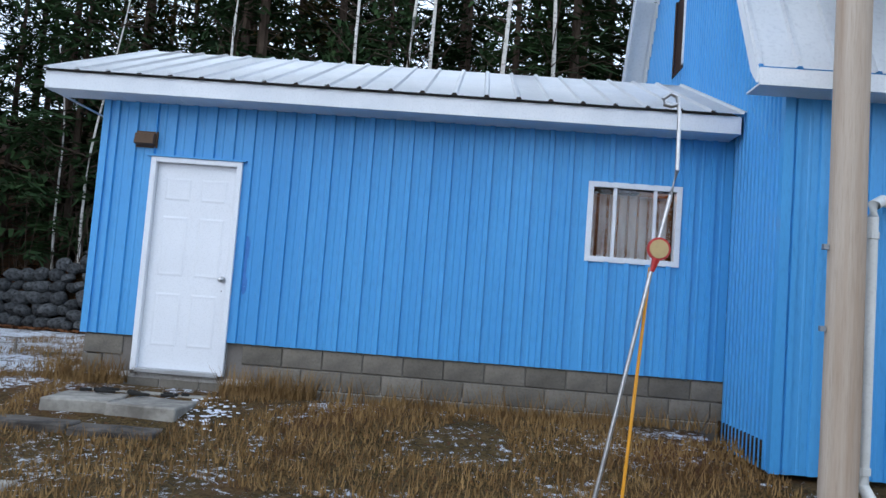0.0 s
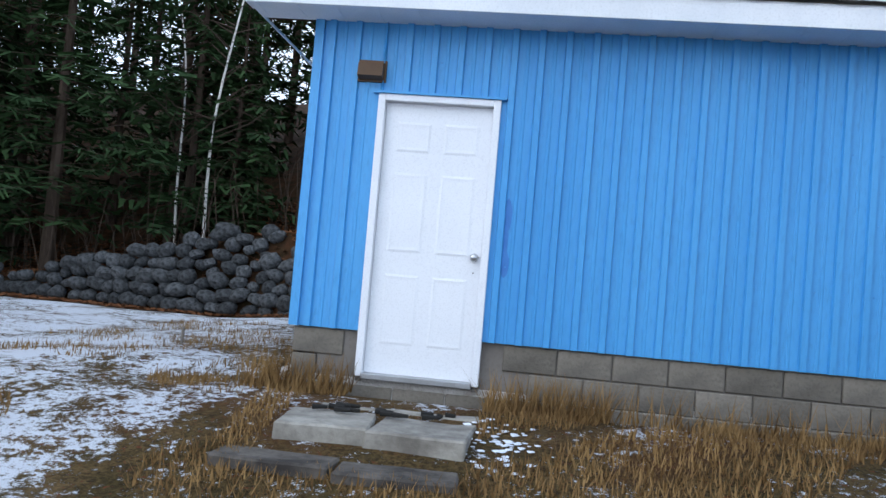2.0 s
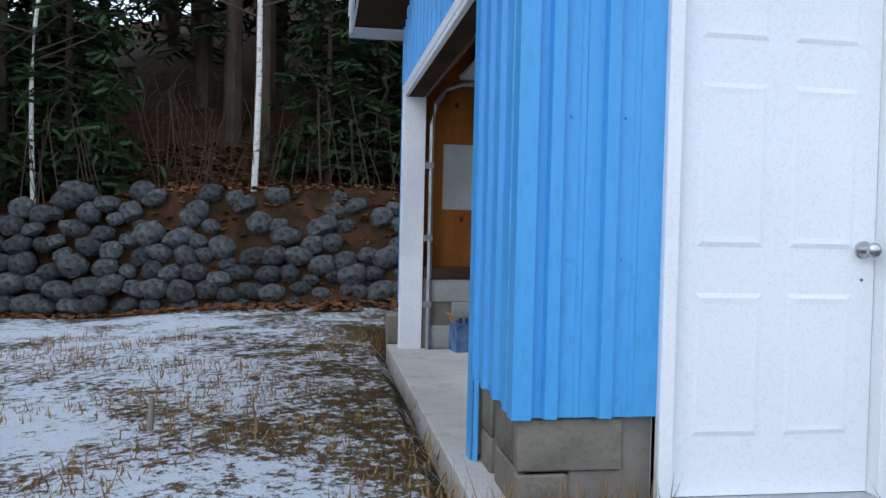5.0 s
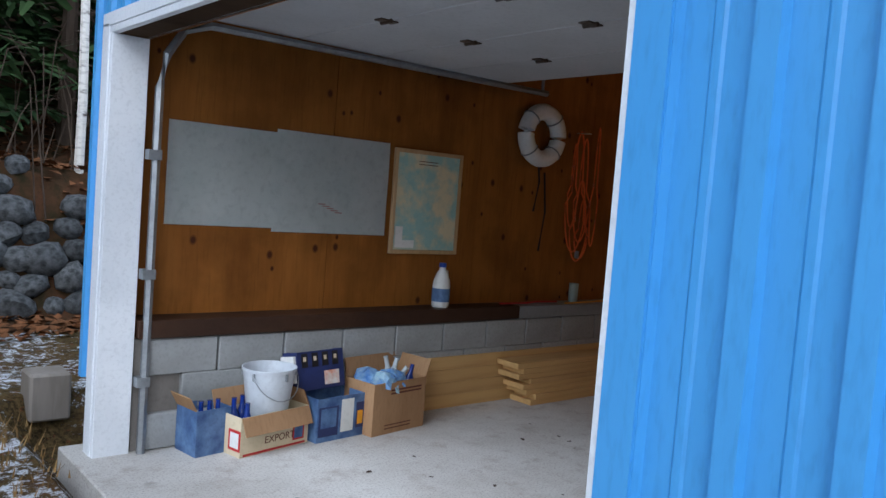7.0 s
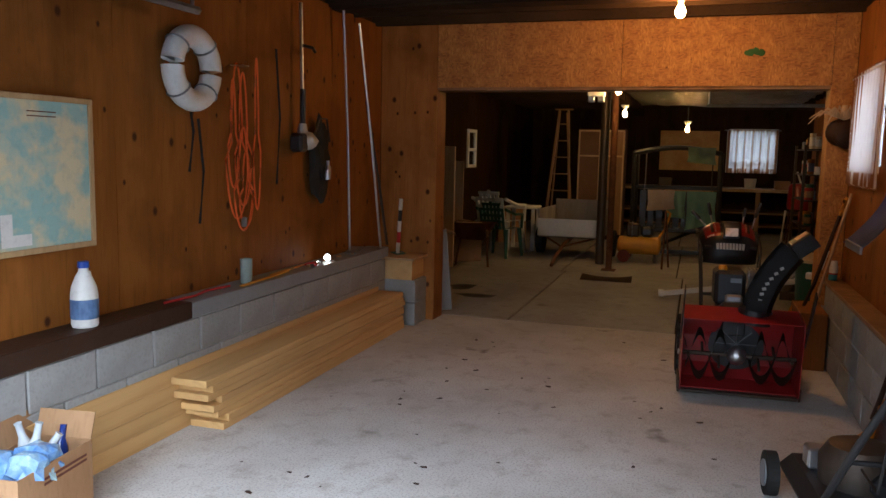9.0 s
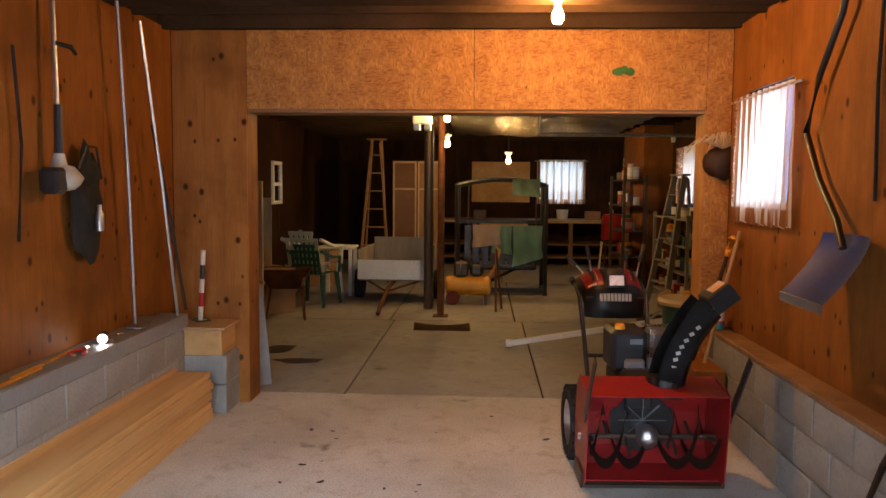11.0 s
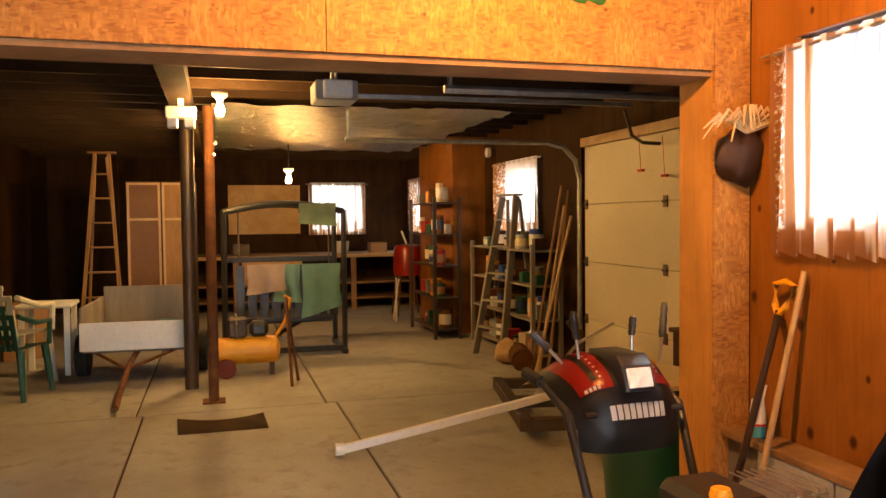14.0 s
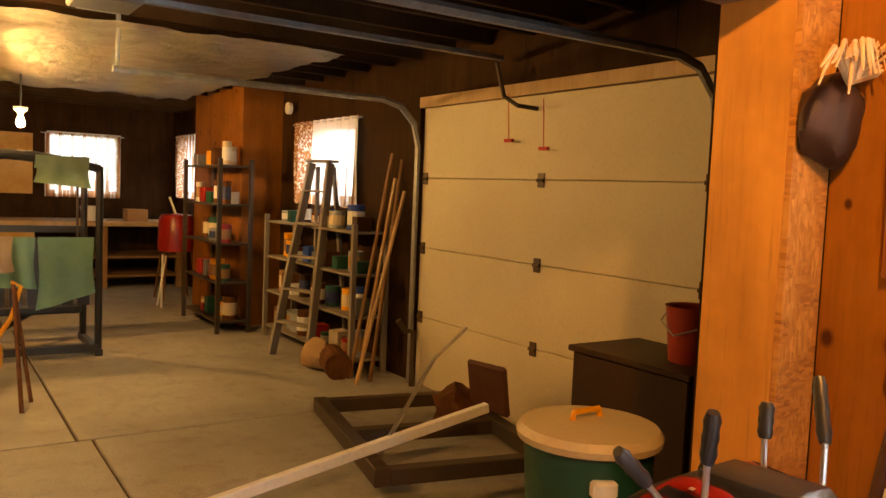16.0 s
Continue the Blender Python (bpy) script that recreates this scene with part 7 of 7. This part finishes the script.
# utility trailer
tl = thing("utility_trailer", "small garden trailer with a white tailboard and drawbar", "trailer", pose(10.85, 3.02, 0.0, 0, 0, -2))
part("tailboard", bx(-0.01, 0.02, -0.46, 0.46, 0.33, 0.585, bev=0.004), WPLAST, tl, "white painted board")
for s in (-1, 1):
    part("side_board", bx(0.02, 1.2, s * 0.45 - 0.012, s * 0.45 + 0.012, 0.33, 0.72, bev=0.004), GREYWOOD, tl)
part("end_board", bx(1.18, 1.2, -0.44, 0.44, 0.33, 0.82, bev=0.004), GREYWOOD, tl)
part("bed", bx(0.02, 1.2, -0.44, 0.44, 0.31, 0.335), GREYWOOD, tl)
bm = B()
tube(bm, [(0.5, 0, 0.30), (-0.3, 0.0, 0.26), (-0.95, 0.0, 0.12), (-1.12, 0, 0.05)], 0.026, n=8)
part("drawbar", bm, RUST, tl)
for s in (-1, 1):
    bm = B()
    tube(bm, [(0.1, s * 0.36, 0.31), (-0.45, 0, 0.23)], 0.014, n=6)
    part("brace", bm, RUST, tl)
    bm = B()
    cyl(bm, (0.65, s * 0.50, 0.2), (0.65, s * 0.60, 0.2), 0.2, n=24)
    part("wheel", bm, RUBBER, tl)
bm = B()
ball(bm, (0.3, -0.25, 0.52), 0.12, 2, (1.3, 1, 0.4), 0.5)
part("green_scrap", bm, GREENP, tl)

# compressor
cp = thing("air_compressor", "yellow portable air compressor with a bent handle", "compressor", pose(11.05, 2.02, 0.0, 0, 0, 0))
bm = B()
cyl(bm, (0, -0.26, 0.24), (0, 0.26, 0.24), 0.13, n=24)
ball(bm, (0, -0.26, 0.24), 0.13, 2, (1, 0.4, 1))
ball(bm, (0, 0.26, 0.24), 0.13, 2, (1, 0.4, 1))
part("tank", bm, YELLOW, cp, smooth=True)
part("pump", bx(-0.08, 0.08, 0.0, 0.18, 0.37, 0.56, bev=0.02), DARKST, cp)
part("motor", bx(-0.08, 0.08, -0.2, -0.02, 0.37, 0.52, bev=0.04), BLACK, cp)
bm = B()
tube(bm, [(0, -0.26, 0.34), (0, -0.36, 0.50), (0, -0.42, 0.72), (0.02, -0.36, 0.75)], 0.017, n=8)
part("handle", bm, YELLOW, cp)
for s in (-1, 1):
    bm = B()
    cyl(bm, (s * 0.12, 0.2, 0.09), (s * 0.17, 0.2, 0.09), 0.09, n=20)
    part("wheel", bm, mat("dark_red_rubber", (0.16, 0.03, 0.02), rough=0.7), cp)
part("foot", bx(-0.08, 0.08, -0.25, -0.21, 0.0, 0.12), DARKST, cp)
bm = B()
tube(bm, [(0.02 + 0.12 * math.cos(a), 0.1, 0.46 + 0.12 * math.sin(a)) for a in [j * math.tau / 20 for j in range(20)]], 0.01, n=6, closed=True)
part("air_hose", bm, GREYM, cp)
for k in range(2):
    bm = B()
    tube(bm, [(10.6 - 0.25 * k, 1.58 + 0.08 * k, 0.0), (10.9, 1.66, 0.75)], 0.014, n=8)
    solid("iron_bar", bm, RUST, "rusty iron bar leaning by the compressor", "bar")

# swing frame with towels
sw = thing("garden_swing", "dark metal garden swing frame with a curved top rail", "swing", pose(11.95, 1.55, 0.0))
for y in (-0.62, 0.66):
    for x in (-0.0, 0.75):
        bm = B()
        tube(bm, [(x, y, 0.0), (x, y, 1.60)], 0.03, n=8)
        part("post", bm, BLACK, sw)
    part("foot_rail", bx(-0.05, 0.85, y - 0.03, y + 0.03, 0.0, 0.06, bev=0.006), BLACK, sw)
for x in (0.0, 0.75):
    bm = B()
    tube(bm, [(x, -0.62 + 1.28 * k / 10, 1.58 + 0.09 * math.sin(math.pi * k / 10)) for k in range(11)], 0.035, n=8)
    part("top_rail", bm, BLACK, sw, smooth=True)
part("rear_rail", bx(0.72, 0.78, -0.62, 0.66, 1.0, 1.06), BLACK, sw)
part("low_rail", bx(-0.03, 0.03, -0.62, 0.66, 0.04, 0.10), BLACK, sw)
part("seat", bx(0.05, 0.60, -0.5, 0.5, 0.36, 0.44, bev=0.02), BLACK, sw)
for k in range(9):
    part("back_slat", bx(-0.02, 0.02, -0.5 + k * 0.125 - 0.045, -0.5 + k * 0.125 + 0.045, 0.44, 1.0), BLACK, sw)
for y in (-0.5, 0.5):
    bm = B()
    tube(bm, [(0.3, y, 0.44), (0.35, y, 1.6)], 0.01, n=6)
    part("hanger", bm, DARKST, sw)
bm = B()
tube(bm, [(0.0, 0.45, 0.06), (0.75, -0.4, 0.4)], 0.025, n=6)
part("brace", bm, BLACK, sw)


def cloth(name, y0, y1, ztop, drop0, drop1, x, material, label, back=0.2):
    bm = B()
    def fn(u, v):
        y = y0 + (y1 - y0) * u
        d = drop0 + (drop1 - drop0) * u
        if v < 0.15:
            return (x + 0.09 - 0.09 * v / 0.15, y, ztop - back * (1 - v / 0.15) + 0.0)
        t = (v - 0.15) / 0.85
        return (x - 0.012 - 0.018 * math.sin(u * 11) * t - 0.01 * noise.noise(Vector((u * 5, t * 3, y0))), y + 0.02 * math.sin(t * 4 + u * 3) * t, ztop + 0.006 - d * t)
    grid(bm, fn, 20, 20)
    thicken(bm, 0.006)
    solid(name, bm, material, label, "towel", smooth=True)
cloth("towel", 1.02, 1.42, 1.665, 0.26, 0.22, 11.90, TOWELG, "faded green towel hung over the top rail", 0.1)
cloth("towel", 0.98, 1.40, 1.005, 0.46, 0.60, 11.90, TOWEL, "mint green towel hung over the seat back", 0.15)
cloth("towel", 1.42, 1.70, 1.005, 0.42, 0.40, 11.895, TOWEL, "mint green towel hung over the seat back", 0.15)
cloth("towel", 1.58, 1.98, 1.012, 0.28, 0.33, 11.87, TOWELP, "pale pink towel hung over the seat back", 0.15)

# beam on its trailer frame
bf = thing("trailer_frame", "dark steel trailer frame with a jack and a long white beam", "trailer frame", pose(8.7, -0.1, 0.0))
for a in ((-0.75, 0.62, 0.26, 0.34), (-0.75, 0.62, -0.66, -0.58)):
    part("frame_rail", bx(a[0], a[1], a[2], a[3], 0.08, 0.17, bev=0.004), DARKST, bf, at=pose(0, 0, 0, 0, 0, -12))
for x in (-0.75, -0.1, 0.55):
    part("cross_rail", bx(x, x + 0.08, -0.58, 0.26, 0.08, 0.16, bev=0.004), DARKST, bf, at=pose(0, 0, 0, 0, 0, -12))
bm = B()
b0, b1 = Vector((-0.58, 1.64, 0.05)), Vector((-0.55, -0.25, 0.36))
dv = (b1 - b0)
mm_ = Matrix.Translation(b0) @ dv.to_track_quat("Z", "Y").to_matrix().to_4x4()
box(bm, -0.021, 0.021, -0.026, 0.026, 0, dv.length, m=mm_, bev=0.004)
part("white_beam", bm, WPLAST, bf, "long white painted steel beam")
bm = B()
tube(bm, [b0 + dv * 0.0, b0 - dv * 0.03 + Vector((0, 0, 0.01))], 0.04, n=8)
part("coupler", bm, WPLAST, bf)
bm = B()
tube(bm, [(-0.55, 0.35, 0.28), (-0.1, -0.2, 0.55), (0.3, -0.7, 0.62)], 0.012, n=8)
part("stay", bm, STEEL, bf)
bm = B()
tube(bm, [(1.25, -0.88, 0.0), (1.25, -0.88, 0.42), (1.25, -0.80, 0.44), (1.25, -0.74, 0.52)], 0.025, n=8)
part("jack", bm, DARKST, bf)
bm = B()
ball(bm, (0.12, -0.5, 0.16), 0.15, 2, (1.0, 0.9, 1.0), 0.5)
part("old_engine", bm, RUST, bf)
part("seat_pan", bx(-0.16, 0.16, -0.02, 0.02, 0.0, 0.32, bev=0.02), mat("brown_vinyl", (0.09, 0.035, 0.025), rough=0.6), bf, at=pose(-0.1, -0.62, 0.17, -10, 0, 12))
bn_ = thing("trash_bin", "dark green bin with a beige lid", "bin", pose(6.86, 0.16, 0.0))
bm = B()
lathe(bm, [(0, 0), (0.2, 0), (0.235, 0.60), (0.245, 0.62), (0.245, 0.64), (0, 0.64)], 30)
part("body", bm, GREENP, bn_, smooth=True)
bm = B()
lathe(bm, [(0.262, 0.635), (0.268, 0.66), (0.25, 0.685), (0.12, 0.70), (0, 0.702)], 32)
part("lid", bm, mat("beige_plastic", (0.52, 0.42, 0.27), (0.46, 0.36, 0.22), rough=0.45), bn_, smooth=True)
bm = B()
tube(bm, [(0.02, -0.07, 0.70), (0.02, -0.06, 0.73), (0.02, 0.06, 0.73), (0.02, 0.07, 0.70)], 0.012, n=8)
part("lid_handle", bm, YELLOW, bn_)
part("side_handle", bx(0.0, 0.09, 0.21, 0.26, 0.50, 0.56, bev=0.01), WPLAST, bn_, at=pose(0, 0, 0, 0, 0, 70))
dc = thing("dark_cabinet", "low dark brown cabinet with clutter on its top", "cabinet", pose(7.35, -0.78, 0.0))
part("body", bx(-0.36, 0.36, -0.24, 0.24, 0.0, 0.74, bev=0.008), DARKBR, dc)
part("cabinet_top", bx(-0.38, 0.38, -0.25, 0.26, 0.741, 0.77, bev=0.006), DARKBR, dc)
rp = thing("red_pail", "red plastic pail on the dark cabinet", "bucket", pose(7.18, -0.78, 0.77))
bm = B()
lathe(bm, [(0, 0), (0.10, 0), (0.125, 0.25), (0.13, 0.26), (0.12, 0.25), (0.095, 0.01), (0, 0.01)], 20)
part("body", bm, mat("red_plastic_pail", (0.35, 0.03, 0.02), rough=0.45), rp, smooth=True)
bm = B()
tube(bm, [(-0.125, 0, 0.25), (-0.12, 0.08, 0.18), (0, 0.13, 0.13), (0.12, 0.08, 0.18), (0.125, 0, 0.25)], 0.004, n=6)
part("bail_handle", bm, GALV, rp)


# ladders
def step_ladder(at, h, material, label, n):
    l = thing("step_ladder", label, "ladder", at, group="wooden ladders")
    for s in (-1, 1):
        m2 = pose(s * (0.17 + 0.07), 0, 0, 0, -s * 4, 0)
        part("side_rail", bx(-0.018, 0.018, -0.04, 0.04, 0.0, h, bev=0.004), material, l, at=m2 @ pose(0, 0, 0, 10, 0, 0))
        part("rear_leg", bx(-0.014, 0.014, -0.02, 0.02, 0.0, h * 0.97, bev=0.004), material, l, at=pose(s * 0.22, -0.48, 0, -4, -s * 4, 0))
    for k in range(n):
        z = h * (k + 1) / (n + 1)
        y = -math.tan(radians(10)) * z
        w = 0.23 - math.tan(radians(4)) * z
        part("tread", bx(-w, w, y - 0.045, y + 0.045, z, z + 0.02, bev=0.003), material, l)
    part("cap", bx(-0.16, 0.16, -math.tan(radians(10)) * h - 0.06, -math.tan(radians(10)) * h + 0.06, h * 0.985, h * 0.985 + 0.025, bev=0.004), material, l)
step_ladder(pose(11.22, -0.50, 0.0, 0, 0, 18), 1.75, GREYWOOD, "weathered wooden step ladder standing before the shelves", 5)
step_ladder(pose(13.2, 3.60, 0.0, 0, 0, 90), 2.35, WOOD, "tall wooden step ladder in the dark corner", 7)


def shelf_unit(x0, x1, y0, y1, h, n, material, label, clutter, seed):
    s = thing("shelf_unit", label, "shelf", pose(x0, y0, 0.0), group="storage shelves")
    w, d = x1 - x0, y1 - y0
    for x in (0.0, w):
        for y in (0.0, d):
            part("upright", bx(x - 0.02, x + 0.02, y - 0.02, y + 0.02, 0.0, h), material, s)
    rr = random.Random(seed)
    for k in range(n):
        z = 0.12 + (h - 0.18) * k / (n - 1)
        part("shelf_board", bx(0, w, 0, d, z - 0.02, z, bev=0.003), material, s)
        x = 0.08
        while clutter and x < w - 0.1 and k < n:
            r, hh = rr.uniform(0.04, 0.075), rr.uniform(0.1, 0.24)
            mm = rr.choice((RUST, GREYM, WPLAST, CARD, CREAM, BLUEP, DARKBR, REDP, GREENP, YELLOW, GALV))
            if rr.random() < 0.55:
                c = thing("paint_can", "dusty paint tin on a storage shelf", "tin", pose(x0 + x + r, y0 + rr.uniform(0.1, d - 0.1), z), group="tins on the shelves")
                bm = B()
                lathe(bm, [(0, 0), (r, 0), (r, hh * 0.92), (r * 1.03, hh * 0.93), (r * 1.03, hh), (r * 0.9, hh), (r * 0.88, hh * 0.97), (0, hh * 0.97)], 14)
                part("body", bm, mm, c, smooth=True)
                bm = B()
                lathe(bm, [(r + 0.001, hh * 0.2), (r + 0.0015, hh * 0.75)], 14)
                part("label", bm, rr.choice((WPLAST, CREAM, NAVY, CARD)), c)
            else:
                bm = B()
                box(bm, -r, r, -rr.uniform(0.05, 0.1), 0.08, 0, hh * 0.8, bev=0.004)
                solid("small_box", bm, mm, "small worn box on a storage shelf", "box", at=pose(x0 + x + r, y0 + d / 2, z, 0, 0, rr.uniform(-12, 12)), group="boxes on the shelves")
            x += 2 * r + rr.uniform(0.01, 0.13)
    return s
shelf_unit(10.45, 12.35, -1.0, -0.70, 1.22, 4, GREYWOOD, "grey wooden storage shelf full of tins and boxes", True, 1)
shelf_unit(12.55, 13.75, -0.60, -0.28, 1.75, 5, DARKST, "dark steel storage shelf with scattered tins", True, 2)
shelf_unit(7.6, 9.4, 4.45, 4.85, 1.5, 4, WOOD, "dark wooden storage shelf with old boxes", True, 3)
for k, (x, h) in enumerate(((10.20, 1.75), (10.30, 1.6), (10.36, 1.8), (10.15, 1.5))):
    bm = B()
    tube(bm, [(x, -0.75 + 0.05 * k, 0.0), (x + 0.05, -1.0, h)], 0.016, n=8)
    solid("tool_handle", bm, PALEWOOD if k % 2 else WOOD, "long wooden tool handle leaning by the door track", "tool", group="tools leaning on the wall")
bm = B()
ball(bm, (0, 0, 0.13), 0.16, 2, (1.0, 0.8, 0.85), 0.4)
solid("cloth_sack", bm, mat("beige_sacking", (0.42, 0.27, 0.15), rough=0.95), "lumpy beige sack on the floor by the ladder", "sack", at=pose(10.75, -0.55, 0.0), smooth=True)
bm = B()
cyl(bm, (10.35, -0.55, 0.1), (10.65, -0.62, 0.12), 0.11, n=16)
solid("rolled_mat", bm, RUST, "rust-brown rolled mat on the floor", "mat")

# workbench
wk = thing("workbench", "long wooden workbench along the end wall", "workbench", pose(16.7, 0.4, 0.0))
part("worktop", bx(-0.5, 0.5, -1.35, 2.6, 0.86, 0.92, bev=0.006), PALEWOOD, wk)
part("front_board", bx(-0.47, -0.44, 0.55, 1.5, 0.45, 0.86), PINE, wk)
part("low_shelf", bx(-0.45, 0.5, -1.3, 2.55, 0.42, 0.45), WOOD, wk)
part("low_shelf", bx(-0.45, 0.5, -1.3, 2.55, 0.16, 0.19), WOOD, wk)
for y in (-1.3, -0.3, 0.6, 1.6, 2.5):
    part("leg", bx(-0.46, -0.38, y - 0.04, y + 0.04, 0, 0.86), WOOD, wk)
yb = bx(17.21, 17.25, 0.87, 2.08, 1.25, 2.09)
solid("wall_board", yb, PINE, "pale yellow board fixed behind the bench", "board")
for k, (y, w, h, mm, lb_) in enumerate(((0.25, 0.12, 0.2, WPLAST, "white plastic pail on the workbench"), (-0.35, 0.14, 0.17, CARD, "small pale box on the workbench"), (1.9, 0.13, 0.18, DARKST, "dark tool box on the workbench"))):
    bm = B()
    if k == 0:
        lathe(bm, [(0, 0), (0.10, 0), (0.12, h), (0.11, h), (0, 0.02)], 18)
    else:
        box(bm, -w, w, -w, w, 0, h, bev=0.006)
    solid("bench_" + ("pail", "box", "toolbox")[k], bm, mm, lb_, ("bucket", "box", "toolbox")[k], at=pose(16.5, y, 0.92))
rbx = thing("red_barrel", "red drum with a white stick standing in it", "drum", pose(15.1, -0.55, 0.0))
bm = B()
lathe(bm, [(0, 0.62), (0.22, 0.62), (0.23, 0.7), (0.22, 1.02), (0.19, 1.08), (0, 1.1)], 22)
part("drum", bm, REDP, rbx, smooth=True)
for x, y in ((-0.15, -0.15), (0.15, -0.15), (-0.15, 0.15), (0.15, 0.15)):
    bm = B()
    tube(bm, [(x, y, 0.62), (x * 1.4, y * 1.4, 0)], 0.014, n=6)
    part("stand_leg", bm, RUST, rbx)
bm = B()
tube(bm, [(0, 0, 1.05), (0.06, 0.08, 1.3)], 0.016, n=8)
part("stick", bm, WPLAST, rbx)
for s in (-1, 1):
    bm = B()
    tube(bm, [(14.5 + 0.1 * s, -0.2, 0.0), (14.5 - 0.08 * s, -0.25, 0.62)], 0.012, n=6)
    solid("trestle_leg", bm, WPLAST, "thin pale stick leaning by the drum", "stick")
cbn = thing("tall_cabinet", "tall brown cabinet with pale framed doors", "cabinet", pose(13.9, 2.95, 0.0))
part("body", bx(0, 0.45, -0.42, 0.42, 0.0, 2.0, bev=0.006), DARKBR, cbn)
for s in (-1, 1):
    y0, y1 = (0.01, 0.41) if s > 0 else (-0.41, -0.01)
    d_ = part("door", bx(-0.02, -0.001, y0, y1, 0.1, 1.98), mat("brown_door_panel", (0.17, 0.085, 0.04), (0.12, 0.06, 0.03), rough=0.6) if s > 0 else WOOD, cbn)
    for a in ((y0, y0 + 0.03, 0.1, 1.98), (y1 - 0.03, y1, 0.1, 1.98), (y0 + 0.03, y1 - 0.03, 1.5, 1.53), (y0 + 0.03, y1 - 0.03, 1.95, 1.98)):
        part("door_frame", bx(-0.028, -0.021, *a), PALEWOOD, d_)
lw_ = thing("window_5", "small bare window in the rear wall of the barn", "window", kind="structure")
part("pane", bx(11.95, 12.35, 4.895, 4.905, 1.33, 1.86), GLASS, lw_).visible_shadow = False
for a in ((11.90, 11.95, 1.28, 1.91), (12.35, 12.40, 1.28, 1.91), (11.95, 12.35, 1.86, 1.91), (11.95, 12.35, 1.28, 1.33), (11.95, 12.35, 1.55, 1.60)):
    part("window_frame", bx(a[0], a[1], 4.87, 4.906, a[2], a[3]), WHITE, lw_)
for k, (x, y, w, h) in enumerate(((9.3, 4.5, 0.2, 1.6), (10.2, 4.6, 0.15, 1.4), (12.9, 4.4, 0.25, 0.6), (10.1, 4.55, 0.3, 0.55))):
    bm = B()
    box(bm, -0.02 if h > 1 else -w, 0.02 if h > 1 else w, -w, w, 0, h, bev=0.006)
    solid("leaning_board" if h > 1 else "storage_box", bm, PALEWOOD if h > 1 else CARD, "pale board leaning in the dark corner" if h > 1 else "worn cardboard box on the floor", "board" if h > 1 else "box", at=pose(x, y, 0.0, 0, 0, 15 * k))
dt = B()
cyl(dt, (12.55, -1.0, 2.3), (12.55, -0.96, 2.3), 0.06, n=20)
solid("smoke_detector", dt, WPLAST, "round white detector high on the wall", "detector")
